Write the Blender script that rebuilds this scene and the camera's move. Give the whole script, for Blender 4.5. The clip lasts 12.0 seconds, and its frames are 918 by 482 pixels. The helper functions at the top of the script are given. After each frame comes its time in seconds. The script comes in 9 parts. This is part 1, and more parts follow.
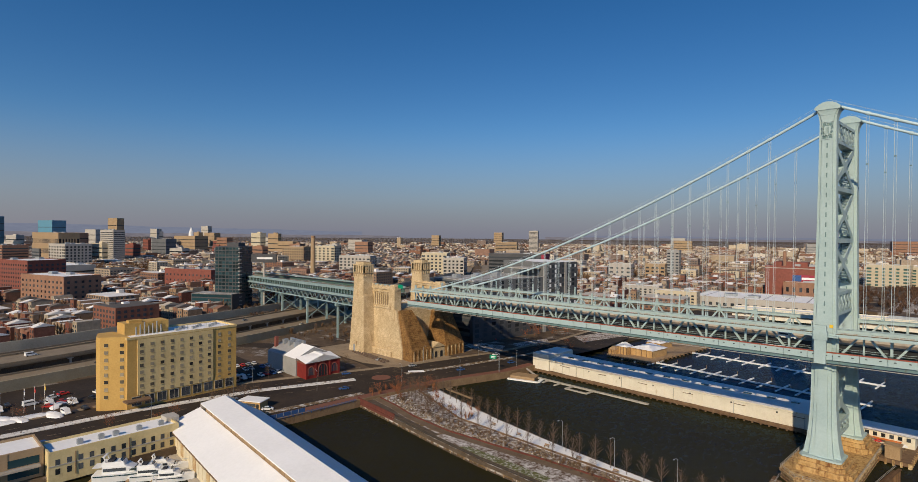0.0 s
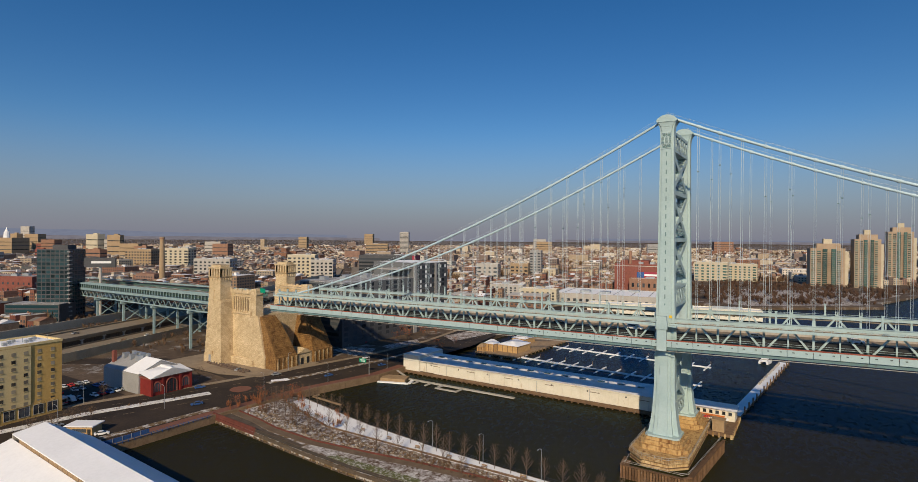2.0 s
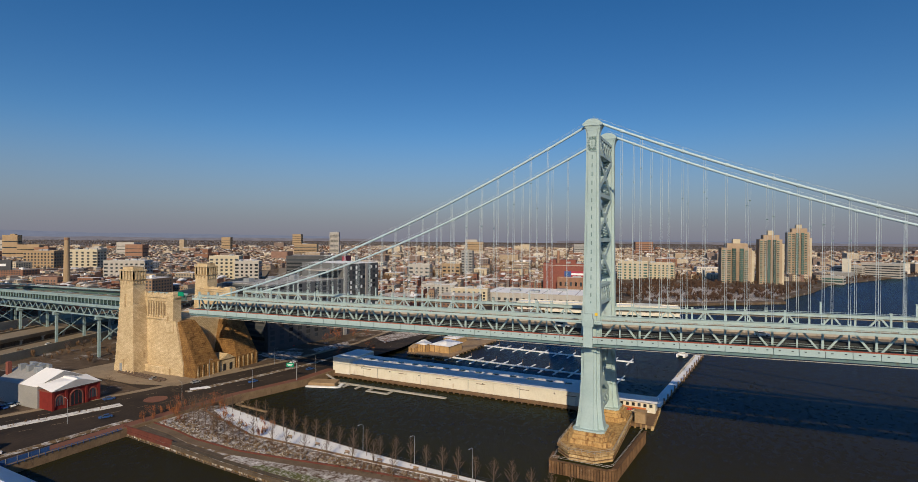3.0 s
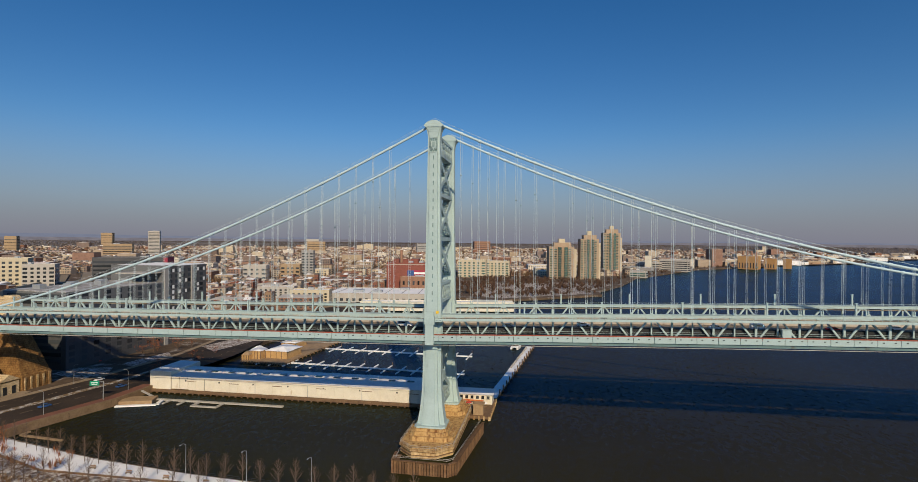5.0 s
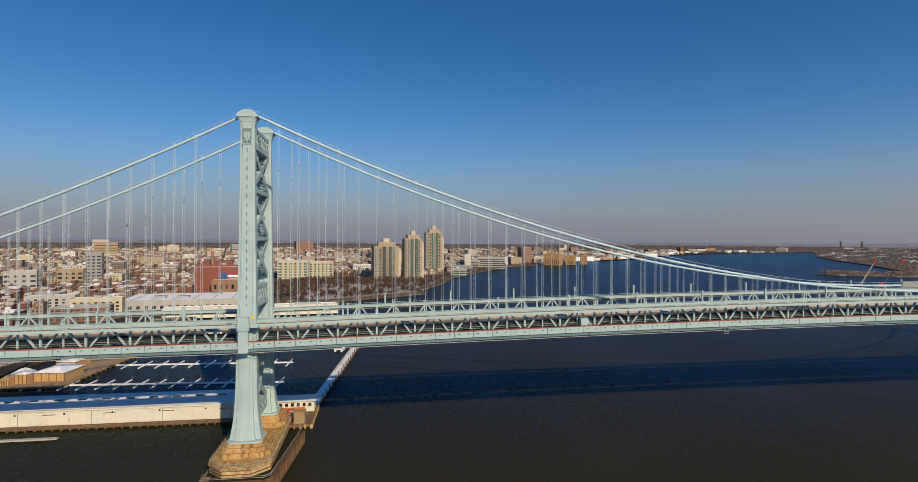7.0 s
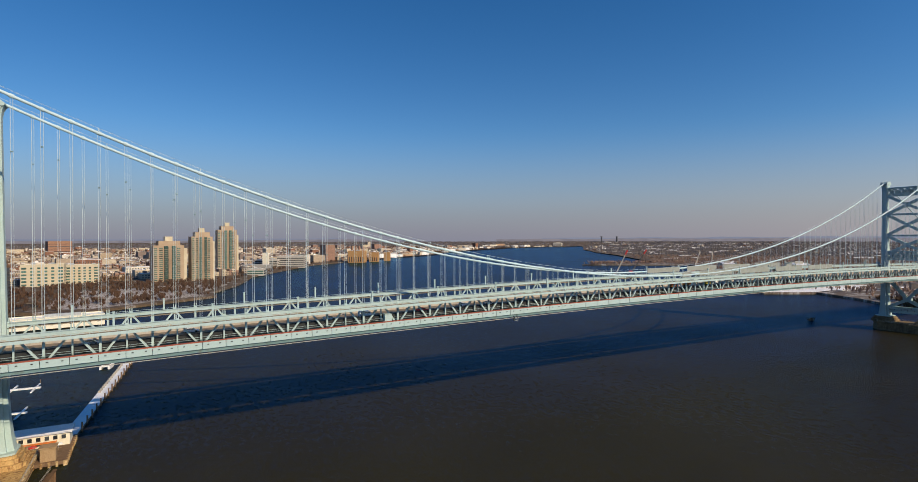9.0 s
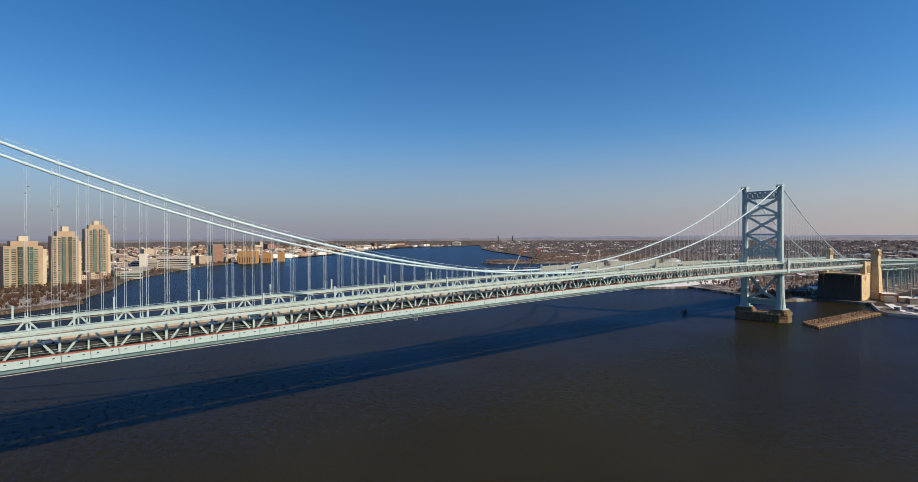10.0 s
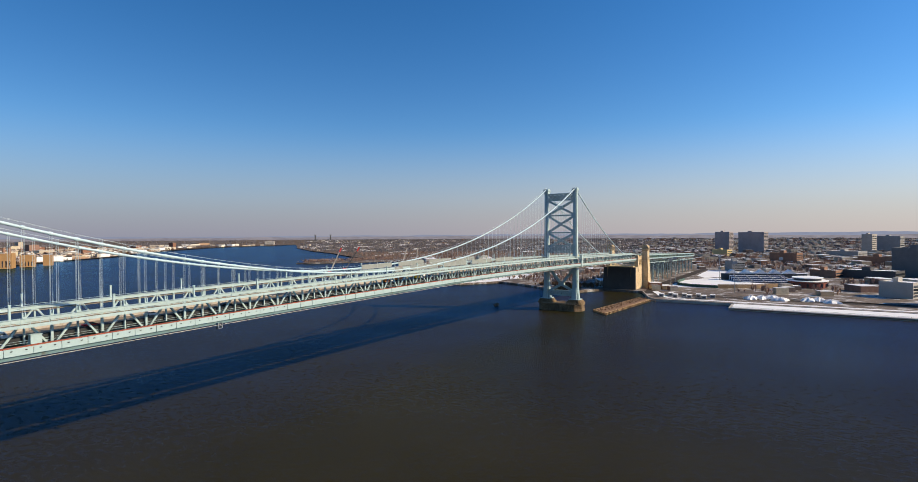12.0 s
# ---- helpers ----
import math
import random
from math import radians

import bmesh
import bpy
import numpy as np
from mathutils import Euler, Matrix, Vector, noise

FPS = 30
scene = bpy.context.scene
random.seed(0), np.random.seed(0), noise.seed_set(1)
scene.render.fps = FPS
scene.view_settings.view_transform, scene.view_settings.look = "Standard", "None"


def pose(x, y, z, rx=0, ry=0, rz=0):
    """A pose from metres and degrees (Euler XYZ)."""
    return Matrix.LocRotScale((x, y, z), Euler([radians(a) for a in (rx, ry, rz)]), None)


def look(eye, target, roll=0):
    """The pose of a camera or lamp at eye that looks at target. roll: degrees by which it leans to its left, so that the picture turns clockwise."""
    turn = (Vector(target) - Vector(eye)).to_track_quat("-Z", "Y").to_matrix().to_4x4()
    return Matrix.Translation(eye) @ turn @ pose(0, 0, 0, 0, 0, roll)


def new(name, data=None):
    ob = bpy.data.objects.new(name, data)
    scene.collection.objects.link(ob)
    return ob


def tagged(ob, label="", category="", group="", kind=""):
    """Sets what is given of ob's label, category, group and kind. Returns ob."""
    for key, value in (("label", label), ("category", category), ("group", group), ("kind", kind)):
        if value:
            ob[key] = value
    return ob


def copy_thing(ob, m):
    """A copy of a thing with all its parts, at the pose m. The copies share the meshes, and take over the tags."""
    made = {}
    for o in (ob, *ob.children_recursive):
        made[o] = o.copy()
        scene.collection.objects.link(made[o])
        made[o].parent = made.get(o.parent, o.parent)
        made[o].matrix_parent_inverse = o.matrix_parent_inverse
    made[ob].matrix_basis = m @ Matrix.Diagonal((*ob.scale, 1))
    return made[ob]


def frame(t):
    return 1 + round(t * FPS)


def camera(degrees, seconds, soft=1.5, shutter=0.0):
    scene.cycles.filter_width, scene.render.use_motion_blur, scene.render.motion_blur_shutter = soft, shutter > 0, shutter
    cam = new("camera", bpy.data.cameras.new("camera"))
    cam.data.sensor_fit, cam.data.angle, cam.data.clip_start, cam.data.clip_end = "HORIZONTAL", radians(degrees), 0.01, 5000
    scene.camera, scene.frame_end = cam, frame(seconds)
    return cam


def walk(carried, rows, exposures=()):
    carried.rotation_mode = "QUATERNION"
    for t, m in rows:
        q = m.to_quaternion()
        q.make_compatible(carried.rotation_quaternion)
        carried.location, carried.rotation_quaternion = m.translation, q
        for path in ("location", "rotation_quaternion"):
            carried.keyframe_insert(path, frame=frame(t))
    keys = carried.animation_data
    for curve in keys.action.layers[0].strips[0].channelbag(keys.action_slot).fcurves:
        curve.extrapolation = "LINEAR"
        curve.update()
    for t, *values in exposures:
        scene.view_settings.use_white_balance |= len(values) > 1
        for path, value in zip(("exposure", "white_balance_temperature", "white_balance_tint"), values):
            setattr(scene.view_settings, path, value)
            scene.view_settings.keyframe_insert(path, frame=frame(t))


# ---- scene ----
cam = camera(79.9, 12.0, soft=0.6)
ROWS = [
    (0.0, 42.68, -207.44, 72.64, 46.31, -0.69, 0.50),
    (0.5, 42.11, -206.71, 72.43, 43.50, -0.62, 0.52),
    (1.0, 41.66, -206.04, 72.28, 40.46, -0.57, 0.48),
    (1.5, 41.32, -205.42, 72.17, 36.79, -0.52, 0.51),
    (2.0, 41.05, -204.85, 72.10, 32.88, -0.42, 0.46),
    (2.5, 40.86, -204.32, 72.06, 29.27, -0.36, 0.44),
    (3.0, 40.72, -203.81, 72.03, 25.78, -0.33, 0.45),
    (5.0, 40.58, -201.81, 71.94, 9.54, -0.24, 0.52),
    (5.5, 40.63, -201.27, 71.90, 5.31, -0.26, 0.54),
    (6.0, 40.72, -200.70, 71.84, 0.49, -0.21, 0.47),
    (6.5, 40.86, -200.09, 71.77, -4.09, -0.17, 0.41),
    (8.5, 42.03, -197.04, 71.29, -23.37, -0.25, -0.02),
    (9.0, 42.56, -196.08, 71.14, -28.90, -0.38, -0.14),
    (9.5, 43.22, -195.03, 70.97, -34.23, -0.43, -0.19),
    (10.0, 44.04, -193.88, 70.80, -39.38, -0.46, -0.19),
    (10.5, 45.04, -192.62, 70.63, -44.57, -0.48, -0.28),
    (11.0, 46.25, -191.24, 70.47, -50.00, -0.54, -0.32),
    (11.5, 47.71, -189.74, 70.32, -54.32, -0.60, -0.32),
    (12.0, 49.44, -188.11, 70.19, -58.17, -0.65, -0.28),
]
walk(cam, [(t, pose(x, y, z, 90 + pitch, 0, yaw) @ pose(0, 0, 0, 0, 0, roll)) for t, x, y, z, yaw, pitch, roll in ROWS], [(0.0, -0.03), (6.0, 0.0), (8.5, 0.17), (10.5, 0.41), (12.0, 0.50)])

# ---- light ----
SUN_EL, SUN_AZ = 30.2, 21.0          # degrees; azimuth from the bridge's south side towards its east end
to_sun = Vector((math.sin(radians(SUN_AZ)) * math.cos(radians(SUN_EL)), -math.cos(radians(SUN_AZ)) * math.cos(radians(SUN_EL)), math.sin(radians(SUN_EL))))
world = bpy.data.worlds.new("winter_sky")
world.use_nodes = True
scene.world = world
wn, wl = world.node_tree.nodes, world.node_tree.links
wn.clear()
sky = wn.new("ShaderNodeTexSky")
sky.sky_type = 'NISHITA'
sky.sun_disc = False
sky.sun_elevation = radians(SUN_EL)
sky.sun_rotation = radians(180 - SUN_AZ)
sky.altitude = 100
sky.air_density, sky.dust_density, sky.ozone_density = 1.0, 0.2, 3.0
hsv = wn.new("ShaderNodeHueSaturation")
hsv.inputs["Saturation"].default_value, hsv.inputs["Value"].default_value = 1.33, 1.0
wl.new(sky.outputs["Color"], hsv.inputs["Color"])
# winter haze towards the horizon, warmer on the sun's side
wc = wn.new("ShaderNodeTexCoord")
sep = wn.new("ShaderNodeSeparateXYZ")
wl.new(wc.outputs["Generated"], sep.inputs["Vector"])
fade = wn.new("ShaderNodeMapRange")
fade.interpolation_type = 'SMOOTHSTEP'
for key, value in (("From Min", -0.02), ("From Max", 0.20), ("To Min", 0.92), ("To Max", 0.0)):
    fade.inputs[key].default_value = value
wl.new(sep.outputs["Z"], fade.inputs["Value"])
side = wn.new("ShaderNodeVectorMath")
side.operation = 'DOT_PRODUCT'
side.inputs[1].default_value = (math.sin(radians(SUN_AZ)), -math.cos(radians(SUN_AZ)), 0)
wl.new(wc.outputs["Generated"], side.inputs[0])
warm = wn.new("ShaderNodeMapRange")
warm.interpolation_type = 'SMOOTHSTEP'
warm.inputs["From Min"].default_value, warm.inputs["From Max"].default_value = -0.9, 1.0
wl.new(side.outputs["Value"], warm.inputs["Value"])
haze = wn.new("ShaderNodeMix")
haze.data_type = 'RGBA'
haze.inputs["A"].default_value, haze.inputs["B"].default_value = (2.6, 2.72, 3.8, 1), (6.2, 5.4, 5.3, 1)
wl.new(warm.outputs["Result"], haze.inputs["Factor"])
mixed = wn.new("ShaderNodeMix")
mixed.data_type = 'RGBA'
wl.new(fade.outputs["Result"], mixed.inputs["Factor"])
tint = wn.new("ShaderNodeVectorMath")
tint.operation = 'MULTIPLY'
tint.inputs[1].default_value = (0.96, 1.0, 1.12)
wl.new(hsv.outputs["Color"], tint.inputs[0])
glow = wn.new("ShaderNodeMath")
glow.operation = 'MULTIPLY_ADD'
glow.inputs[1].default_value, glow.inputs[2].default_value = 0.55, 1.0
wl.new(warm.outputs["Result"], glow.inputs[0])
bright = wn.new("ShaderNodeVectorMath")
bright.operation = 'SCALE'
wl.new(tint.outputs["Vector"], bright.inputs[0])
wl.new(glow.outputs["Value"], bright.inputs["Scale"])
wl.new(bright.outputs["Vector"], mixed.inputs["A"])
wl.new(haze.outputs["Result"], mixed.inputs["B"])
bg = wn.new("ShaderNodeBackground")
bg.inputs["Strength"].default_value = 0.068
wout = wn.new("ShaderNodeOutputWorld")
wl.new(mixed.outputs["Result"], bg.inputs["Color"])
wl.new(bg.outputs["Background"], wout.inputs["Surface"])
lamp = bpy.data.lights.new("sun", 'SUN')
lamp.energy, lamp.angle, lamp.color = 4.2, radians(0.53), (1.0, 0.82, 0.57)
sun = new("sun", lamp)
sun.matrix_world = look(to_sun * 800, (0, 0, 0))


# ---- materials ----
def node(nt, kind, **values):
    n = nt.nodes.new(kind)
    for key, value in values.items():
        n.inputs[key.replace("_", " ")].default_value = value
    return n


def material(name, a, b, c=None, scale=0.4, fine=6.0, rough=0.8, metal=0.0, bump=0.15, dist=0.05, stains=0.35, island=0.0, object_random=0.0, spec=0.3, course=None):
    """Two scales of variation between colours a and b, with stains of colour c, and fine relief."""
    m = bpy.data.materials.new(name)
    m.use_nodes = True
    nt = m.node_tree
    p = nt.nodes["Principled BSDF"]
    p.inputs["Roughness"].default_value, p.inputs["Metallic"].default_value = rough, metal
    p.inputs["Specular IOR Level"].default_value = spec
    co = nt.nodes.new("ShaderNodeTexCoord")
    big = node(nt, "ShaderNodeTexNoise", Scale=scale, Detail=5.0, Roughness=0.6)
    small = node(nt, "ShaderNodeTexNoise", Scale=fine, Detail=4.0, Roughness=0.65)
    for n in (big, small):
        nt.links.new(co.outputs["Object"], n.inputs["Vector"])
    add = nt.nodes.new("ShaderNodeMath")
    add.operation = 'MULTIPLY_ADD'
    add.inputs[1].default_value = 0.55
    nt.links.new(big.outputs["Fac"], add.inputs[0])
    half = nt.nodes.new("ShaderNodeMath")
    half.operation = 'MULTIPLY'
    half.inputs[1].default_value = 0.45
    nt.links.new(small.outputs["Fac"], half.inputs[0])
    nt.links.new(half.outputs[0], add.inputs[2])
    ramp = nt.nodes.new("ShaderNodeValToRGB")
    ramp.color_ramp.elements[0].position, ramp.color_ramp.elements[1].position = 0.36, 0.64
    ramp.color_ramp.elements[0].color, ramp.color_ramp.elements[1].color = (*a, 1), (*b, 1)
    nt.links.new(add.outputs[0], ramp.inputs["Fac"])
    colour = ramp.outputs["Color"]
    if c is not None:
        st = node(nt, "ShaderNodeTexNoise", Scale=scale * 2.3, Detail=7.0, Roughness=0.7)
        mp = nt.nodes.new("ShaderNodeMapping")
        mp.inputs["Scale"].default_value = (1.0, 1.0, 0.35)
        mp.inputs["Location"].default_value = (17.3, 5.1, 3.7)
        nt.links.new(co.outputs["Object"], mp.inputs["Vector"])
        nt.links.new(mp.outputs["Vector"], st.inputs["Vector"])
        sr = nt.nodes.new("ShaderNodeValToRGB")
        sr.color_ramp.elements[0].position, sr.color_ramp.elements[1].position = 0.75 - stains * 0.5, 0.85 - stains * 0.35
        mix = nt.nodes.new("ShaderNodeMix")
        mix.data_type = 'RGBA'
        nt.links.new(st.outputs["Fac"], sr.inputs["Fac"])
        nt.links.new(sr.outputs["Color"], mix.inputs["Factor"])
        nt.links.new(colour, mix.inputs["A"])
        mix.inputs["B"].default_value = (*c, 1)
        colour = mix.outputs["Result"]
    if course:
        xyz = nt.nodes.new("ShaderNodeSeparateXYZ")
        nt.links.new(co.outputs["Object"], xyz.inputs[0])
        run = nt.nodes.new("ShaderNodeMath")
        nt.links.new(xyz.outputs["X"], run.inputs[0])
        nt.links.new(xyz.outputs["Y"], run.inputs[1])
        flat = nt.nodes.new("ShaderNodeCombineXYZ")
        nt.links.new(run.outputs[0], flat.inputs["X"])
        nt.links.new(xyz.outputs["Z"], flat.inputs["Y"])
        br = node(nt, "ShaderNodeTexBrick", Scale=1.0, Color1=(1, 1, 1, 1), Color2=(.82, .79, .74, 1), Mortar=(.58, .53, .46, 1), Mortar_Size=course[1] * .07, Brick_Width=course[0], Row_Height=course[1])
        nt.links.new(flat.outputs[0], br.inputs["Vector"])
        mul = nt.nodes.new("ShaderNodeMix")
        mul.data_type, mul.blend_type = 'RGBA', 'MULTIPLY'
        mul.inputs["Factor"].default_value = 1.0
        nt.links.new(colour, mul.inputs["A"])
        nt.links.new(br.outputs["Color"], mul.inputs["B"])
        colour = mul.outputs["Result"]
    if island or object_random:
        if island:
            src = nt.nodes.new("ShaderNodeNewGeometry").outputs["Random Per Island"]
        else:
            src = nt.nodes.new("ShaderNodeObjectInfo").outputs["Random"]
        hsv = nt.nodes.new("ShaderNodeHueSaturation")
        mr = nt.nodes.new("ShaderNodeMapRange")
        k = island or object_random
        mr.inputs["To Min"].default_value, mr.inputs["To Max"].default_value = 1 - k, 1 + k
        nt.links.new(src, mr.inputs["Value"])
        nt.links.new(mr.outputs[0], hsv.inputs["Value"])
        nt.links.new(colour, hsv.inputs["Color"])
        colour = hsv.outputs["Color"]
    nt.links.new(colour, p.inputs["Base Color"])
    if bump:
        bm = nt.nodes.new("ShaderNodeBump")
        bm.inputs["Strength"].default_value, bm.inputs["Distance"].default_value = bump, dist
        nt.links.new(small.outputs["Fac"], bm.inputs["Height"])
        nt.links.new(bm.outputs["Normal"], p.inputs["Normal"])
    return m


def varied(name, colours, rough=0.85, fine=3.0, amount=0.25):
    """A wall or roof material whose colour changes from piece to piece."""
    m = bpy.data.materials.new(name)
    m.use_nodes = True
    nt = m.node_tree
    p = nt.nodes["Principled BSDF"]
    p.inputs["Roughness"].default_value = rough
    p.inputs["Specular IOR Level"].default_value = 0.25
    geo = nt.nodes.new("ShaderNodeNewGeometry")
    ramp = nt.nodes.new("ShaderNodeValToRGB")
    ramp.color_ramp.interpolation = 'CONSTANT'
    el = ramp.color_ramp.elements
    for i, col in enumerate(colours):
        e = el[i] if i < 2 else el.new(i / len(colours))
        e.position, e.color = i / len(colours), (*col, 1)
    nt.links.new(geo.outputs["Random Per Island"], ramp.inputs["Fac"])
    co = nt.nodes.new("ShaderNodeTexCoord")
    no = node(nt, "ShaderNodeTexNoise", Scale=fine, Detail=5.0, Roughness=0.7)
    nt.links.new(co.outputs["Object"], no.inputs["Vector"])
    mr = nt.nodes.new("ShaderNodeMapRange")
    mr.inputs["From Min"].default_value, mr.inputs["From Max"].default_value = 0.3, 0.7
    mr.inputs["To Min"].default_value, mr.inputs["To Max"].default_value = 1 - amount, 1 + amount
    nt.links.new(no.outputs["Fac"], mr.inputs["Value"])
    hsv = nt.nodes.new("ShaderNodeHueSaturation")
    nt.links.new(mr.outputs[0], hsv.inputs["Value"])
    nt.links.new(ramp.outputs["Color"], hsv.inputs["Color"])
    nt.links.new(hsv.outputs["Color"], p.inputs["Base Color"])
    return m


def glass_material(name, col, rough=0.08, pale=None):
    m = bpy.data.materials.new(name)
    m.use_nodes = True
    nt = m.node_tree
    p = nt.nodes["Principled BSDF"]
    p.inputs["Roughness"].default_value = rough
    p.inputs["Specular IOR Level"].default_value = 0.45
    info = nt.nodes.new("ShaderNodeObjectInfo")
    ramp = nt.nodes.new("ShaderNodeValToRGB")
    ramp.color_ramp.elements[0].color = (*[v * 0.5 for v in col], 1)
    ramp.color_ramp.elements[1].color = (*(pale or [min(1, v * 2.2) for v in col]), 1)
    ramp.color_ramp.elements[1].position = 0.95
    nt.links.new(info.outputs["Random"], ramp.inputs["Fac"])
    nt.links.new(ramp.outputs["Color"], p.inputs["Base Color"])
    return m


def water_material():
    """Silty brown water under a choppy surface with reflections tinted blue."""
    m = bpy.data.materials.new("river_water")
    m.use_nodes = True
    nt = m.node_tree
    nt.nodes.remove(nt.nodes["Principled BSDF"])
    out = nt.nodes["Material Output"]
    co = nt.nodes.new("ShaderNodeTexCoord")
    silt = node(nt, "ShaderNodeTexNoise", Scale=0.006, Detail=4.0, Roughness=0.6)
    nt.links.new(co.outputs["Object"], silt.inputs["Vector"])
    ramp = nt.nodes.new("ShaderNodeValToRGB")
    ramp.color_ramp.elements[0].position, ramp.color_ramp.elements[1].position = 0.3, 0.7
    ramp.color_ramp.elements[0].color, ramp.color_ramp.elements[1].color = (0.0212, 0.0180, 0.0060, 1), (0.0320, 0.0270, 0.0086, 1)
    nt.links.new(silt.outputs["Fac"], ramp.inputs["Fac"])
    mp = nt.nodes.new("ShaderNodeMapping")
    mp.inputs["Rotation"].default_value = (0, 0, radians(25))
    mp.inputs["Scale"].default_value = (1.0, 0.6, 1.0)
    nt.links.new(co.outputs["Object"], mp.inputs["Vector"])
    w1 = node(nt, "ShaderNodeTexNoise", Scale=0.55, Detail=7.0, Roughness=0.72)
    w2 = node(nt, "ShaderNodeTexNoise", Scale=0.14, Detail=3.0, Roughness=0.55)
    for w in (w1, w2):
        nt.links.new(mp.outputs["Vector"], w.inputs["Vector"])
    b1 = node(nt, "ShaderNodeBump", Strength=0.85, Distance=0.75)
    nt.links.new(w1.outputs["Fac"], b1.inputs["Height"])
    b2 = node(nt, "ShaderNodeBump", Strength=0.25, Distance=1.8)
    nt.links.new(w2.outputs["Fac"], b2.inputs["Height"])
    nt.links.new(b1.outputs["Normal"], b2.inputs["Normal"])
    body = nt.nodes.new("ShaderNodeBsdfDiffuse")
    nt.links.new(ramp.outputs["Color"], body.inputs["Color"])
    # the sky's blue is put into the gloss colour
    shine = node(nt, "ShaderNodeBsdfGlossy", Roughness=0.14, Color=(0.27, 0.62, 1.0, 1))
    fres = node(nt, "ShaderNodeFresnel", IOR=1.33)
    nt.links.new(b2.outputs["Normal"], shine.inputs["Normal"])
    half = nt.nodes.new("ShaderNodeMath")
    half.operation = 'MULTIPLY'
    nt.links.new(fres.outputs[0], half.inputs[0])
    # broad noise varies the reflection strength, painting gust-like patches of sheen
    gust = node(nt, "ShaderNodeTexNoise", Scale=0.012, Detail=3.0, Roughness=0.6)
    nt.links.new(mp.outputs["Vector"], gust.inputs["Vector"])
    span = node(nt, "ShaderNodeMapRange")
    for i, v in enumerate((0.3, 0.7, 0.40, 0.56)):
        span.inputs[i + 1].default_value = v
    nt.links.new(gust.outputs["Fac"], span.inputs[0])
    # fine noise varies the reflection strength to paint wavelet glints
    chop = node(nt, "ShaderNodeTexNoise", Scale=0.42, Detail=5.0, Roughness=0.7)
    nt.links.new(mp.outputs["Vector"], chop.inputs["Vector"])
    crest = node(nt, "ShaderNodeMapRange")
    for i, v in enumerate((0.3, 0.7, 0.45, 1.55)):
        crest.inputs[i + 1].default_value = v
    nt.links.new(chop.outputs["Fac"], crest.inputs[0])
    both = nt.nodes.new("ShaderNodeMath")
    both.operation = 'MULTIPLY'
    nt.links.new(span.outputs[0], both.inputs[0])
    nt.links.new(crest.outputs[0], both.inputs[1])
    nt.links.new(both.outputs[0], half.inputs[1])
    mix = nt.nodes.new("ShaderNodeMixShader")
    nt.links.new(half.outputs[0], mix.inputs[0])
    nt.links.new(body.outputs[0], mix.inputs[1])
    nt.links.new(shine.outputs[0], mix.inputs[2])
    nt.links.new(mix.outputs[0], out.inputs["Surface"])
    return m


WATER = water_material()
# stained masonry of the far pier, darkened to paint in its shaded side
PIER_SHADE = material("shade_painted_masonry", (0.17, 0.115, 0.06), (0.30, 0.215, 0.12), (0.09, 0.055, 0.03), scale=0.18, fine=1.3, rough=0.85, bump=0.6, dist=0.2, stains=0.55, course=(1.9, 0.9))
# dark stone with the shade of the river-facing front painted in
FRONT_SHADE = material("shade_painted_stone", (0.050, 0.045, 0.040), (0.085, 0.075, 0.062), (0.13, 0.11, 0.085), scale=0.06, fine=1.2, rough=0.95, bump=0.4, dist=0.15, stains=0.3)
PAINT = material("bridge_paint", (0.325, 0.43, 0.425), (0.415, 0.52, 0.51), (0.29, 0.33, 0.29), scale=0.12, fine=1.6, rough=0.55, bump=0.08, stains=0.28)
# darker bridge paint that stands in for shade below the deck and in gaps
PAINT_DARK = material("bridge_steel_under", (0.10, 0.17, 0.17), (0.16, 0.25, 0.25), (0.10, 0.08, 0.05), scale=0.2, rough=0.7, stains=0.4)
CABLE = material("cable_paint", (0.40, 0.53, 0.57), (0.49, 0.62, 0.66), (0.36, 0.46, 0.46), scale=0.3, rough=0.5, stains=0.25)
ROPE = material("suspender_rope", (0.44, 0.53, 0.56), (0.54, 0.62, 0.65), scale=0.5, rough=0.6, bump=0.0)
RUST = material("rust_red", (0.22, 0.055, 0.035), (0.34, 0.10, 0.06), (0.15, 0.09, 0.06), scale=0.6, rough=0.85)
STONE = material("granite", (0.50, 0.38, 0.22), (0.72, 0.58, 0.37), (0.36, 0.24, 0.12), scale=0.12, fine=1.2, rough=0.9, bump=0.5, dist=0.2, stains=0.36, course=(1.25, 0.62))
# granite with the shade of recesses and cell walls put into its colour
RECESS_SHADE = material("shade_painted_granite", (0.16, 0.11, 0.06), (0.24, 0.17, 0.10), scale=0.4, fine=2.0, rough=0.9)
STEP_STONE = material("rust_stained_steps", (0.38, 0.225, 0.08), (0.60, 0.41, 0.18), (0.17, 0.07, 0.022), scale=0.35, fine=1.6, rough=0.85, bump=0.6, dist=0.2, stains=0.55)
STONE_WET = material("pier_masonry", (0.42, 0.28, 0.12), (0.72, 0.56, 0.33), (0.22, 0.10, 0.03), scale=0.18, fine=1.3, rough=0.85, bump=0.6, dist=0.2, stains=0.6, course=(1.9, 0.9))
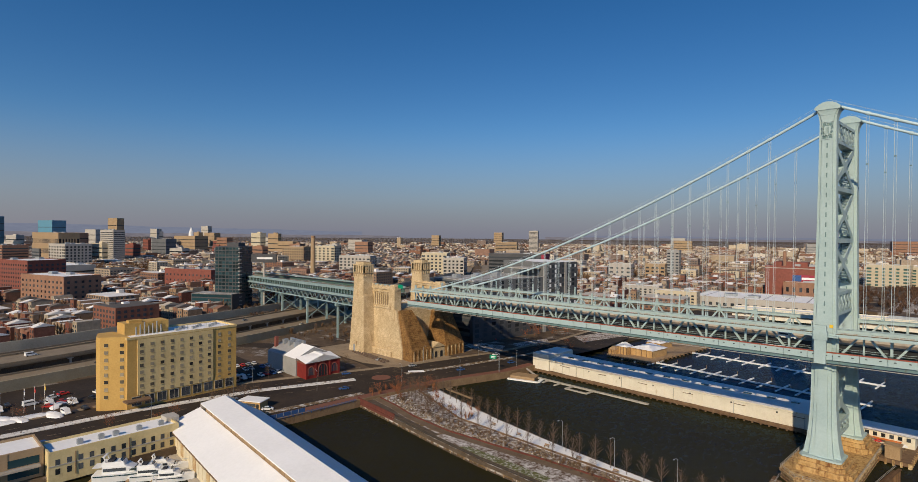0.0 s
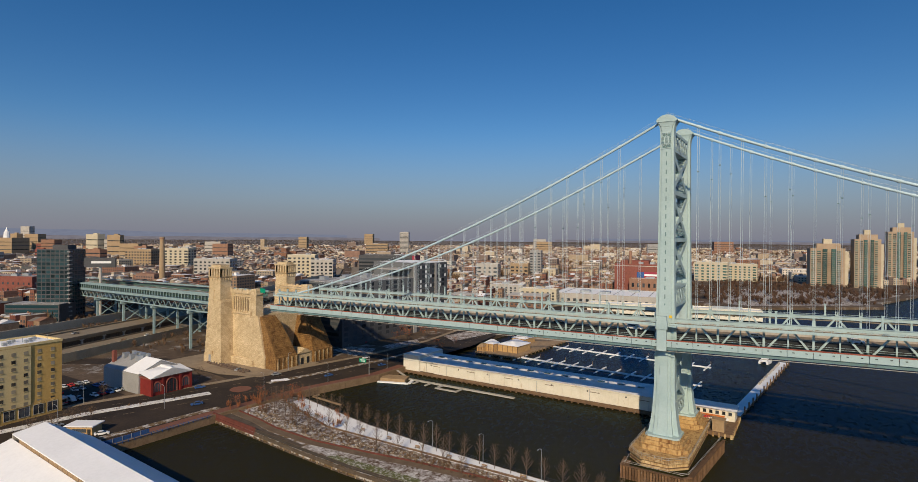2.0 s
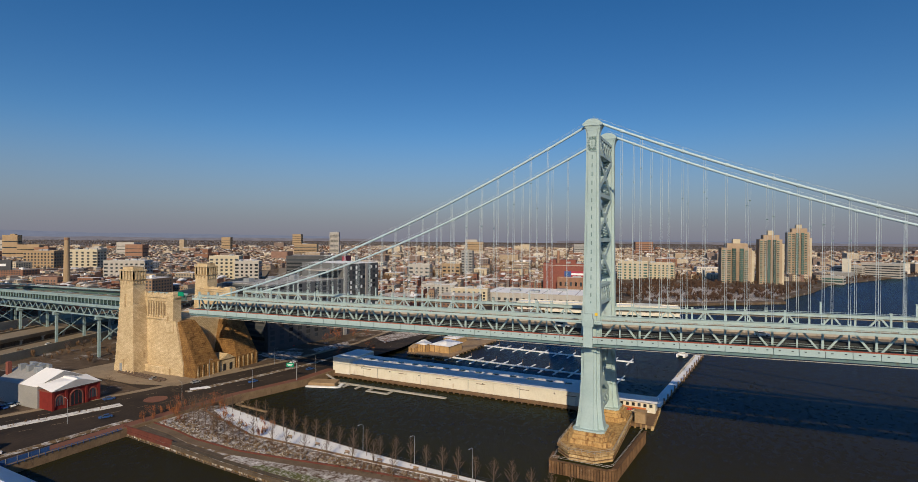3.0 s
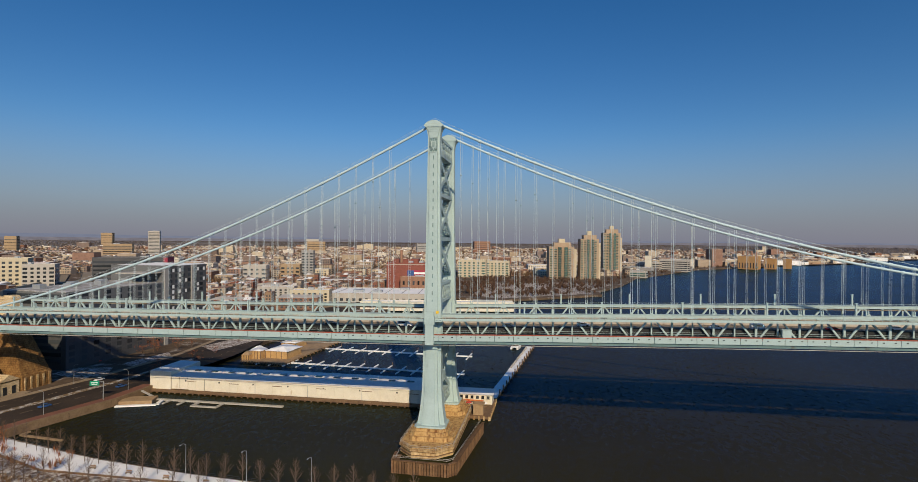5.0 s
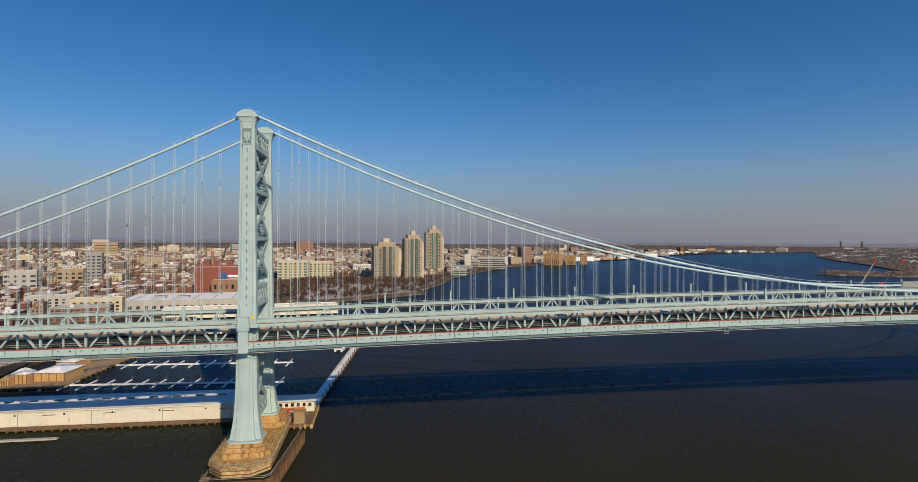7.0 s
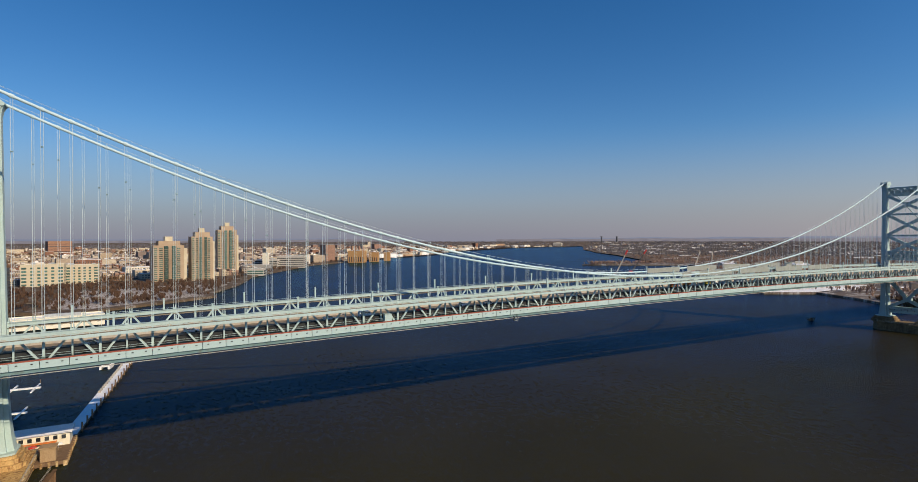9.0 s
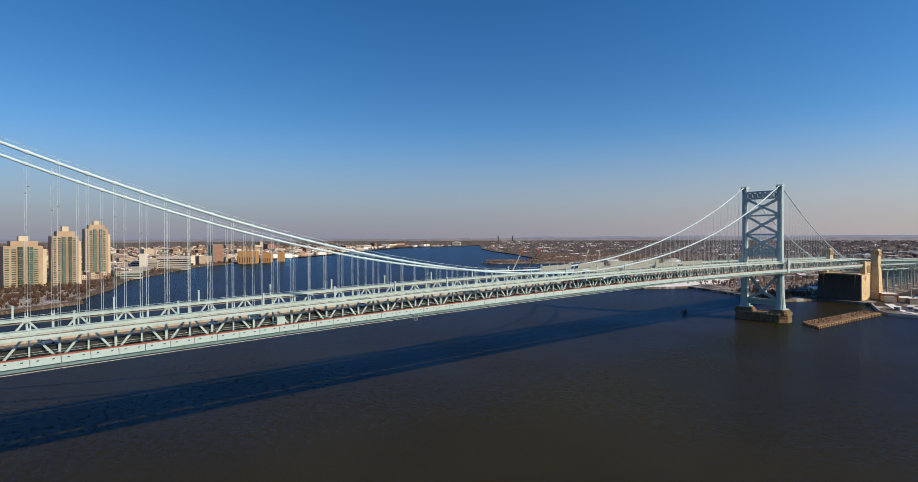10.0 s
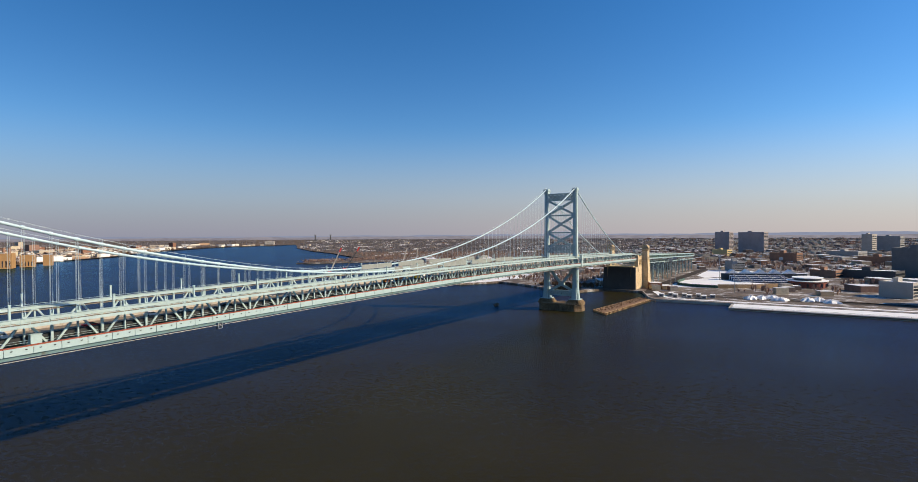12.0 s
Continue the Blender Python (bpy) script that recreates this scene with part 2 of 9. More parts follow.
ROCK = material("rough_rock_face", (0.17, 0.085, 0.028), (0.36, 0.205, 0.075), (0.10, 0.05, 0.018), scale=0.3, fine=1.6, rough=0.95, bump=1.0, dist=0.5, stains=0.45, course=(1.4, 0.9))
TIMBER = material("fender_timber", (0.11, 0.065, 0.04), (0.22, 0.14, 0.08), (0.30, 0.28, 0.24), scale=0.5, fine=4.0, rough=0.9, bump=0.4, stains=0.3)
RUST_TIMBER = material("rusty_fender_timber", (0.10, 0.05, 0.024), (0.22, 0.125, 0.06), (0.40, 0.33, 0.23), scale=0.4, fine=3.0, rough=0.9, bump=0.4, stains=0.3, object_random=0.3)
ASPHALT = material("asphalt", (0.020, 0.0145, 0.010), (0.052, 0.036, 0.024), (0.13, 0.085, 0.05), scale=0.06, fine=1.4, rough=0.9, stains=0.30)
DECKROAD = material("deck_concrete", (0.20, 0.155, 0.105), (0.28, 0.225, 0.155), (0.13, 0.10, 0.075), scale=0.1, fine=2.0, rough=0.9, stains=0.3)
SNOW = material("snow", (0.79, 0.78, 0.76), (0.88, 0.87, 0.85), scale=0.05, fine=0.9, rough=0.7, bump=0.3, dist=0.15)
SNOW_TRODDEN = material("trodden_snow", (0.60, 0.57, 0.52), (0.80, 0.78, 0.74), (0.12, 0.07, 0.035), scale=0.3, fine=1.4, rough=0.85, bump=0.4, dist=0.2, stains=0.45)
SNOW_DIRTY = material("patchy_snow", (0.50, 0.46, 0.41), (0.74, 0.71, 0.67), (0.10, 0.055, 0.028), scale=0.24, fine=1.4, rough=0.85, bump=0.4, dist=0.2, stains=0.74)
CONCRETE = material("concrete", (0.34, 0.30, 0.25), (0.46, 0.42, 0.36), (0.22, 0.18, 0.13), scale=0.15, fine=2.0, rough=0.9, stains=0.35)
URBAN = material("city_ground", (0.055, 0.037, 0.024), (0.145, 0.100, 0.062), (0.56, 0.54, 0.51), scale=0.03, fine=0.3, rough=0.95, bump=0.0, stains=0.38)
URBAN_EAST = material("snowy_lots", (0.085, 0.065, 0.05), (0.18, 0.14, 0.11), (0.66, 0.65, 0.64), scale=0.03, fine=0.3, rough=0.95, bump=0.0, stains=0.48)
# near-black for tyres and rails; also stands for shade in gaps and holes
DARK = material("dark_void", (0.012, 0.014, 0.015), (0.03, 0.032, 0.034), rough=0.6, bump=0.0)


# ---- mesh helpers ----
class Geo:
    """Collects closed solids and turns them into one mesh."""

    def __init__(self):
        self.v, self.f = [], []

    def add(self, verts, faces):
        n = len(self.v)
        self.v += [tuple(p) for p in verts]
        self.f += [tuple(i + n for i in q) for q in faces]
        return self

    def box(self, x, y, z, sx, sy, sz, rz=0.0):
        """A box on its base centre."""
        c, s = math.cos(radians(rz)), math.sin(radians(rz))
        p = []
        for k in (0, sz):
            for i, j in ((-1, -1), (1, -1), (1, 1), (-1, 1)):
                a, b = i * sx / 2, j * sy / 2
                p.append((x + a * c - b * s, y + a * s + b * c, z + k))
        return self.add(p, [(3, 2, 1, 0), (4, 5, 6, 7), (0, 1, 5, 4), (1, 2, 6, 5), (2, 3, 7, 6), (3, 0, 4, 7)])

    def beam(self, a, b, w, h, up=(0, 0, 1)):
        """A bar from a to b; w across, h along up."""
        a, b = Vector(a), Vector(b)
        d = (b - a).normalized()
        u = Vector(up)
        s = d.cross(u)
        if s.length < 1e-4:
            s = d.cross(Vector((1, 0, 0)))
        s.normalize()
        u = s.cross(d)
        p = [e + s * i * w / 2 + u * j * h / 2 for e in (a, b) for i, j in ((-1, -1), (1, -1), (1, 1), (-1, 1))]
        return self.add(p, [(3, 2, 1, 0), (4, 5, 6, 7), (0, 1, 5, 4), (1, 2, 6, 5), (2, 3, 7, 6), (3, 0, 4, 7)])

    def tube(self, pts, radii, n=8):
        """A round bar through points."""
        pts = [Vector(p) for p in pts]
        if not isinstance(radii, (list, tuple)):
            radii = [radii] * len(pts)
        rings = []
        for i, p in enumerate(pts):
            d = (pts[min(i + 1, len(pts) - 1)] - pts[max(i - 1, 0)]).normalized()
            s = d.cross(Vector((0, 0, 1)))
            if s.length < 1e-3:
                s = Vector((1, 0, 0))
            s.normalize()
            u = s.cross(d)
            rings.append([p + (s * math.cos(2 * math.pi * k / n) + u * math.sin(2 * math.pi * k / n)) * radii[i] for k in range(n)])
        verts = [q for r in rings for q in r]
        faces = [(i * n + k, i * n + (k + 1) % n, (i + 1) * n + (k + 1) % n, (i + 1) * n + k) for i in range(len(pts) - 1) for k in range(n)]
        faces += [tuple(range(n - 1, -1, -1)), tuple((len(pts) - 1) * n + k for k in range(n))]
        return self.add(verts, faces)

    def prism(self, poly, z0, z1):
        """An upright prism over a plan polygon (counter-clockwise)."""
        n = len(poly)
        v = [(x, y, z0) for x, y in poly] + [(x, y, z1) for x, y in poly]
        f = [tuple(range(n - 1, -1, -1)), tuple(range(n, 2 * n))] + [(i, (i + 1) % n, n + (i + 1) % n, n + i) for i in range(n)]
        return self.add(v, f)

    def loft(self, sections):
        """Sections: lists of the same number of points, from the bottom up."""
        n = len(sections[0])
        v = [p for s in sections for p in s]
        f = [tuple(range(n - 1, -1, -1)), tuple((len(sections) - 1) * n + i for i in range(n))]
        f += [(k * n + i, k * n + (i + 1) % n, (k + 1) * n + (i + 1) % n, (k + 1) * n + i) for k in range(len(sections) - 1) for i in range(n)]
        return self.add(v, f)

    def gable(self, x, y, z, sx, sy, h, rz=0.0, over=0.0):
        """A gable roof with its ridge along local x."""
        c, s = math.cos(radians(rz)), math.sin(radians(rz))
        a, b = sx / 2 + over, sy / 2 + over
        p = [(-a, -b, 0), (a, -b, 0), (a, b, 0), (-a, b, 0), (-a, 0, h), (a, 0, h)]
        return self.add([(x + i * c - j * s, y + i * s + j * c, z + k) for i, j, k in p], [(3, 2, 1, 0), (0, 1, 5, 4), (2, 3, 4, 5), (1, 2, 5), (3, 0, 4)])

    def mesh(self, name, mat, smooth=False):
        me = bpy.data.meshes.new(name)
        me.from_pydata(self.v, [], self.f)
        me.materials.append(mat)
        if smooth:
            me.polygons.foreach_set("use_smooth", [True] * len(me.polygons))
        me.update()
        return me


def thing(name, label, category, x=0.0, y=0.0, z=0.0, rz=0.0, group="", kind=""):
    ob = new(name)
    ob.empty_display_size = 0.5
    ob.matrix_world = pose(x, y, z, 0, 0, rz)
    return tagged(ob, label, category, group, kind)


def part(name, geo, mat, parent, label="", smooth=False, at=None):
    ob = new(name, geo.mesh(name, mat, smooth) if isinstance(geo, Geo) else geo)
    ob.parent = parent
    if at is not None:
        ob.matrix_basis = at
    return tagged(ob, label)


def solid(name, geo, mat, label, category, kind="", group="", smooth=False):
    ob = new(name, geo.mesh(name, mat, smooth))
    return tagged(ob, label, category, group, kind)


# ---- ground and water ----
def rise(x, y):
    """Height of the land: flat by the river, raised far out to fit the horizon in view."""
    r = math.hypot(x, y)
    if r <= 1500:
        return 2.5
    a = math.degrees(math.atan2(y, x))
    if a < -100:
        a += 360
    away = radians(max(a - bank_w(r), bank_e(r) - a, 0.0)) * r / 420.0
    k = min(1.0, max(away, (r - 4000.0) / 600.0, 0.0))
    return 2.5 + 30.0 * ((r - 1500.0) / 3350.0) ** 1.6 * k * k * (3 - 2 * k)


g = Geo()
g.add([(4880 * math.cos(a), 4880 * math.sin(a), 0.0) for a in [2 * math.pi * i / 96 for i in range(96)]], [tuple(range(96))])
solid("water", g, WATER, "dark brown river with small wind ripples reflecting the blue sky", "water", "structure")

WEST_BANK = [(-152, -1500), (-152, -190), (-150, -184), (-149.2, -150), (-152, -132), (-152, -80), (-149, -31), (-141, 3), (-141, 26), (-150, 60), (-146, 190), (-112, 330),
             (-75, 440), (-20, 420), (105, 515), (104, 560), (150, 680), (195, 850), (390, 1213), (574, 1386)]
EAST_BANK = [(640, -1500), (640, -62), (654, -52), (712, -32), (717, -18), (717, 18), (690, 32), (668, 42), (672, 60), (705, 95), (728, 128), (752, 180), (697, 213), (735, 290), (746, 358), (905, 420), (991, 537), (1190, 690), (1235, 850)]


def arc(r, a0, a1, n):
    return [(r * math.cos(radians(a0 + (a1 - a0) * i / n)), r * math.sin(radians(a0 + (a1 - a0) * i / n))) for i in range(n + 1)]


def land(name, poly, label, mat=None):
    mat = mat or URBAN
    g = Geo().prism(poly, -3.0, 2.5)
    bm = bmesh.new()
    bm.from_mesh(g.mesh(name, mat))
    bmesh.ops.triangulate(bm, faces=bm.faces[:])
    me = bpy.data.meshes.new(name)
    bm.to_mesh(me)
    bm.free()
    me.materials.append(mat)
    return tagged(new(name, me), label, "ground", "", "structure")


land("ground_west", WEST_BANK + arc(1500, 67.5, 264, 40), "flat riverside city ground, grey streets with patches of snow")
land("ground_east", list(reversed(EAST_BANK)) + arc(1500, -66.9, 34.5, 24), "flat riverside ground of the far bank with patches of snow", URBAN_EAST)


def far_sheet(name, a_from, a_to, label, bank_first):
    """The land from 1500 m out to the horizon, between two banks given as angle by radius."""
    rad = [1495, 1700, 2030, 2240, 2440, 2700, 2960, 3200, 3430, 3700, 3950, 4100, 4250, 4400, 4600, 4870]
    v, f, n = [], [], 60
    for r in rad:
        a0, a1 = a_from(r), a_to(r)
        for i in range(n + 1):
            u = (i / n) ** 2.2 if bank_first else 1 - (1 - i / n) ** 2.2
            a = radians(a0 + (a1 - a0) * u)
            x, y = r * math.cos(a), r * math.sin(a)
            v.append((x, y, rise(x, y) + 0.02 + (4 * noise.noise((x / 500, y / 500, 0)) if r > 4200 else 0)))
    for j in range(len(rad) - 1):
        for i in range(n):
            f.append((j * (n + 1) + i, (j + 1) * (n + 1) + i, (j + 1) * (n + 1) + i + 1, j * (n + 1) + i + 1))
    return solid(name, Geo().add(v, f), URBAN, label, "ground", "structure")


def bank_w(r):
    return float(np.interp(r, [1495, 1540, 2030, 2440, 3430, 4100, 4870], [67.5, 67.0, 60.3, 58.9, 53.2, 46.2, 46.0]))


def bank_e(r):
    return float(np.interp(r, [1495, 1674, 2370, 2966, 4100, 4870], [34.5, 37.0, 43.0, 45.2, 46.2, 46.0]))


far_sheet("ground_far_west", bank_w, lambda r: 264.0, "low rising city land reaching the horizon", True)
far_sheet("ground_far_east", lambda r: -66.9, bank_e, "low wooded and built land reaching the horizon", False)

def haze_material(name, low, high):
    """Distant hills; the blue winter haze is painted into a glowing colour."""
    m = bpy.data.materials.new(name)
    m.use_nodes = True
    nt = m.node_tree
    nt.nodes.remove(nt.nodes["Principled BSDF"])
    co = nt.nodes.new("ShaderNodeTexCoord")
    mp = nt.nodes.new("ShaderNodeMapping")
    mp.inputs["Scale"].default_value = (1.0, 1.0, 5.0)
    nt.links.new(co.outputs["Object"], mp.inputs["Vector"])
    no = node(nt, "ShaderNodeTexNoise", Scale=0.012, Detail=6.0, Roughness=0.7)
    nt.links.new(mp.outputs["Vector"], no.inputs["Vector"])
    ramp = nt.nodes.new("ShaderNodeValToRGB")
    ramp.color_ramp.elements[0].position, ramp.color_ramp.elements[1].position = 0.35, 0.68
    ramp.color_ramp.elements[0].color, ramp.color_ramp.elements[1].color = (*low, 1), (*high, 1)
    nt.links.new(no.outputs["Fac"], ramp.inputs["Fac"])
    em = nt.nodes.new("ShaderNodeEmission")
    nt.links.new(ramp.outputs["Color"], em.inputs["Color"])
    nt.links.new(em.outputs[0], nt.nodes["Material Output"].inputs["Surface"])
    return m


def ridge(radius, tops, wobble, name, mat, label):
    """A line of hills with painted haze round the horizon; heights by bearing."""
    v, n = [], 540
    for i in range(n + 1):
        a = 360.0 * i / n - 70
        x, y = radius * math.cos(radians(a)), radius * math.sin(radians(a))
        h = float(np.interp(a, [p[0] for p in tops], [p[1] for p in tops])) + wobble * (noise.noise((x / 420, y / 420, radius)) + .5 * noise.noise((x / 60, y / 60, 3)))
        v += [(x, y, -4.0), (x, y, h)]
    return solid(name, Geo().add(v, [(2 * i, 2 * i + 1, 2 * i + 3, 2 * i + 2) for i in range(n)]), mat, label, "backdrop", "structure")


ridge(4872, [(-70, 58), (20, 60), (44, 56), (60, 54), (95, 50), (130, 56), (165, 62), (290, 62)], 7, "backdrop_woods", haze_material("hazy_woods", (0.150, 0.140, 0.165), (0.235, 0.215, 0.235)), "low woods and roofs along the horizon with painted haze")
ridge(4930, [(-70, 72), (0, 78), (44, 66), (60, 64), (95, 62), (130, 74), (150, 92), (172, 122), (190, 132), (215, 120), (290, 90)], 8, "backdrop_hills", haze_material("haze_blue_hills", (0.170, 0.190, 0.260), (0.200, 0.220, 0.290)), "far hills with glowing blue haze painted in")

# ---- suspension bridge ----
YELLOW_PLATE = material("yellow_plate", (0.70, 0.45, 0.03), (0.80, 0.52, 0.05), rough=0.6, bump=0.0)
SPAN, PANEL, CAB, ENDX = 533.4, 6.39, 13.6, 195.0


def side(s):
    """Distance of a cable plane from the middle of the deck."""
    return -CAB if s < 0 else CAB + 0.8


def zb(x):
    """Underside of the outer girder along the bridge."""
    if x < 0:
        return 36.3 + 2.9 * x / 195
    if x > SPAN:
        return zb(SPAN) - 0.0155 * (x - SPAN)
    return 36.3 + 0.0325 * x - 4.5e-5 * x * x


def zc(x):
    """Height of the main cables."""
    if x < 0 or x > SPAN:
        s = -x if x < 0 else x - SPAN
        return 112.3 - 0.53 * s + 0.0008 * s * s
    u = (x - SPAN / 2) / (SPAN / 2)
    return 52.3 + (112.7 - 52.3) * u * u


bridge = thing("suspension_bridge", "pale blue-green painted steel suspension bridge with twin cables", "bridge")
KS = list(range(-31, 115))
XS = [3.1 + k * PANEL for k in KS]


def leg_section(x, y, z, w, d, n):
    """A cross-shaped leg section: w along the bridge, d across it, n the corner notch."""
    a, b = w / 2, d / 2
    return [(x + i, y + j, z) for i, j in ((-a + n, -b), (a - n, -b), (a - n, -b + n * .7), (a, -b + n * .7), (a, b - n * .7), (a - n, b - n * .7), (a - n, b), (-a + n, b), (-a + n, b - n * .7), (-a, b - n * .7), (-a, -b + n * .7), (-a + n, -b + n * .7))]


def tower(x0, base):
    deck = zb(x0)
    t = thing("bridge_tower", "pale green steel bridge tower with laced cross braces", "tower", 0, 0, 0, group="bridge towers")
    part("deck_strut", Geo().box(x0, 0, deck + 2, 3.0, 22.0, 1.2), PAINT, t)
    for s in (-1, 1):
        y = side(s)
        lev = [(base, 9.9, 6.8, 1.8), (base + 1.2, 9.5, 6.5, 1.7), (base + 5, 8.2, 5.7, 1.45), (base + 10, 7.2, 5.0, 1.25), (base + 16, 6.6, 4.5, 1.1), (deck - 1, 6.3, 4.3, 1.05), (deck + 10, 6.0, 4.1, 1.0), (74, 5.0, 3.7, 0.9), (105.6, 4.3, 3.5, 0.8), (107.6, 4.35, 3.55, 0.7), (109.2, 4.8, 3.8, 0.55), (110.2, 5.5, 4.2, 0.4), (110.7, 6.1, 4.5, 0.3)]
        leg = part("leg", Geo().loft([leg_section(x0, y, z, w, d, n) for z, w, d, n in lev]), PAINT, t)
        # rounded saddle housing
        prof = [(-3.05, 110.7), (-3.3, 111.1), (-3.25, 111.5), (-2.3, 112.4), (-1.2, 112.9), (0, 113.05), (1.2, 112.9), (2.3, 112.4), (3.25, 111.5), (3.3, 111.1), (3.05, 110.7)]
        g = Geo().loft([[(x0 + px, y + k * 2.4, pz) for px, pz in prof] for k in (-1, 1)])
        part("saddle_cap", g, PAINT, leg)
        for k in range(19 if x0 < 100 else 0):
            z = 99.4 - k * 2.95
            w = np.interp(z, [deck, 74, 104], [6.0, 5.0, 4.35])
            d = np.interp(z, [deck, 74, 104], [4.1, 3.7, 3.5])
            if z < deck + 9:
                break
            # no real hole: a dark plate with the inner shade as its colour
            part("access_hole", Geo().box(x0, y - (d / 2 + 0.012), z, 0.32, 0.06, 1.4), PAINT_DARK, leg)
        for k in (-1,) if x0 < 100 and s < 0 else ():
            yy = y + k * 1.77
            part("crest_shield", Geo().loft([[(x0 + px, y + k * q, pz) for px, pz in ((0, 102.9), (0.75, 103.7), (0.9, 105.6), (0.45, 106.0), (0, 105.8), (-0.45, 106.0), (-0.9, 105.6), (-0.75, 103.7))] for q in (1.73, 2.01)][::k]), PAINT, leg, "cast shield ornament")
            for px, pz, rr in ((-1.15, 105.6, .34), (1.15, 105.6, .34), (-1.15, 104.4, .3), (1.15, 104.4, .3), (-.9, 103.2, .3), (.9, 103.2, .3), (0, 106.5, .36), (0, 102.5, .3)):
                part("crest_scroll", Geo().tube([(x0 + px + rr * math.cos(q), yy + k * .14, pz + rr * math.sin(q)) for q in [n * math.pi / 4 for n in range(9)]], 0.12, 4), PAINT, leg)
            for px in (-.3, 0, .3):
                part("crest_relief", Geo().box(x0 + px, y + k * 2.03, 103.6, 0.12, 0.12, 1.9), PAINT_DARK, leg)
            part("crest_frame", Geo().box(x0, yy, 107.0, 3.1, 0.3, 0.24), PAINT, leg)
            part("crest_frame", Geo().box(x0, yy, 101.9, 3.0, 0.3, 0.24), PAINT, leg)
            # dark plate painted as the shade behind the crest
            part("crest_shade_plate", Geo().box(x0, y + k * 1.75, 102.2, 2.5, 0.06, 4.6), PAINT_DARK, leg)
            part("neck_moulding", Geo().box(x0, y + k * 1.85, 109.2, 3.4, 0.3, 0.2), PAINT, leg)
        # pilaster strip below the deck
        part("pilaster", Geo().loft([[(x0 + i * w, y + s * d, z) for i, d in ((-1, dd - .3), (1, dd - .3), (1, dd + .35), (-1, dd + .35))][::s] for z, w, dd in ((base, 1.7, 3.4), (base + 6, 1.5, 2.8), (base + 14, 1.35, 2.35), (deck - 1, 1.2, 2.15))]), PAINT, leg)
        # bracket block where the deck girder passes
        part("deck_bracket", Geo().box(x0, s * 19.4, deck - 0.6, 3.0, 1.2, 11.2).box(x0, s * 17.6, deck + 7.2, 8.6, 3.4, 0.5).box(x0, s * 19.5, deck + 6.4, 3.6, 1.4, 2.6), PAINT, leg)
        if s < 0:
            part("warning_plate", Geo().box(x0 + 1.9, y - 2.15, deck + 9.6, 0.95, 0.1, 0.95), YELLOW_PLATE, leg, "yellow warning plate")
    yi = CAB - 1.2
    def laced(p, q, w):
        """A box brace of two plates with zigzag lacing between them."""
        p, q = Vector(p), Vector(q)
        d = (q - p).normalized()
        nrm = Vector((0, -d.z, d.y))
        for k in (-1.3, 1.3):
            part("diagonal_brace", Geo().beam((x0 + k, p.y, p.z), (x0 + k, q.y, q.z), w, 0.3, up=(1, 0, 0)), PAINT, t)
        n = max(4, int((q - p).length / 1.1))
        for e in (-1, 1):
            o = nrm * (w / 2 - 0.1) * e
            part("lacing", Geo().tube([(x0 + (1.25 if i % 2 else -1.25), *(p.lerp(q, i / n) + o)[1:]) for i in range(n + 1)], 0.13, 4), PAINT, t)

    def cross(z0, z1, w=1.75):
        for a, b in ((-1, 1), (1, -1)):
            laced((0, a * yi, z0), (0, b * yi, z1), w)
        zm = (z0 + z1) / 2
        part("gusset_plate", Geo().loft([[(x0 + k * 1.52, p, q) for p, q in ((-2.9, zm - 2.4), (0, zm - 1.5), (2.9, zm - 2.4), (3.2, zm - 1.6), (2.0, zm), (3.2, zm + 1.6), (2.9, zm + 2.4), (0, zm + 1.5), (-2.9, zm + 2.4), (-3.2, zm + 1.6), (-2.0, zm), (-3.2, zm - 1.6))] for k in (1, -1)]), PAINT, t)
    for z0, z1 in ((58.2, 71.0), (72.4, 87.0), (88.4, 101.4)):
        cross(z0, z1)
    for z in (71.7, 87.7):
        part("strut", Geo().box(x0, 0, z - 0.7, 3.1, 2 * yi, 1.4), PAINT, t)
    # lattice portals above and below
    def portal(z0, z1, cells):
        part("portal_chord", Geo().box(x0, 0, z1 - 0.6, 3.1, 2 * yi, 1.0), PAINT, t)
        part("portal_chord", Geo().box(x0, 0, z0, 3.1, 2 * yi, 1.0), PAINT, t)
        dy = 2 * yi / cells
        for i in range(cells):
            y = -yi + i * dy
            for k in (-1.3, 1.3):
                part("lattice_bar", Geo().beam((x0 + k, y, z0 + 0.5), (x0 + k, y + dy, z1 - 0.5), 0.35, 0.8, up=(0, -1, 1)), PAINT, t)
                part("lattice_bar", Geo().beam((x0 + k, y + dy, z0 + 0.5), (x0 + k, y, z1 - 0.5), 0.35, 0.8, up=(0, 1, 1)), PAINT, t)
                part("lattice_post", Geo().box(x0 + k, y, z0, 0.35, 0.6, z1 - z0), PAINT, t)
    portal(101.4, 107.8, 6)
    portal(deck + 12.2, deck + 19.0, 6)
    # below the deck
    for a in (-1, 1):
        laced((0, a * yi, deck - 2), (0, 0, base + 13.5), 1.9)
        laced((0, 0, base + 13.5), (0, a * (yi - 1.2), base + 7.5), 1.9)
    part("gusset_plate", Geo().box(x0, 0, base + 11.8, 3.1, 5.0, 3.0), PAINT, t)
    portal(base + 3.0, base + 7.4, 6)
    part("strut", Geo().box(x0, 0, deck - 3.0, 3.1, 2 * yi, 1.6), PAINT, t)


tower(0.0, 7.0)
tower(SPAN, 10.2)

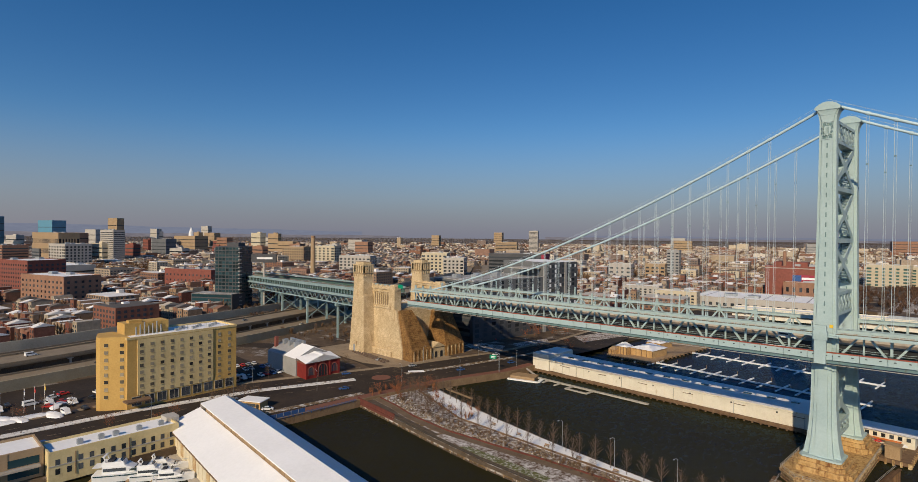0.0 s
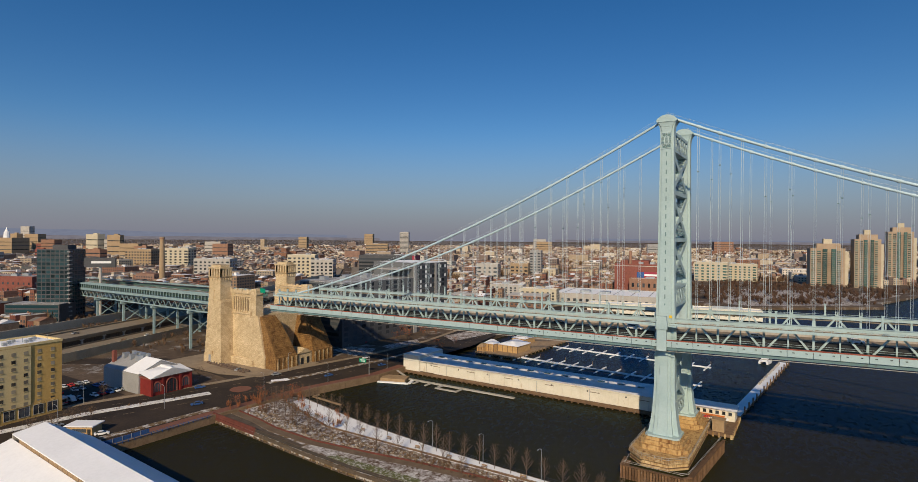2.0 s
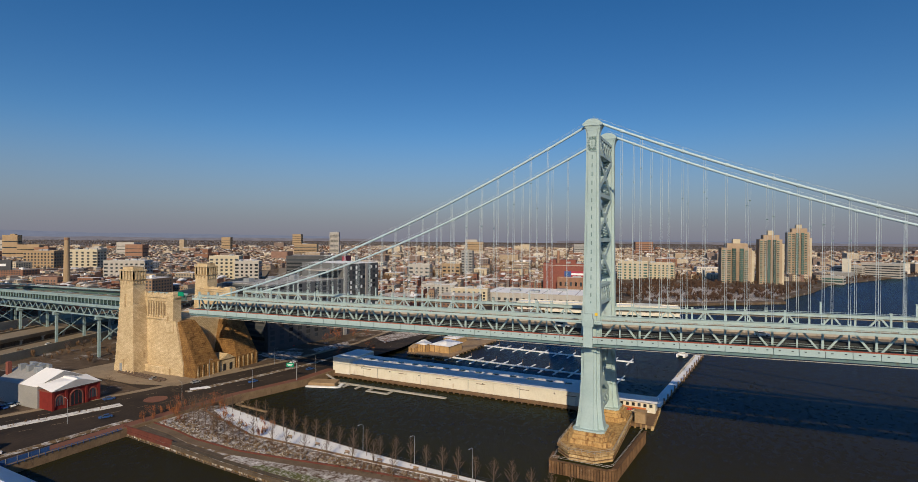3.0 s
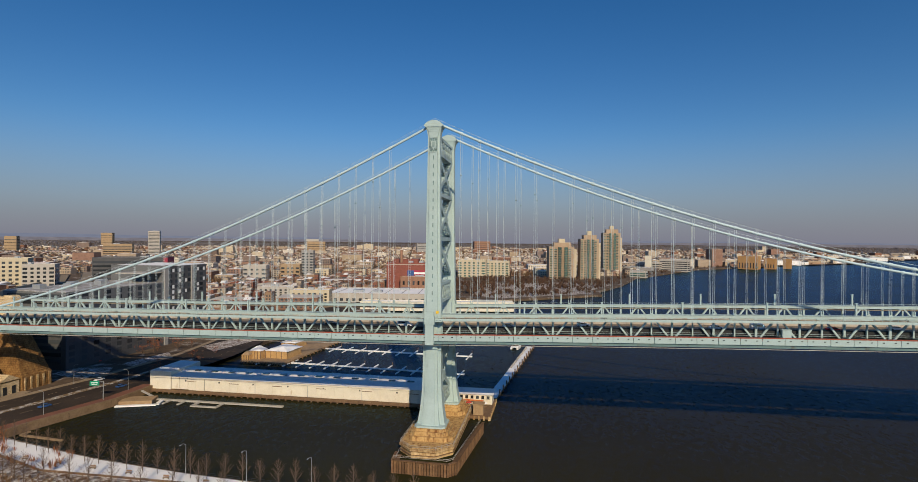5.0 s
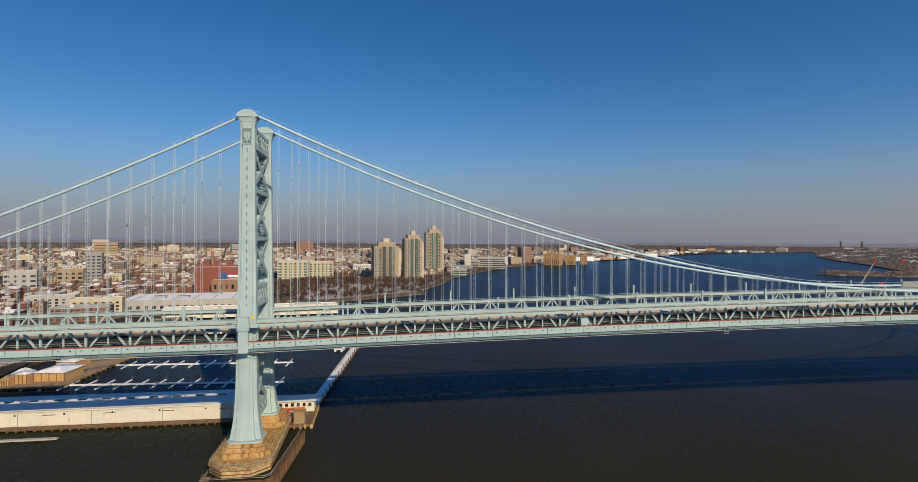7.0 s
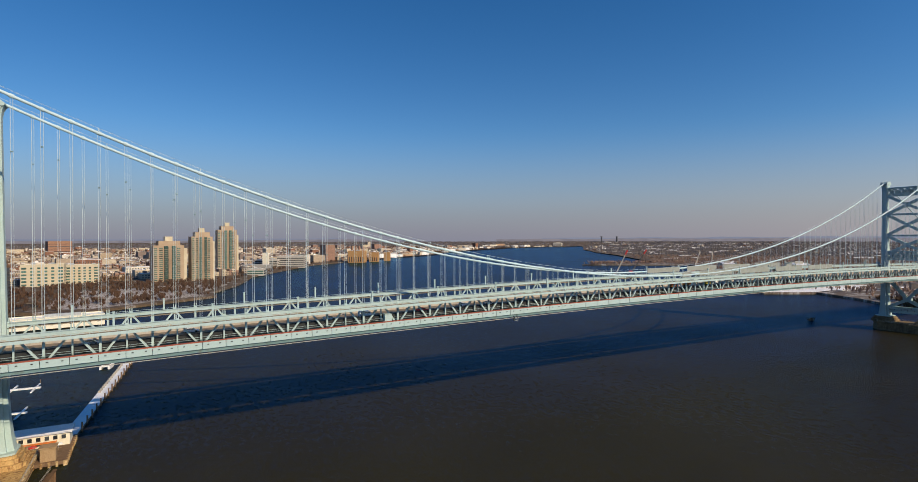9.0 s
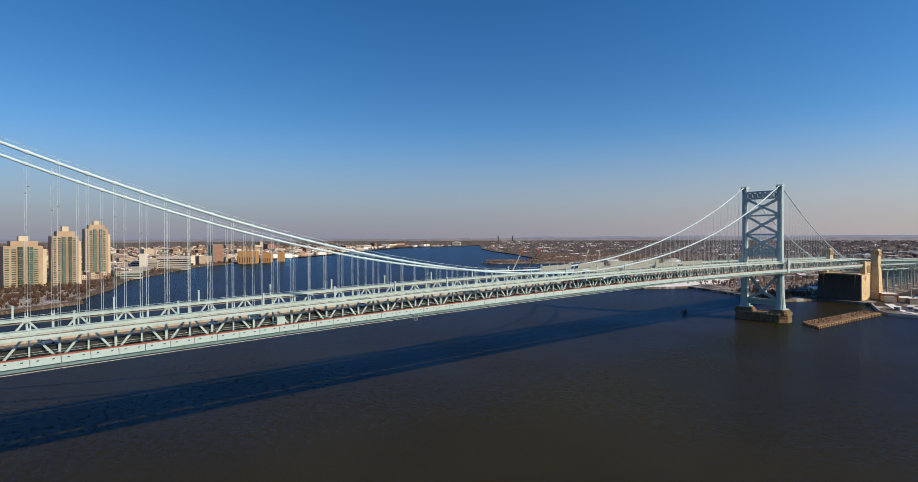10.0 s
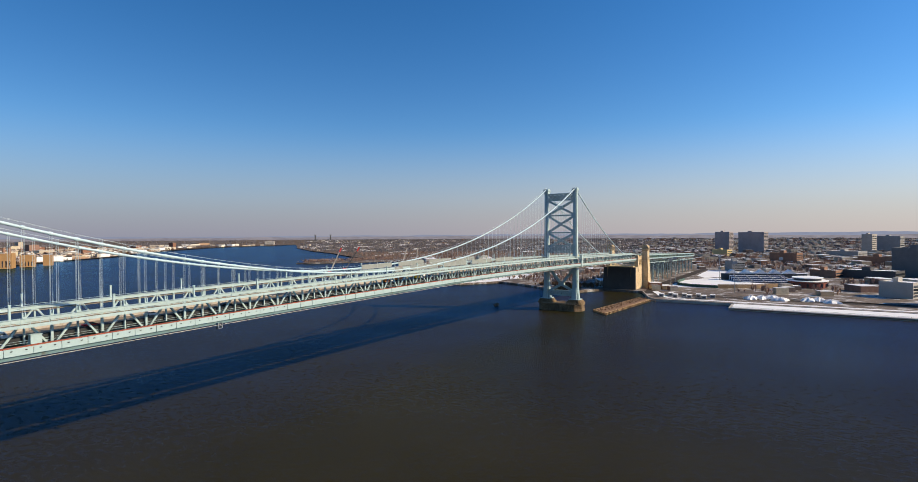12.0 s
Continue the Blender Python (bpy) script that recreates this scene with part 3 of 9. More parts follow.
# cables, bands, hand ropes
for s in (-1, 1):
    xs = [-188 + 6 * i for i in range(0, 152)]
    xs = [x for x in xs if x < SPAN + 188] + [SPAN + 188]
    xs = sorted(set(xs + [0.0, SPAN]))
    cab = part("main_cable", Geo().tube([(x, side(s), zc(x)) for x in xs], 0.44, 10), CABLE, bridge, "thick pale wrapped main cable", smooth=True)
    for k in (-0.75, 0.75):
        part("hand_rope", Geo().tube([(x, side(s) + k, zc(x) + 1.35) for x in xs], 0.028, 4), ROPE, cab)
    for kk, x in zip(KS, XS):
        if zc(x) - zb(x) < 11.0 or -14 < x < 9 or SPAN - 9 < x < SPAN + 14:
            continue
        z = zc(x)
        sl = (zc(x + 0.5) - zc(x - 0.5))
        if x < 330:
            part("cable_band", Geo().tube([(x - 0.45, side(s), z - 0.45 * sl), (x + 0.45, side(s), z + 0.45 * sl)], 0.56, 8), CABLE, cab)
        lo = zb(x) + 9.3
        loop = [(-.28, -.22, lo), (-.28, -.22, z), (-.28, .22, z), (-.28, .22, lo), (.28, .22, lo), (.28, .22, z), (.28, -.22, z), (.28, -.22, lo)]
        sus = part("suspender", Geo().tube([(x + i, side(s) + j, q) for i, j, q in loop], 0.034, 4), ROPE, bridge, "looped thin vertical wire ropes")
        if z - zb(x) > 34 and x < 300 and kk % 3:
            part("rope_clamp", Geo().box(x, side(s), z - 9 - 7 * ((kk * 37 + 5) % 11) / 11, 0.56, 0.42, 0.32), PAINT_DARK, sus)
        if kk % 4 == 0:
            part("rope_post", Geo().box(x, side(s) - 0.75, z + 0.4, 0.07, 0.07, 1.0).box(x, side(s) + 0.75, z + 0.4, 0.07, 0.07, 1.0).box(x, side(s), z + 0.35, 0.1, 1.5, 0.1), ROPE, cab)

# stiffening trusses
def along(y, dz, w, h, x0=XS[0], x1=XS[-1]):
    """A girder that follows the deck's curve."""
    xs = [x0] + [x for x in XS if x0 < x < x1] + [x1]
    return Geo().loft([[(x, y - w / 2, zb(x) + dz), (x, y - w / 2, zb(x) + dz + h), (x, y + w / 2, zb(x) + dz + h), (x, y + w / 2, zb(x) + dz)] for x in xs])


for s in (-1, 1):
    y = side(s)
    part("bottom_chord", along(y, 0.2, 0.7, 0.9), PAINT, bridge)
    part("top_chord", along(y, 8.1, 0.8, 1.02), PAINT, bridge)
    part("chord_flange", along(y, 9.12, 1.3, 0.12), PAINT, bridge)
    for i, x in enumerate(XS):
        k = KS[i]
        part("vertical", Geo().box(x, y, zb(x) + 1.0, 0.4 if k % 2 else 0.62, 0.6, 7.2), PAINT, bridge)
        if i < len(XS) - 1:
            xa, xb = XS[i], XS[i + 1]
            if k % 2 == 0:
                a, b = (xa, y, zb(xa) + 0.4), (xb, y, zb(xb) + 8.8)
            else:
                a, b = (xa, y, zb(xa) + 8.8), (xb, y, zb(xb) + 0.4)
            part("diagonal", Geo().beam(a, b, 0.6, 0.55), PAINT, bridge)
        if s < 0 and x < 320:
            part("gusset", Geo().box(x, y, zb(x) + (7.4 if k % 2 else 1.0), 3.0 if k % 2 else 1.6, 0.66, 0.75), PAINT, bridge)
        if k % 4 == (0 if s < 0 else 2):
            part("chord_post", Geo().box(x + PANEL / 2, y + s * 0.2, zb(x) + 9.1, 0.5, 0.5, 4.0).box(x + PANEL / 2, y + s * 0.2, zb(x) + 13.1, 0.7, 0.7, 0.15), PAINT, bridge)
        elif x < (260 if s < 0 else 60):
            part("rope_socket", Geo().box(x, y, zb(x) + 9.1, 0.9, 0.8, 0.5).box(x - 0.3, y, zb(x) + 9.6, 0.25, 0.6, 1.1).box(x + 0.3, y, zb(x) + 9.6, 0.25, 0.6, 1.1), PAINT, bridge)
    # outer walkway at the upper chord
    part("walkway", along(s * 15.9, 7.5, 3.6, 0.25), DECKROAD, bridge)
    part("walkway_fascia", along(s * 17.7, 7.15, 0.18, 0.85), PAINT, bridge)
    for dz in (8.35, 8.8, 9.32):
        part("walkway_rail", along(s * 17.7, dz, 0.09, 0.09), PAINT, bridge)
    g = Geo()
    for x in XS:
        for q in range(3):
            xx = x + q * PANEL / 3
            g.box(xx, s * 17.7, zb(xx) + 8.0, 0.09, 0.09, 1.35)
    part("railing", g, PAINT, bridge)
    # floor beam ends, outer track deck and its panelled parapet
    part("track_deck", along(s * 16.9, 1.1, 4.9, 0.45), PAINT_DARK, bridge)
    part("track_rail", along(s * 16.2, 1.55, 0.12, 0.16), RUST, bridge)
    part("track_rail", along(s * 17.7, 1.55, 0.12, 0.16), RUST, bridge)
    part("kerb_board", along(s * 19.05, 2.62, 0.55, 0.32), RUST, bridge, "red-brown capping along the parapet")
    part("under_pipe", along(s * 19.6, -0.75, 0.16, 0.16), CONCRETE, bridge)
    # dark strip painted as the shaded gap under the parapet
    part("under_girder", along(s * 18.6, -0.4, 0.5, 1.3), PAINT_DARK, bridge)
    panel = Geo().box(0, 0, 0, PANEL - 0.16, 0.14, 1.85).box(0, -0.02 * s, 1.8, PANEL - 0.16, 0.2, 0.14).mesh("parapet_panel", PAINT)
    # slots are dark plates; their depth is only painted
    slot = Geo().box(0, 0, 0, 0.55, 0.05, 0.26).mesh("slot", DARK)
    if s > 0:
        part("parapet_board", along(s * 19.35, 0.65, 0.14, 1.9), PAINT, bridge)
    for i, x in enumerate(XS[:-1] if s < 0 else []):
        xm = x + PANEL / 2
        tilt = math.degrees(math.atan((zb(x + PANEL) - zb(x)) / PANEL))
        pp = part("parapet_panel", panel, None, bridge, at=pose(xm, s * 19.35, zb(xm) + 0.65, 0, -tilt, 0))
        if -60 < x < 190:
            for q in (-1.6, 1.6):
                part("slot", slot, None, pp, at=pose(q, -0.08, 1.15))
    # near-black board added for the shade inside the truss
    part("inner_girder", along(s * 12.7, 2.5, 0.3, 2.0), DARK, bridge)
    # handrail by the track
    for dz in (2.9, 3.5):
        part("track_handrail", along(s * 15.2, dz, 0.07, 0.07), PAINT, bridge)
# roadway between the trusses
part("floor", along(0, 2.9, 25.4, 0.7), DECKROAD, bridge, "pale worn concrete roadway")
for k in (-1, 1):
    part("road_barrier", along(k * 12.2, 3.6, 0.4, 0.8), CONCRETE, bridge)
part("median_barrier", along(1.8, 3.6, 0.5, 0.85), CONCRETE, bridge)
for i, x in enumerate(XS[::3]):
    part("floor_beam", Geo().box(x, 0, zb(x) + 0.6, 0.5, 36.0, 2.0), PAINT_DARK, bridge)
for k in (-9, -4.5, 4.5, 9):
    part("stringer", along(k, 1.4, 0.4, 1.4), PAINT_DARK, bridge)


# ---- tower piers ----
def pier(x0, top, half, label, fender):
    # the far pier takes the darker masonry that carries its shade
    stone, steps = (STONE_WET, STEP_STONE) if fender else (PIER_SHADE, PIER_SHADE)
    p = thing("bridge_pier", label, "pier", x0, 0, 0, group="bridge piers")
    def oct(a, b, c):
        return [(-a + c, -b), (a - c, -b), (a, -b + c), (a, b - c), (a - c, b), (-a + c, b), (-a, b - c), (-a, -b + c)]
    body = Geo().loft([[(x, y, z) for x, y in oct(a, b, 5)] for z, a, b in ((-3, 9.4, half + .6), (top - 5.0, 8.9, half), (top - 4.6, 9.4, half + .5), (top - 3.9, 9.4, half + .5))])
    part("shaft", body, stone, p)
    for s in (-1, 1):
        part("plinth", Geo().prism([(x, y + side(s)) for x, y in oct(7.3, 7.2, 1.8)], top - 3.9, top - 2.2), steps, p)
        part("plinth", Geo().prism([(x, y + side(s)) for x, y in oct(6.5, 6.3, 1.5)], top - 2.2, top - 0.9), steps, p)
        part("plinth", Geo().prism([(x, y + side(s)) for x, y in oct(5.8, 5.6, 1.2)], top - 0.9, top), steps, p)
        part("corner_step", Geo().prism([(x, y + side(s)) for x, y in oct(8.0, 5.0, 1.0)], top - 3.9, top - 2.7), steps, p)
        part("base_casting", Geo().prism([(x, y + side(s)) for x, y in oct(5.4, 4.9, 1.0)], top, top + 0.55), PAINT, p)
    # masonry courses
    for z in np.arange(-0.2, top - 5.2, 1.05):
        part("joint", Geo().prism(oct(9.3, half + .42, 5), z, z + 0.1), TIMBER, p)
    part("top_slab", Geo().prism(oct(8.8, half - .2, 5), top - 3.9, top - 3.7), steps, p, "rust-stained top of the pier")
    # railing round the top
    pl = oct(9.1, half + .2, 5)
    for i in range(8):
        a, b = pl[i], pl[(i + 1) % 8]
        for dz in (0.55, 1.1):
            part("rail", Geo().beam((*a, top - 3.9 + dz), (*b, top - 3.9 + dz), 0.08, 0.08), CONCRETE, p)
        n = max(1, int(math.dist(a, b) / 1.8))
        g = Geo()
        for q in range(n):
            g.box(a[0] + (b[0] - a[0]) * q / n, a[1] + (b[1] - a[1]) * q / n, top - 3.9, 0.09, 0.09, 1.15)
        part("rail_post", g, CONCRETE, p)
    if fender:
        f = thing("timber_fender", "weathered timber pile fender round the bridge pier", "fender", x0, 0, 0)
        pf = [(-7.4, -33), (-6.8, -39.6), (10.6, -39.8), (12.6, -37.6), (16.4, 0)]
        for i in range(len(pf) - 1):
            a, b = Vector(pf[i]), Vector(pf[i + 1])
            n = int((b - a).length / 0.86)
            d = (b - a).normalized()
            inn = Vector((-d.y, d.x)) * .95
            for q in range(n):
                u = a + (b - a) * q / n
                part("fender_post", Geo().box(u.x, u.y, -2.0, 0.66, 0.66, 5.7 + 0.16 * math.sin(q * 7.3)), RUST_TIMBER, f)
            for z in (0.6, 2.4):
                part("waling", Geo().beam((*(a + inn * .5), z), (*(b + inn * .5), z), 0.5, 0.4), TIMBER, f)
            part("cap_rail", Geo().beam((*a, 3.9), (*b, 3.9), 0.95, 0.22), RUST_TIMBER, f)
            part("deck_board", Geo().beam((*(a + inn), 3.0), (*(b + inn), 3.0), 1.5, 0.15), RUST_TIMBER, f)
            for dz in (4.5, 4.95):
                part("rail", Geo().beam((*(a + inn), dz), (*(b + inn), dz), 0.07, 0.07), CONCRETE, f)


pier(0.0, 6.8, 27.2, "stained tan masonry pier under the bridge tower", True)
pier(SPAN, 10.2, 20.5, "stained tan masonry pier under the bridge tower", False)

# ---- shared small materials ----
BRICK_RED = material("red_brick", (0.17, 0.06, 0.045), (0.27, 0.09, 0.065), (0.12, 0.05, 0.04), scale=0.3, fine=4.0, rough=0.9)
BRICK_BROWN = material("brown_brick", (0.22, 0.12, 0.08), (0.34, 0.19, 0.12), (0.16, 0.11, 0.09), scale=0.2, fine=3.0, rough=0.9)
BRICK_DEEP = material("deep_red_paint", (0.15, 0.015, 0.012), (0.23, 0.027, 0.021), (0.11, 0.025, 0.018), scale=0.4, fine=4.0, rough=0.85)
CREAM = material("cream_stucco", (0.56, 0.42, 0.19), (0.68, 0.53, 0.27), (0.46, 0.33, 0.14), scale=0.08, fine=1.5, rough=0.9, stains=0.22)
LIGHT_CREAM = material("pale_cream_concrete", (0.44, 0.38, 0.26), (0.56, 0.49, 0.36), (0.36, 0.30, 0.20), scale=0.08, fine=1.5, rough=0.9, stains=0.2)
OCHRE = material("ochre_stucco", (0.46, 0.28, 0.08), (0.58, 0.37, 0.12), (0.38, 0.23, 0.07), scale=0.08, fine=1.5, rough=0.9, stains=0.22)
PALE = material("pale_limestone", (0.36, 0.33, 0.29), (0.46, 0.43, 0.38), (0.29, 0.26, 0.22), scale=0.08, fine=1.2, rough=0.9, stains=0.2)
AMBER = material("amber_concrete", (0.33, 0.185, 0.075), (0.43, 0.25, 0.105), (0.24, 0.14, 0.07), scale=0.08, fine=1.5, rough=0.9, stains=0.25)
TAN = material("tan_brick", (0.30, 0.21, 0.12), (0.39, 0.28, 0.17), (0.24, 0.17, 0.11), scale=0.08, fine=1.5, rough=0.9, stains=0.2)
GREY = material("grey_metal_siding", (0.25, 0.245, 0.235), (0.34, 0.33, 0.31), (0.19, 0.18, 0.17), scale=0.1, fine=1.5, rough=0.7, stains=0.2)
SLATE = material("slate_cladding", (0.10, 0.105, 0.11), (0.15, 0.155, 0.155), (0.07, 0.07, 0.07), scale=0.1, fine=1.0, rough=0.6, stains=0.2)
CHAR = material("charcoal_panels", (0.05, 0.052, 0.056), (0.085, 0.085, 0.088), (0.04, 0.04, 0.04), scale=0.1, fine=1.0, rough=0.6, stains=0.2)
WHITE = material("white_painted_siding", (0.62, 0.57, 0.45), (0.74, 0.69, 0.56), (0.42, 0.33, 0.20), scale=0.12, fine=1.5, rough=0.8, stains=0.26)
YELLOW_WALL = material("cream_corrugated", (0.60, 0.52, 0.35), (0.72, 0.64, 0.47), (0.42, 0.28, 0.14), scale=0.15, fine=1.5, rough=0.8, stains=0.3)
RUSTED = material("rust_streaked_siding", (0.46, 0.30, 0.14), (0.62, 0.48, 0.28), (0.30, 0.14, 0.05), scale=0.3, fine=1.5, rough=0.85, stains=0.5)
QUAY_YELLOW = material("yellow_stucco", (0.52, 0.41, 0.20), (0.64, 0.52, 0.28), (0.40, 0.29, 0.13), scale=0.15, fine=1.5, rough=0.85, stains=0.25)
WHITEP = material("white_gelcoat", (0.72, 0.72, 0.70), (0.80, 0.80, 0.79), scale=0.3, rough=0.35, bump=0.02)
GLASS = glass_material("window_glass", (0.03, 0.035, 0.04))
GLASS_BLUE = glass_material("blue_glass", (0.012, 0.03, 0.036), 0.12)
CURTAINED = glass_material("curtained_glass", (0.04, 0.04, 0.04), 0.15, (0.34, 0.29, 0.20))
GLASS_GREEN = glass_material("green_glass", (0.045, 0.085, 0.075), 0.12)
FRAME = material("window_frame", (0.40, 0.36, 0.28), (0.50, 0.46, 0.37), rough=0.7, bump=0.0)
TWIG = material("bare_twigs", (0.115, 0.068, 0.038), (0.18, 0.108, 0.060), (0.22, 0.10, 0.045), scale=0.3, fine=2.0, rough=0.95, bump=0.0, island=0.3)
RUSTWIG = material("russet_twigs", (0.20, 0.075, 0.032), (0.30, 0.12, 0.05), (0.36, 0.13, 0.05), scale=0.3, fine=2.0, rough=0.95, bump=0.0, island=0.3)
BRUSHWOOD = material("red_brown_brush", (0.075, 0.042, 0.028), (0.125, 0.075, 0.048), (0.17, 0.08, 0.04), scale=0.05, fine=2.0, rough=0.95, bump=0.0, island=0.3)
BARK = material("bark", (0.09, 0.06, 0.045), (0.15, 0.11, 0.08), scale=0.8, rough=0.95)
RUSSET = material("russet_leaves", (0.36, 0.09, 0.03), (0.48, 0.16, 0.05), rough=0.9, bump=0.0, island=0.3)
METAL = material("galvanised_steel", (0.30, 0.32, 0.33), (0.42, 0.44, 0.45), scale=0.6, rough=0.5, metal=0.4, bump=0.05)
GREEN_SIGN = material("green_sign", (0.0, 0.22, 0.12), (0.0, 0.28, 0.15), rough=0.5, bump=0.0)
ROOF_GREY = material("gravel_roof", (0.22, 0.21, 0.20), (0.34, 0.33, 0.31), (0.60, 0.60, 0.60), scale=0.08, fine=1.0, rough=0.95, stains=0.5)
TILE_RED = material("clay_paving", (0.15, 0.065, 0.042), (0.22, 0.095, 0.06), (0.18, 0.10, 0.08), scale=0.2, fine=2.0, rough=0.9)
LAWN = material("winter_grass", (0.10, 0.065, 0.03), (0.19, 0.12, 0.055), (0.62, 0.60, 0.57), scale=0.2, fine=1.2, rough=0.95, stains=0.58)
BOARDS = material("dark_boards", (0.07, 0.05, 0.035), (0.13, 0.10, 0.07), (0.20, 0.16, 0.12), scale=0.3, fine=3.0, rough=0.9)
MAROON = material("maroon_boards", (0.10, 0.03, 0.022), (0.16, 0.05, 0.035), (0.08, 0.05, 0.04), scale=0.4, fine=3.0, rough=0.9)
PAVING = material("pale_paving", (0.22, 0.165, 0.105), (0.33, 0.255, 0.17), (0.14, 0.10, 0.07), scale=0.15, fine=2.0, rough=0.9)
BLUEP = material("blue_paint", (0.02, 0.06, 0.18), (0.035, 0.10, 0.27), (0.14, 0.18, 0.22), scale=0.5, rough=0.6, bump=0.0)
YELLOWP = material("yellow_paint", (0.70, 0.45, 0.03), (0.80, 0.52, 0.05), rough=0.6, bump=0.0)
ORANGEP = material("orange_paint", (0.60, 0.16, 0.03), (0.70, 0.21, 0.04), rough=0.6, bump=0.0)
REDP = material("red_paint", (0.50, 0.03, 0.03), (0.60, 0.05, 0.04), rough=0.6, bump=0.0)
WOODP = material("weathered_planks", (0.26, 0.17, 0.09), (0.40, 0.28, 0.16), (0.20, 0.14, 0.09), scale=0.4, fine=3.0, rough=0.9)


def panes(b, face, w, d, z0, h, rows, cols, ww, wh, glass, frame=None, lo=1.2, margin=0.0, blank=()):
    """Windows of one facade, each of its own, set on the wall's face."""
    length = (w if face in "SN" else d) - 2 * margin
    key = ("window", ww, wh, glass.name)
    if key not in MESHES:
        MESHES[key] = Geo().box(0, 0.04, 0, ww, 0.16, wh).mesh("window", glass)
        MESHES[key + ("f",)] = Geo().box(0, 0, -0.16, ww + 0.34, 0.3, 0.16).box(0, 0, wh, ww + 0.34, 0.3, 0.16).box(-ww / 2 - .09, 0, 0, 0.16, 0.26, wh).box(ww / 2 + .09, 0, 0, 0.16, 0.26, wh).box(0, 0, 0, 0.09, 0.24, wh).mesh("frame", frame or FRAME)
    for r in range(rows):
        for c in range(cols):
            if (r, c) in blank:
                continue
            u = -length / 2 + length * (c + 0.5) / cols
            z = z0 + lo + (h - lo) * r / rows
            m = {"S": pose(u, -d / 2, z), "N": pose(-u, d / 2, z, 0, 0, 180), "E": pose(w / 2, u, z, 0, 0, 90), "W": pose(-w / 2, -u, z, 0, 0, -90)}[face]
            win = part("window", MESHES[key], None, b, at=m)
            if frame:
                part("frame", MESHES[key + ("f",)], None, win)


MESHES = {}


def bands(b, faces, w, d, z0, h, rows, wh, glass, lo=1.2, inset=1.0, piers=None, ww=2.2):
    """Strip windows, one for each storey of a facade."""
    for face in faces:
        n = w if face in "SN" else d
        for r in range(rows):
            z = z0 + lo + (h - lo) * r / rows
            g = Geo().box(0, 0.05, 0, n - 2 * inset, 0.2, wh)
            m = {"S": pose(0, -d / 2, z), "N": pose(0, d / 2, z, 0, 0, 180), "E": pose(w / 2, 0, z, 0, 0, 90), "W": pose(-w / 2, 0, z, 0, 0, -90)}[face]
            part("window", g, glass, b, at=m)
        # wall piers that divide the strips
        k = max(2, int((n - 2 * inset) / (ww * 2.0))) if piers else 0
        gap = (n - 2 * inset) / max(1, k)
        for i in range(1, k):
            u = -n / 2 + inset + gap * i
            m = {"S": pose(u, -d / 2, z0), "N": pose(-u, d / 2, z0, 0, 0, 180), "E": pose(w / 2, u, z0, 0, 0, 90), "W": pose(-w / 2, -u, z0, 0, 0, -90)}[face]
            part("pilaster", Geo().box(0, 0.02, 0, gap - ww, 0.26, h + 1), piers, b, at=m)


def block(name, label, category, x, y, w, d, h, rz=0.0, wall=None, roof=None, z0=2.5, group="", cornice=None):
    """A flat-roofed building: walls with a parapet, and the roof set down inside it."""
    b = thing(name, label, category, x, y, z0, rz, group)
    part("wall", Geo().box(0, 0, -1.5, w, d, h + 1.2), wall, b)
    g = Geo()
    for sx, sy, ax, ay in ((0, -1, w, 0.5), (0, 1, w, 0.5), (-1, 0, 0.5, d - 1), (1, 0, 0.5, d - 1)):
        g.box(sx * (w / 2 - 0.25), sy * (d / 2 - 0.25), h - 0.3, ax + (0.12 if sy else 0), ay + (0.12 if sx else 0), 0.95)
    part("parapet", g, cornice or wall, b)
    part("roof", Geo().box(0, 0, h - 0.3, w - 1.0, d - 1.0, 0.28), roof or SNOW, b)
    return b


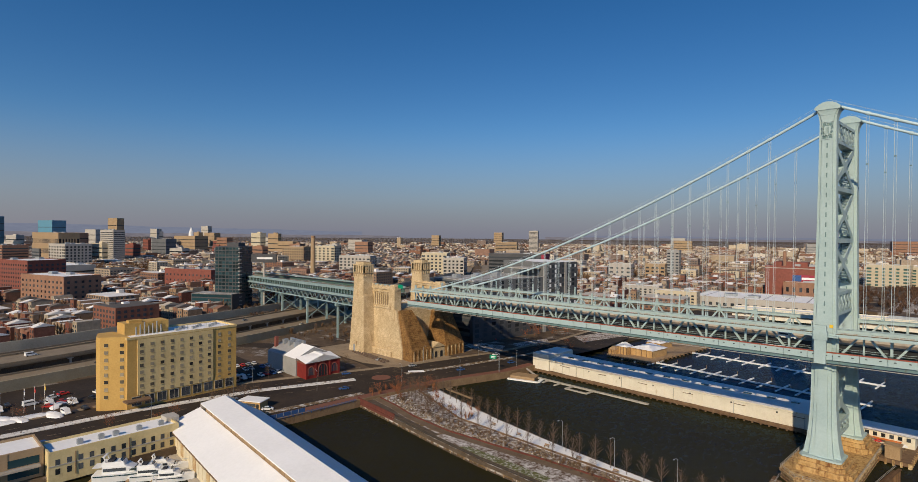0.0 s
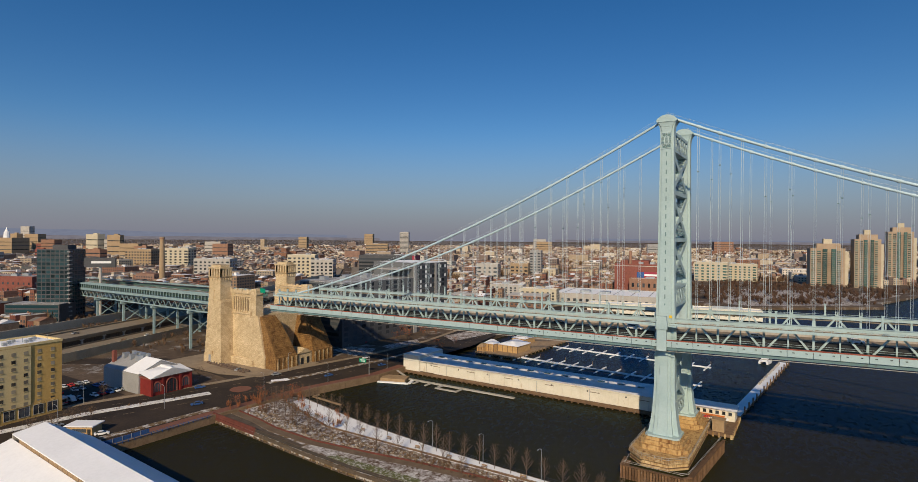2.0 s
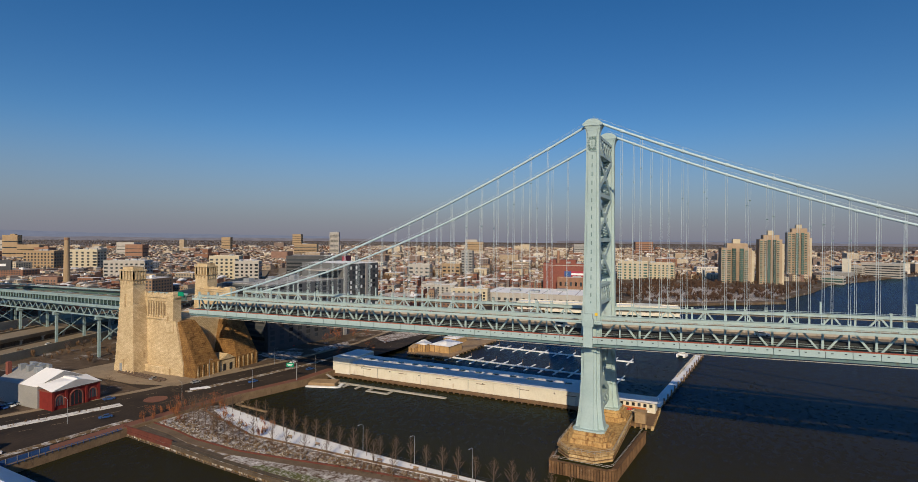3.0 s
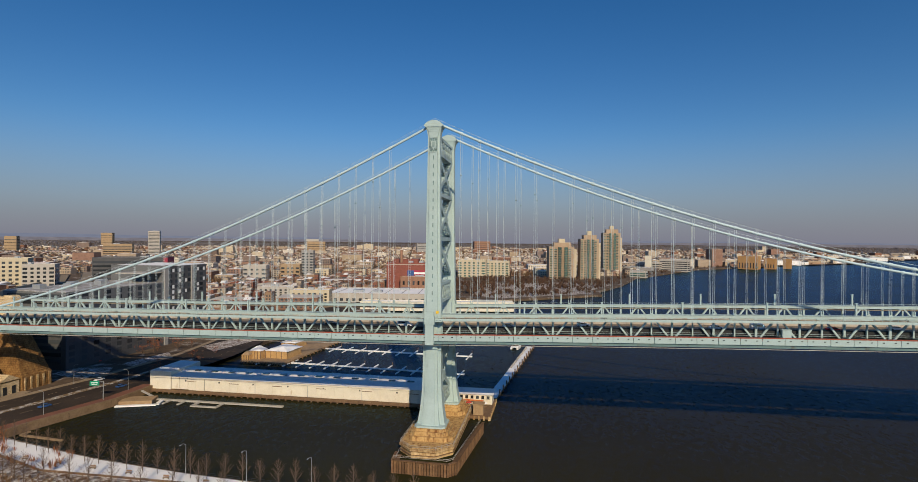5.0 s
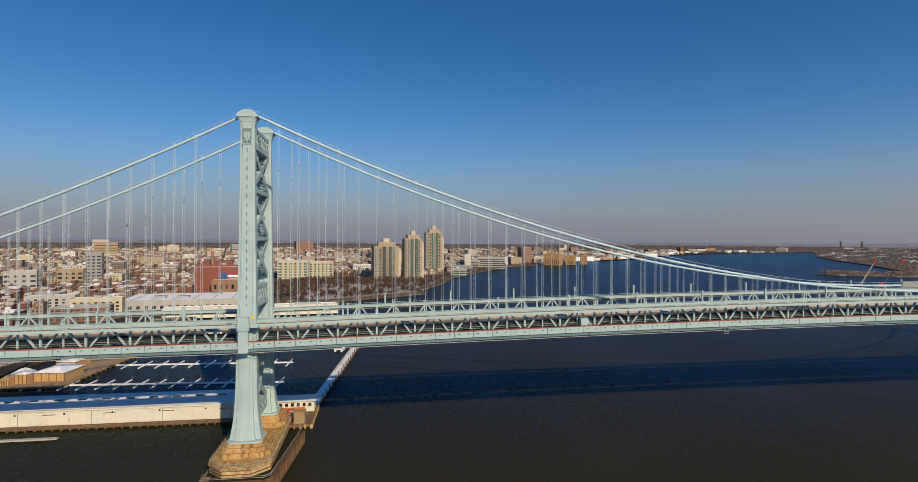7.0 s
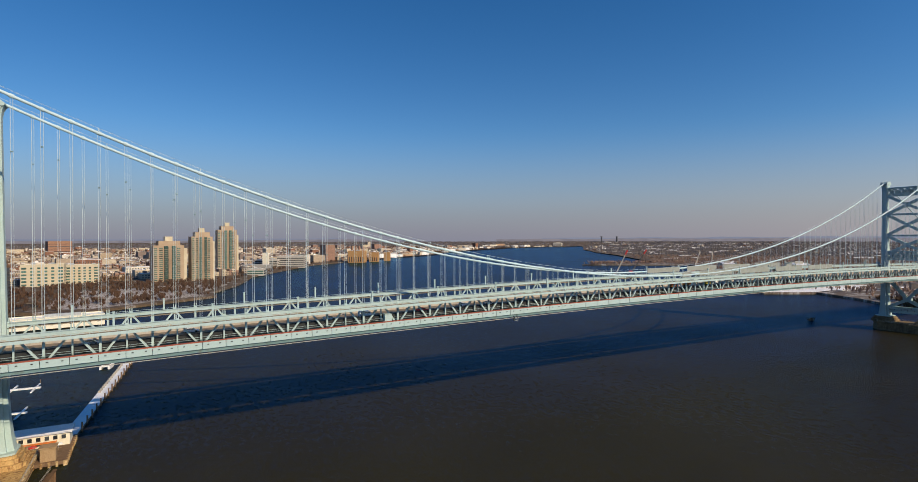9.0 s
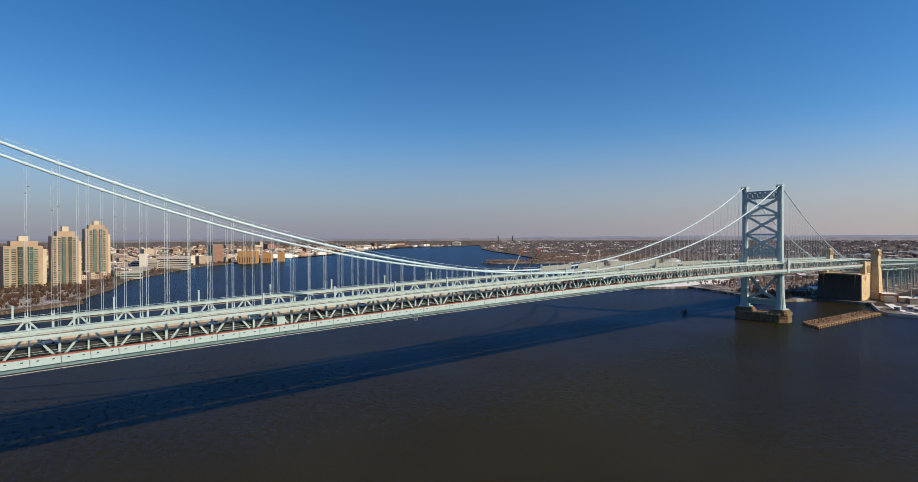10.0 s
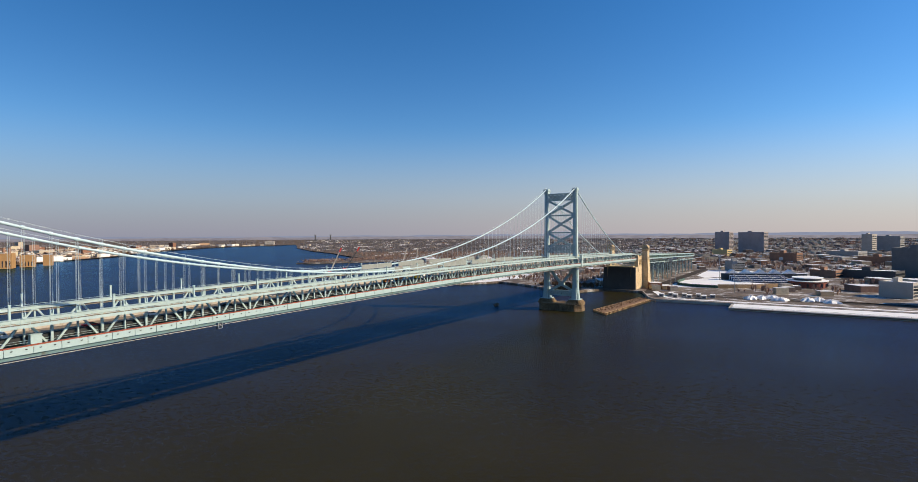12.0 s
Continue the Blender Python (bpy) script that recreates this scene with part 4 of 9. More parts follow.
# ---- bridge anchorages ----
def anchorage(x0, k):
    """A granite anchorage; k points from the main span outwards."""
    a = thing("bridge_anchorage", "tall golden granite bridge anchorage with square towers and sloping buttresses", "anchorage", x0, 0, 2.5, group="bridge anchorages")
    def X(v):
        return k * v
    def quad(x1, x2, y1, y2, z):
        p = [(X(x1), y1, z), (X(x2), y1, z), (X(x2), y2, z), (X(x1), y2, z)]
        return p if k > 0 else p[::-1]
    # x runs outwards from the span-side face at 0
    # open cell added to keep the front dark; its lining is painted as shade
    if k > 0:
        part("cell_back", Geo().loft([quad(34, 42, -14, 14, -3), quad(34, 42, -14, 14, 27)]), RECESS_SHADE, a)
        for s in (-1, 1):
            part("cell_wall", Geo().loft([quad(-.6, 20, s * 17.4 - 2.6, s * 17.4 + 2.6, -3), quad(1.2, 20, s * 17.4 - 2.2, s * 17.4 + 2.2, 12), quad(3.2, 20, s * 17.4 - 1.9, s * 17.4 + 1.9, 27.0)]), STONE, a)
            part("cell_wall", Geo().loft([quad(20, 42, s * 17.4 - 2.4, s * 17.4 + 2.4, -3), quad(20, 42, s * 17.4 - 1.9, s * 17.4 + 1.9, 27)]), STONE, a)
        for s in (-1, 1):
            part("cell_lining", Geo().box(X(18), s * 14.2, -3, 34, .6, 30), RECESS_SHADE, a, "inner wall coloured dark as painted shade")
        # river front coloured dark to carry its own shade
        part("west_face", Geo().loft([quad(-1.3, 4, -20.2, 20.2, -3), quad(.6, 4, -19.7, 19.7, 12), quad(2.7, 5, -19.3, 19.3, 27.02)]), FRONT_SHADE, a, "stone face darkened with painted shade")
        part("cell_roof", Geo().loft([quad(4, 42, -16, 16, 27.0), quad(4, 42, -16, 16, 28.0)]), STONE, a)
    else:
        part("body", Geo().loft([quad(16.0, 42, -20.0, 20.0, -3), quad(16.2, 42, -19.7, 19.7, 4), quad(17, 42, -18.7, 18.7, 27.0)]), STONE, a)
        part("plinth", Geo().loft([quad(16, 42, -21.2, 21.2, -3), quad(16, 42, -21.2, 21.2, 3.2), quad(16.4, 42, -20.5, 20.5, 3.8)]), STONE, a)
    for s in (-1, 1):
        # parapet wall with a blind arcade
        part("parapet_wall", Geo().loft([quad(17, 42, s * 17.2 - 1.7, s * 17.2 + 1.7, 26.5), quad(17, 42, s * 17.2 - 1.6, s * 17.2 + 1.6, 38.0)]), STONE, a)
        part("string_course", Geo().loft([quad(15.8, 42, s * 17.3 - 2.1, s * 17.3 + 2.1, 27.0), quad(15.8, 42, s * 17.3 - 2.1, s * 17.3 + 2.1, 27.7)]), STONE, a)
        part("coping", Geo().loft([quad(15.0, 42, s * 17.3 - 2.2, s * 17.3 + 2.2, 38.0), quad(15.0, 42, s * 17.3 - 2.2, s * 17.3 + 2.2, 38.9)]), STONE, a)
        part("coping", Geo().loft([quad(21.5, 42, s * 17.3 - 2.0, s * 17.3 + 2.0, 36.2), quad(21.5, 42, s * 17.3 - 2.0, s * 17.3 + 2.0, 36.7)]), STONE, a)
        part("upper_panel", Geo().box(X(28.5), s * 18.85, 38.9, 23.0, .9, 1.1), STONE, a)
        for i in range(5):
            part("merlon", Geo().box(X(18.5 + i * 4.6), s * 18.9, 38.9, 1.4, 1.2, 1.7), STONE, a)
        for i in range(7):
            xx = 22.6 + i * 1.95
            # flat panels whose dark colour stands in for arcade recess shade
            part("arch_panel", Geo().box(X(xx), s * 18.86, 29.0, 1.05, 0.12, 5.6).box(X(xx), s * 18.86, 34.6, 0.7, 0.12, 0.45), RECESS_SHADE, a, "narrow dark panel painted as a shaded recess")
            part("colonnette", Geo().box(X(xx + .97), s * 19.0, 28.2, 0.75, 0.7, 7.0).box(X(xx + .97), s * 19.05, 35.2, 1.2, 0.8, 0.9), STONE, a)
        part("end_pier", Geo().loft([quad(14.6, 20.6, s * 17.5 - 2.7, s * 17.5 + 2.7, 21), quad(15.2, 20.4, s * 17.4 - 2.3, s * 17.4 + 2.3, 27), quad(15.5, 20.2, s * 17.4 - 2.2, s * 17.4 + 2.2, 40.0), quad(16.2, 19.6, s * 17.4 - 1.8, s * 17.4 + 1.8, 41.0)]), STONE, a)
        if k < 0:
            # battered side wall that steps down towards the river
            part("side_wall", Geo().loft([quad(x1, 20, s * 18.6 - w, s * 18.6 + w, z) for x1, w, z in ((6.8, 1.9, -3), (7.0, 1.8, 6.4), (7.6, 1.65, 7.0), (10.2, 1.4, 15.0), (12.4, 1.2, 22.5), (13.6, 1.0, 26.8))]), STONE, a)
            # rough sloping buttress behind it
            part("buttress", Geo().loft([quad(x1, 20, s * yc - hw, s * yc + hw, z) for x1, yc, hw, z in ((-1.3, 12.6, 7.2, -3), (-1.1, 12.6, 7.2, 6.2), (-.2, 12.7, 6.9, 6.9), (4.0, 13.2, 5.8, 15.0), (8.6, 13.8, 4.9, 22.5), (11.8, 14.2, 4.3, 26.4))]), ROCK, a)
            rs = random.Random(17 + s)
            for i in range(46 if k < 0 else 0):
                # single rough blocks standing proud of the battered face
                z = rs.uniform(7.2, 25)
                u = rs.uniform(-.92, .92)
                xf = float(np.interp(z, [6.9, 15, 22.5, 26.4], [-.2, 4.0, 8.6, 11.8]))
                yc = float(np.interp(z, [6.9, 15, 26.4], [12.7, 13.2, 14.2]))
                hw = float(np.interp(z, [6.9, 15, 26.4], [6.6, 5.6, 4.1]))
                part("rough_block", Geo().box(X(xf + .35), s * yc + u * hw, z - .5, rs.uniform(.8, 1.3), rs.uniform(.9, 2.0), rs.uniform(.6, .95)), ROCK, a)
            for i in range(5):
                part("buttress_rib", Geo().box(X(-1.2), s * 12.6 - 6 + i * 3.0, -1.0, 0.5, 0.8, 6.8), STONE_WET, a)
        # corner tower
        c = (42.8, s * 22.2)
        def ring(hx, hy, z0, z1, h2=None, y2=None):
            return Geo().loft([quad(c[0] - hx, c[0] + hx, c[1] - hy, c[1] + hy, z0), quad(c[0] - (h2 or hx), c[0] + (h2 or hx), c[1] - (y2 or hy), c[1] + (y2 or hy), z1)])
        t = part("tower", Geo().loft([quad(c[0] - p, c[0] + p, c[1] - q, c[1] + q, z) for p, q, z in ((7.6, 5.1, -3), (7.4, 4.9, 3.2), (7.0, 4.7, 3.8), (6.2, 4.2, 18), (5.3, 3.5, 34), (4.9, 3.2, 46.4))]), STONE, a)
        part("corner_buttress", Geo().loft([quad(c[0] - p, c[0] - p + 3.2, c[1] - q, c[1] + q, z) for p, q, z in ((9.0, 5.5, -3), (8.2, 5.0, 4), (6.9, 4.3, 20), (6.0, 3.8, 33), (5.5, 3.2, 34.5))]), STONE, t)
        part("cornice", ring(5.0, 3.3, 46.0, 47.0, 5.7, 4.0), STONE, t)
        part("loggia_core", ring(4.2, 2.6, 47.0, 51.2), STONE_WET, t)
        for i in range(5):
            for fx, fy in ((1, 0), (-1, 0), (0, -1)):
                u = (-4.8 + i * 2.4) * (0.66 if fx else 1.0)
                part("colonnette", Geo().box(X(c[0]) + (fx * 4.8 if fx else u), c[1] + (fy * 3.2 if fy else u), 47.0, 0.95, 0.95, 4.2), STONE, t)
                if i < 4 and k < 0 and (fy < 0 or fx > 0):
                    uu = u + 1.2 * (0.66 if fx else 1.0)
                    # dark slab on the core, coloured as the shade of an opening
                    part("opening", Geo().box(X(c[0]) + (fx * 4.25 if fx else uu), c[1] + (fy * 2.65 if fy else uu), 48.2, 0.9 if fy else 0.12, 0.9 if fx else 0.12, 1.7), DARK, t)
                if k < 0:
                    part("corbel", Geo().box(X(c[0]) + (fx * 5.05 if fx else u), c[1] + (fy * 3.35 if fy else u), 44.6, 0.6, 0.6, 1.5), STONE, t)
        part("cornice", ring(5.5, 3.9, 51.2, 51.9), STONE, t)
        part("cap", ring(4.2, 2.7, 51.9, 53.3), STONE, t)
        for q in (-1, 1):
            part("niche", Geo().box(X(c[0]) + k, c[1] + q * 3.6, 33.0, 1.6, 0.5, 6.5).box(X(c[0]) + k, c[1] + q * 3.65, 34.4, 0.7, 0.8, 4.0), STONE, t)
            part("door_surround", Geo().box(X(c[0]) + k * 1.5, c[1] + q * 4.95, -1, 3.8, 0.5, 7.4), STONE, t)
            part("doorway", Geo().box(X(c[0]) + k * 1.5, c[1] + q * 5.25, -0.2, 1.9, 0.12, 4.6), METAL, t)
        # quoin courses
        for z in range(4, 44, 3) if k < 0 else ():
            hw = float(np.interp(z, [3.8, 18, 34, 46], [7.0, 6.2, 5.3, 4.9]))
            hy = float(np.interp(z, [3.8, 18, 34, 46], [4.7, 4.2, 3.5, 3.2]))
            for fx in (-1, 1):
                part("quoin", Geo().box(X(c[0]) + fx * (hw - 0.75), c[1] - hy + 0.75, z, 1.7, 1.7, 1.0), STONE, t)
    if k > 0:
        return a
    # low portal between the buttresses
    por = part("portal", Geo().box(X(5), 0, -2, 11, 9.2, 7.4), STONE, a)
    g = Geo()
    g.add([(X(-0.8), -4.8, 6.0), (X(-0.8), 4.8, 6.0), (X(-0.8), 0, 8.6), (X(12), -4.8, 6.0), (X(12), 4.8, 6.0), (X(12), 0, 8.6)], [(0, 1, 2), (5, 4, 3), (0, 2, 5, 3), (1, 4, 5, 2), (0, 3, 4, 1)])
    part("pediment", g, STONE, por)
    for s in (-1, 1):
        part("portal_window", Geo().box(X(-0.55), s * 2.0, 0.2, 0.2, 1.7, 3.4), DARK, por)
    return a


anchorage(-191.0, -1)
anchorage(SPAN + 191.0, 1)
asg = thing("exit_sign", "green road sign on the bridge anchorage", "sign", -203.0, -18.0, 41.2)
part("board", Geo().box(0, 0, 0.6, 4.0, 0.15, 2.2), GREEN_SIGN, asg)
part("post", Geo().box(-1.5, 0.1, 0, 0.15, 0.15, 0.7), METAL, asg)
part("post", Geo().box(1.5, 0.1, 0, 0.15, 0.15, 0.7), METAL, asg)


solid("parking_lot", Geo().prism([(-262, -196), (-221, -199), (-223, -152), (-268, -150)], 2.4, 2.53), ASPHALT, "dark asphalt parking lot beside the hotel", "parking lot", "structure")
solid("parking_lot", Geo().prism([(-262, -112), (-209, -112), (-209, -84), (-268, -84)], 2.4, 2.53), ASPHALT, "dark asphalt parking lot between hotel and hall", "parking lot", "structure")
solid("forecourt", Geo().prism([(-258, -40), (-208, -40), (-186, -32), (-184, -8), (-186, 6), (-258, 6)], 2.45, 2.62), PAVING, "pale paved forecourt round the bridge anchorage", "pavement", "structure")
hg = thing("clipped_hedge", "low brown clipped hedge in two rows on the forecourt", "hedge", -216.0, -29.0, 2.62, -4)
for i in range(14):
    for q in (-1, 1):
        part("shrub", Geo().loft([[(-18 + i * 2.6 + r * 1.15 * math.cos(a), q * 1.3 + r * .8 * math.sin(a), z) for a in [2 * math.pi * n / 7 for n in range(7)]] for r, z in ((.8, 0), (1.0, .4), (.9, .8), (.4, 1.05))]), BARK, hg)


# ---- approach viaducts ----
PAINT_VIADUCT = material("mid_tone_viaduct_paint", (0.20, 0.285, 0.29), (0.30, 0.40, 0.40), (0.13, 0.15, 0.13), scale=0.15, fine=1.6, rough=0.6, bump=0.08, stains=0.35)
def viaduct(xa, xb, z_a, z_b, step, bend, label, bay=4.2):
    v = thing("approach_viaduct", label, "viaduct", xa, 0, 0, bend, group="bridge approaches")
    xb, xa = xb - xa, 0.0
    n = int(abs(xb - xa) / step)
    def zz(x):
        return z_a + (z_b - z_a) * (x - xa) / (xb - xa)
    lo, hi = min(xa, xb), max(xa, xb)
    def run(y, dz, w, h):
        return Geo().loft([[(x, y - w / 2, zz(x) + dz), (x, y - w / 2, zz(x) + dz + h), (x, y + w / 2, zz(x) + dz + h), (x, y + w / 2, zz(x) + dz)] for x in (lo, hi)])
    part("deck", run(0, 6.0, 36.0, 0.8), DECKROAD, v)
    for s in (-1, 1):
        part("parapet", run(s * 18.2, 5.6, 0.3, 1.6), PAINT_VIADUCT, v)
        part("upper_rail", run(s * 18.0, 10.2, 0.8, 1.1), PAINT_VIADUCT, v)
        part("upper_rail", run(s * 14.4, 10.8, 0.8, 0.7), PAINT_VIADUCT, v)
        part("train_side", run(s * 17.2, 7.6, 0.3, 2.4), GLASS_GREEN, v)
        part("chord", run(s * 16.5, 4.8, 0.6, 0.8), PAINT_VIADUCT, v)
        part("chord", run(s * 16.5, 0.0, 0.6, 0.8), PAINT_VIADUCT, v)
        m = int(abs(hi - lo) / bay)
        for i in range(m):
            x1, x2 = lo + (hi - lo) * i / m, lo + (hi - lo) * (i + 1) / m
            p, q = ((x1, s * 16.5, zz(x1) + .6), (x2, s * 16.5, zz(x2) + 4.9)) if i % 2 else ((x1, s * 16.5, zz(x1) + 4.9), (x2, s * 16.5, zz(x2) + .6))
            if s < 0:
                part("web_bar", Geo().beam(p, q, 0.4, 0.4), PAINT_VIADUCT, v)
                part("upper_post", Geo().box(x1, s * 18.0, zz(x1) + 7.0, 0.3, 0.4, 3.3), PAINT_VIADUCT, v)
    for i in range(1, n + 1):
        x = xa + (xb - xa) * (i - 0.4) / n
        bent = part("bent", Geo().box(x, 0, zz(x) - 1.8, 2.2, 35, 1.8), PAINT_VIADUCT, v)
        for y in (-15.5, 0, 15.5):
            part("column", Geo().box(x, y, 1.5, 1.3, 1.3, zz(x) - 3.2), PAINT_VIADUCT, bent)
        for y in (-7.75, 7.75):
            part("x_brace", Geo().beam((x, y - 7.5, zz(x) - 4), (x, y + 7.5, zz(x) - 15), 0.5, 0.5), PAINT_VIADUCT, bent)
            part("x_brace", Geo().beam((x, y + 7.5, zz(x) - 4), (x, y - 7.5, zz(x) - 15), 0.5, 0.5), PAINT_VIADUCT, bent)


viaduct(-246.0, -560.0, 26.6, 18.5, 52.0, -6.0, "pale green steel deck-truss viaduct on braced bents")
viaduct(SPAN + 255.0, SPAN + 640.0, 31.5, 22.0, 30.0, 0.0, "pale green steel deck-truss viaduct on braced bents", 13.0)


# ---- roads, highway, walls ----
def strip(name, line, width, z, h, mat, label, category="road", kind="structure"):
    pts = [Vector(p) for p in line]
    secs = []
    for i, p in enumerate(pts):
        d = (pts[min(i + 1, len(pts) - 1)] - pts[max(i - 1, 0)]).normalized()
        nrm = Vector((-d.y, d.x)) * width / 2
        a, b = p + nrm, p - nrm
        zz = z[i] if isinstance(z, (list, tuple)) else z
        secs.append([(a.x, a.y, zz), (a.x, a.y, zz + h), (b.x, b.y, zz + h), (b.x, b.y, zz)])
    return solid(name, Geo().loft(secs), mat, label, category, kind)


def offset(line, dist):
    out = []
    pts = [Vector(p) for p in line]
    for i, p in enumerate(pts):
        d = (pts[min(i + 1, len(pts) - 1)] - pts[max(i - 1, 0)]).normalized()
        out.append((p.x - d.y * dist, p.y + d.x * dist))
    return out


AVENUE = [(-200, -420), (-198, -260), (-197, -190), (-198, -150), (-193, -105), (-177, -50), (-168, -8), (-161, 32), (-158, 90), (-170, 180), (-165, 300), (-135, 420), (-60, 520)]
strip("road_avenue", AVENUE, 33, 2.44, 0.08, ASPHALT, "dark worn asphalt avenue along the waterfront")
for o in (16.9,):
    strip("pavement", offset(AVENUE, o), 3.2, 2.45, 0.22, PAVING, "pale concrete pavement with a kerb", "pavement")
strip("median_strip", [(-199, -330), (-199, -260), (-198, -190), (-199, -150), (-194, -105), (-181, -62)], 4.0, 2.5, 0.25, SNOW_TRODDEN, "snow-covered planted median", "median")
strip("median_strip", [(-174, -37), (-168, -8), (-162, 30), (-159, 80)], 3.0, 2.5, 0.25, LAWN, "brown planted median with patches of snow", "median")
for o in (-8.3, 8.3):
    ln = offset(AVENUE, o)
    g = Geo()
    for i in range(len(ln) - 1):
        a, b = Vector(ln[i]), Vector(ln[i + 1])
        m = int((b - a).length / 9)
        for q in range(m):
            p1, p2 = a + (b - a) * q / m, a + (b - a) * (q + 0.4) / m
            g.beam((p1.x, p1.y, 2.525), (p2.x, p2.y, 2.525), 0.18, 0.02)
    tagged(solid("lane_marking", g, PAVING, "faded pale dashed lane paint", "lane marking", "stuff"))
strip("road_cross", [(-180, -38), (-215, -34), (-262, -42), (-300, -70)], 14, 2.452, 0.08, ASPHALT, "side street beside the anchorage")
solid("road_riverside", Geo().prism([(-157, -150), (-156.5, -80), (-153.5, -31), (-145.5, 3), (-145.5, 27), (-152, 27), (-160, -8), (-171, -50), (-184, -105), (-186, -150)], 2.40, 2.505), ASPHALT, "dark patched asphalt lane beside the river walk", "road", "structure")
strip("promenade_walk", [(-155.6, -132), (-155.2, -80), (-152.0, -31), (-144.2, 3), (-144.2, 27)], 5.6, 2.46, 0.14, TILE_RED, "red-brown paved riverside walk", "pavement")
strip("planted_verge", [(-163, -126), (-161, -96), (-159.5, -72)], 3.0, 2.46, 0.2, LAWN, "brown verge with leftover snow beside the river walk", "verge")

HIGHWAY = [(-276, -420), (-288, -300), (-300, -220), (-316, -160), (-341, -80), (-374, 10), (-404, 85), (-452, 190), (-520, 330), (-610, 480), (-760, 640)]
for o, zt, lab in ((26, 2.7, "grey concrete motorway carriageway"), (2, 7.5, "grey concrete elevated motorway carriageway"), (-34, 3.0, "grey concrete ramp beside the motorway")):
    strip("highway", offset(HIGHWAY, -o), 22 if o != -34 else 12, zt - 0.8, 0.85 + 0.6, DECKROAD, lab)
    for e in (-1, 1):
        strip("barrier", offset(HIGHWAY, -o + e * (11.2 if o != -34 else 6.2)), 0.5, zt, 1.6, DECKROAD, "tan concrete highway barrier", "barrier")
UNDERWALL = material("stained_brown_concrete", (0.09, 0.058, 0.035), (0.16, 0.105, 0.065), (0.05, 0.035, 0.025), scale=0.12, fine=1.5, rough=0.9, stains=0.45)
# brown wall whose dark colour also stands in for shaded openings
strip("underpass_wall", offset(HIGHWAY, -11.6), 0.6, 2.0, 4.6, UNDERWALL, "stained brown wall beneath the elevated carriageway", "wall")
hl = offset(HIGHWAY, -12.3)
for i in range(1, len(hl) - 3):
    a, b = Vector(hl[i]), Vector(hl[i + 1])
    for q in range(int((b - a).length / 16)):
        p = a + (b - a) * q * 16 / (b - a).length
        hc = thing("highway_column", "square concrete column under the elevated carriageway", "column", p.x, p.y, 2.4, math.degrees(math.atan2(b.y - a.y, b.x - a.x)), group="highway columns")
        part("shaft", Geo().box(0, 0, 0, 1.1, 0.8, 3.6), CONCRETE, hc)
        part("head", Geo().box(0, 0, 3.6, 2.6, 0.9, 0.7), CONCRETE, hc)
TANPALE = material("warm_pale_concrete", (0.42, 0.36, 0.26), (0.54, 0.47, 0.35), (0.33, 0.27, 0.18), scale=0.08, fine=1.2, rough=0.9, stains=0.25)
TANWALL = material("tan_concrete", (0.33, 0.27, 0.17), (0.43, 0.36, 0.24), (0.25, 0.20, 0.13), scale=0.1, fine=1.5, rough=0.9, stains=0.3)
strip("retaining_wall", offset(HIGHWAY, 45), 0.8, 2.0, 7.6, TANPALE, "tall pale concrete noise wall", "wall")
strip("retaining_wall", offset(HIGHWAY, -44), 0.8, 2.0, 5.6, TANWALL, "tan concrete retaining wall", "wall")

# quay walls and kerb of the basins
QUAYSTONE = material("stained_quay_stone", (0.14, 0.09, 0.05), (0.25, 0.17, 0.10), (0.09, 0.06, 0.04), scale=0.3, fine=2.0, rough=0.9, stains=0.4)
strip("quay_wall", [(-151.5, -132), (-151.5, -80), (-148.5, -31), (-140.5, 3), (-140.5, 26)], 1.2, -2.0, 5.1, QUAYSTONE, "stained brown stone quay wall", "quay")
g = Geo()
for i in range(26):
    g.box(-150.7, -130 + i * 1.9, 2.6, 0.12, 0.12, 1.1)
g.beam((-150.7, -130, 3.7), (-150.7, -81, 3.7), 0.12, 0.12).beam((-150.7, -130, 3.2), (-150.7, -81, 3.2), 0.1, 0.1)
solid("quay_railing", g, BLUEP, "blue-painted railing along the quay", "railing")


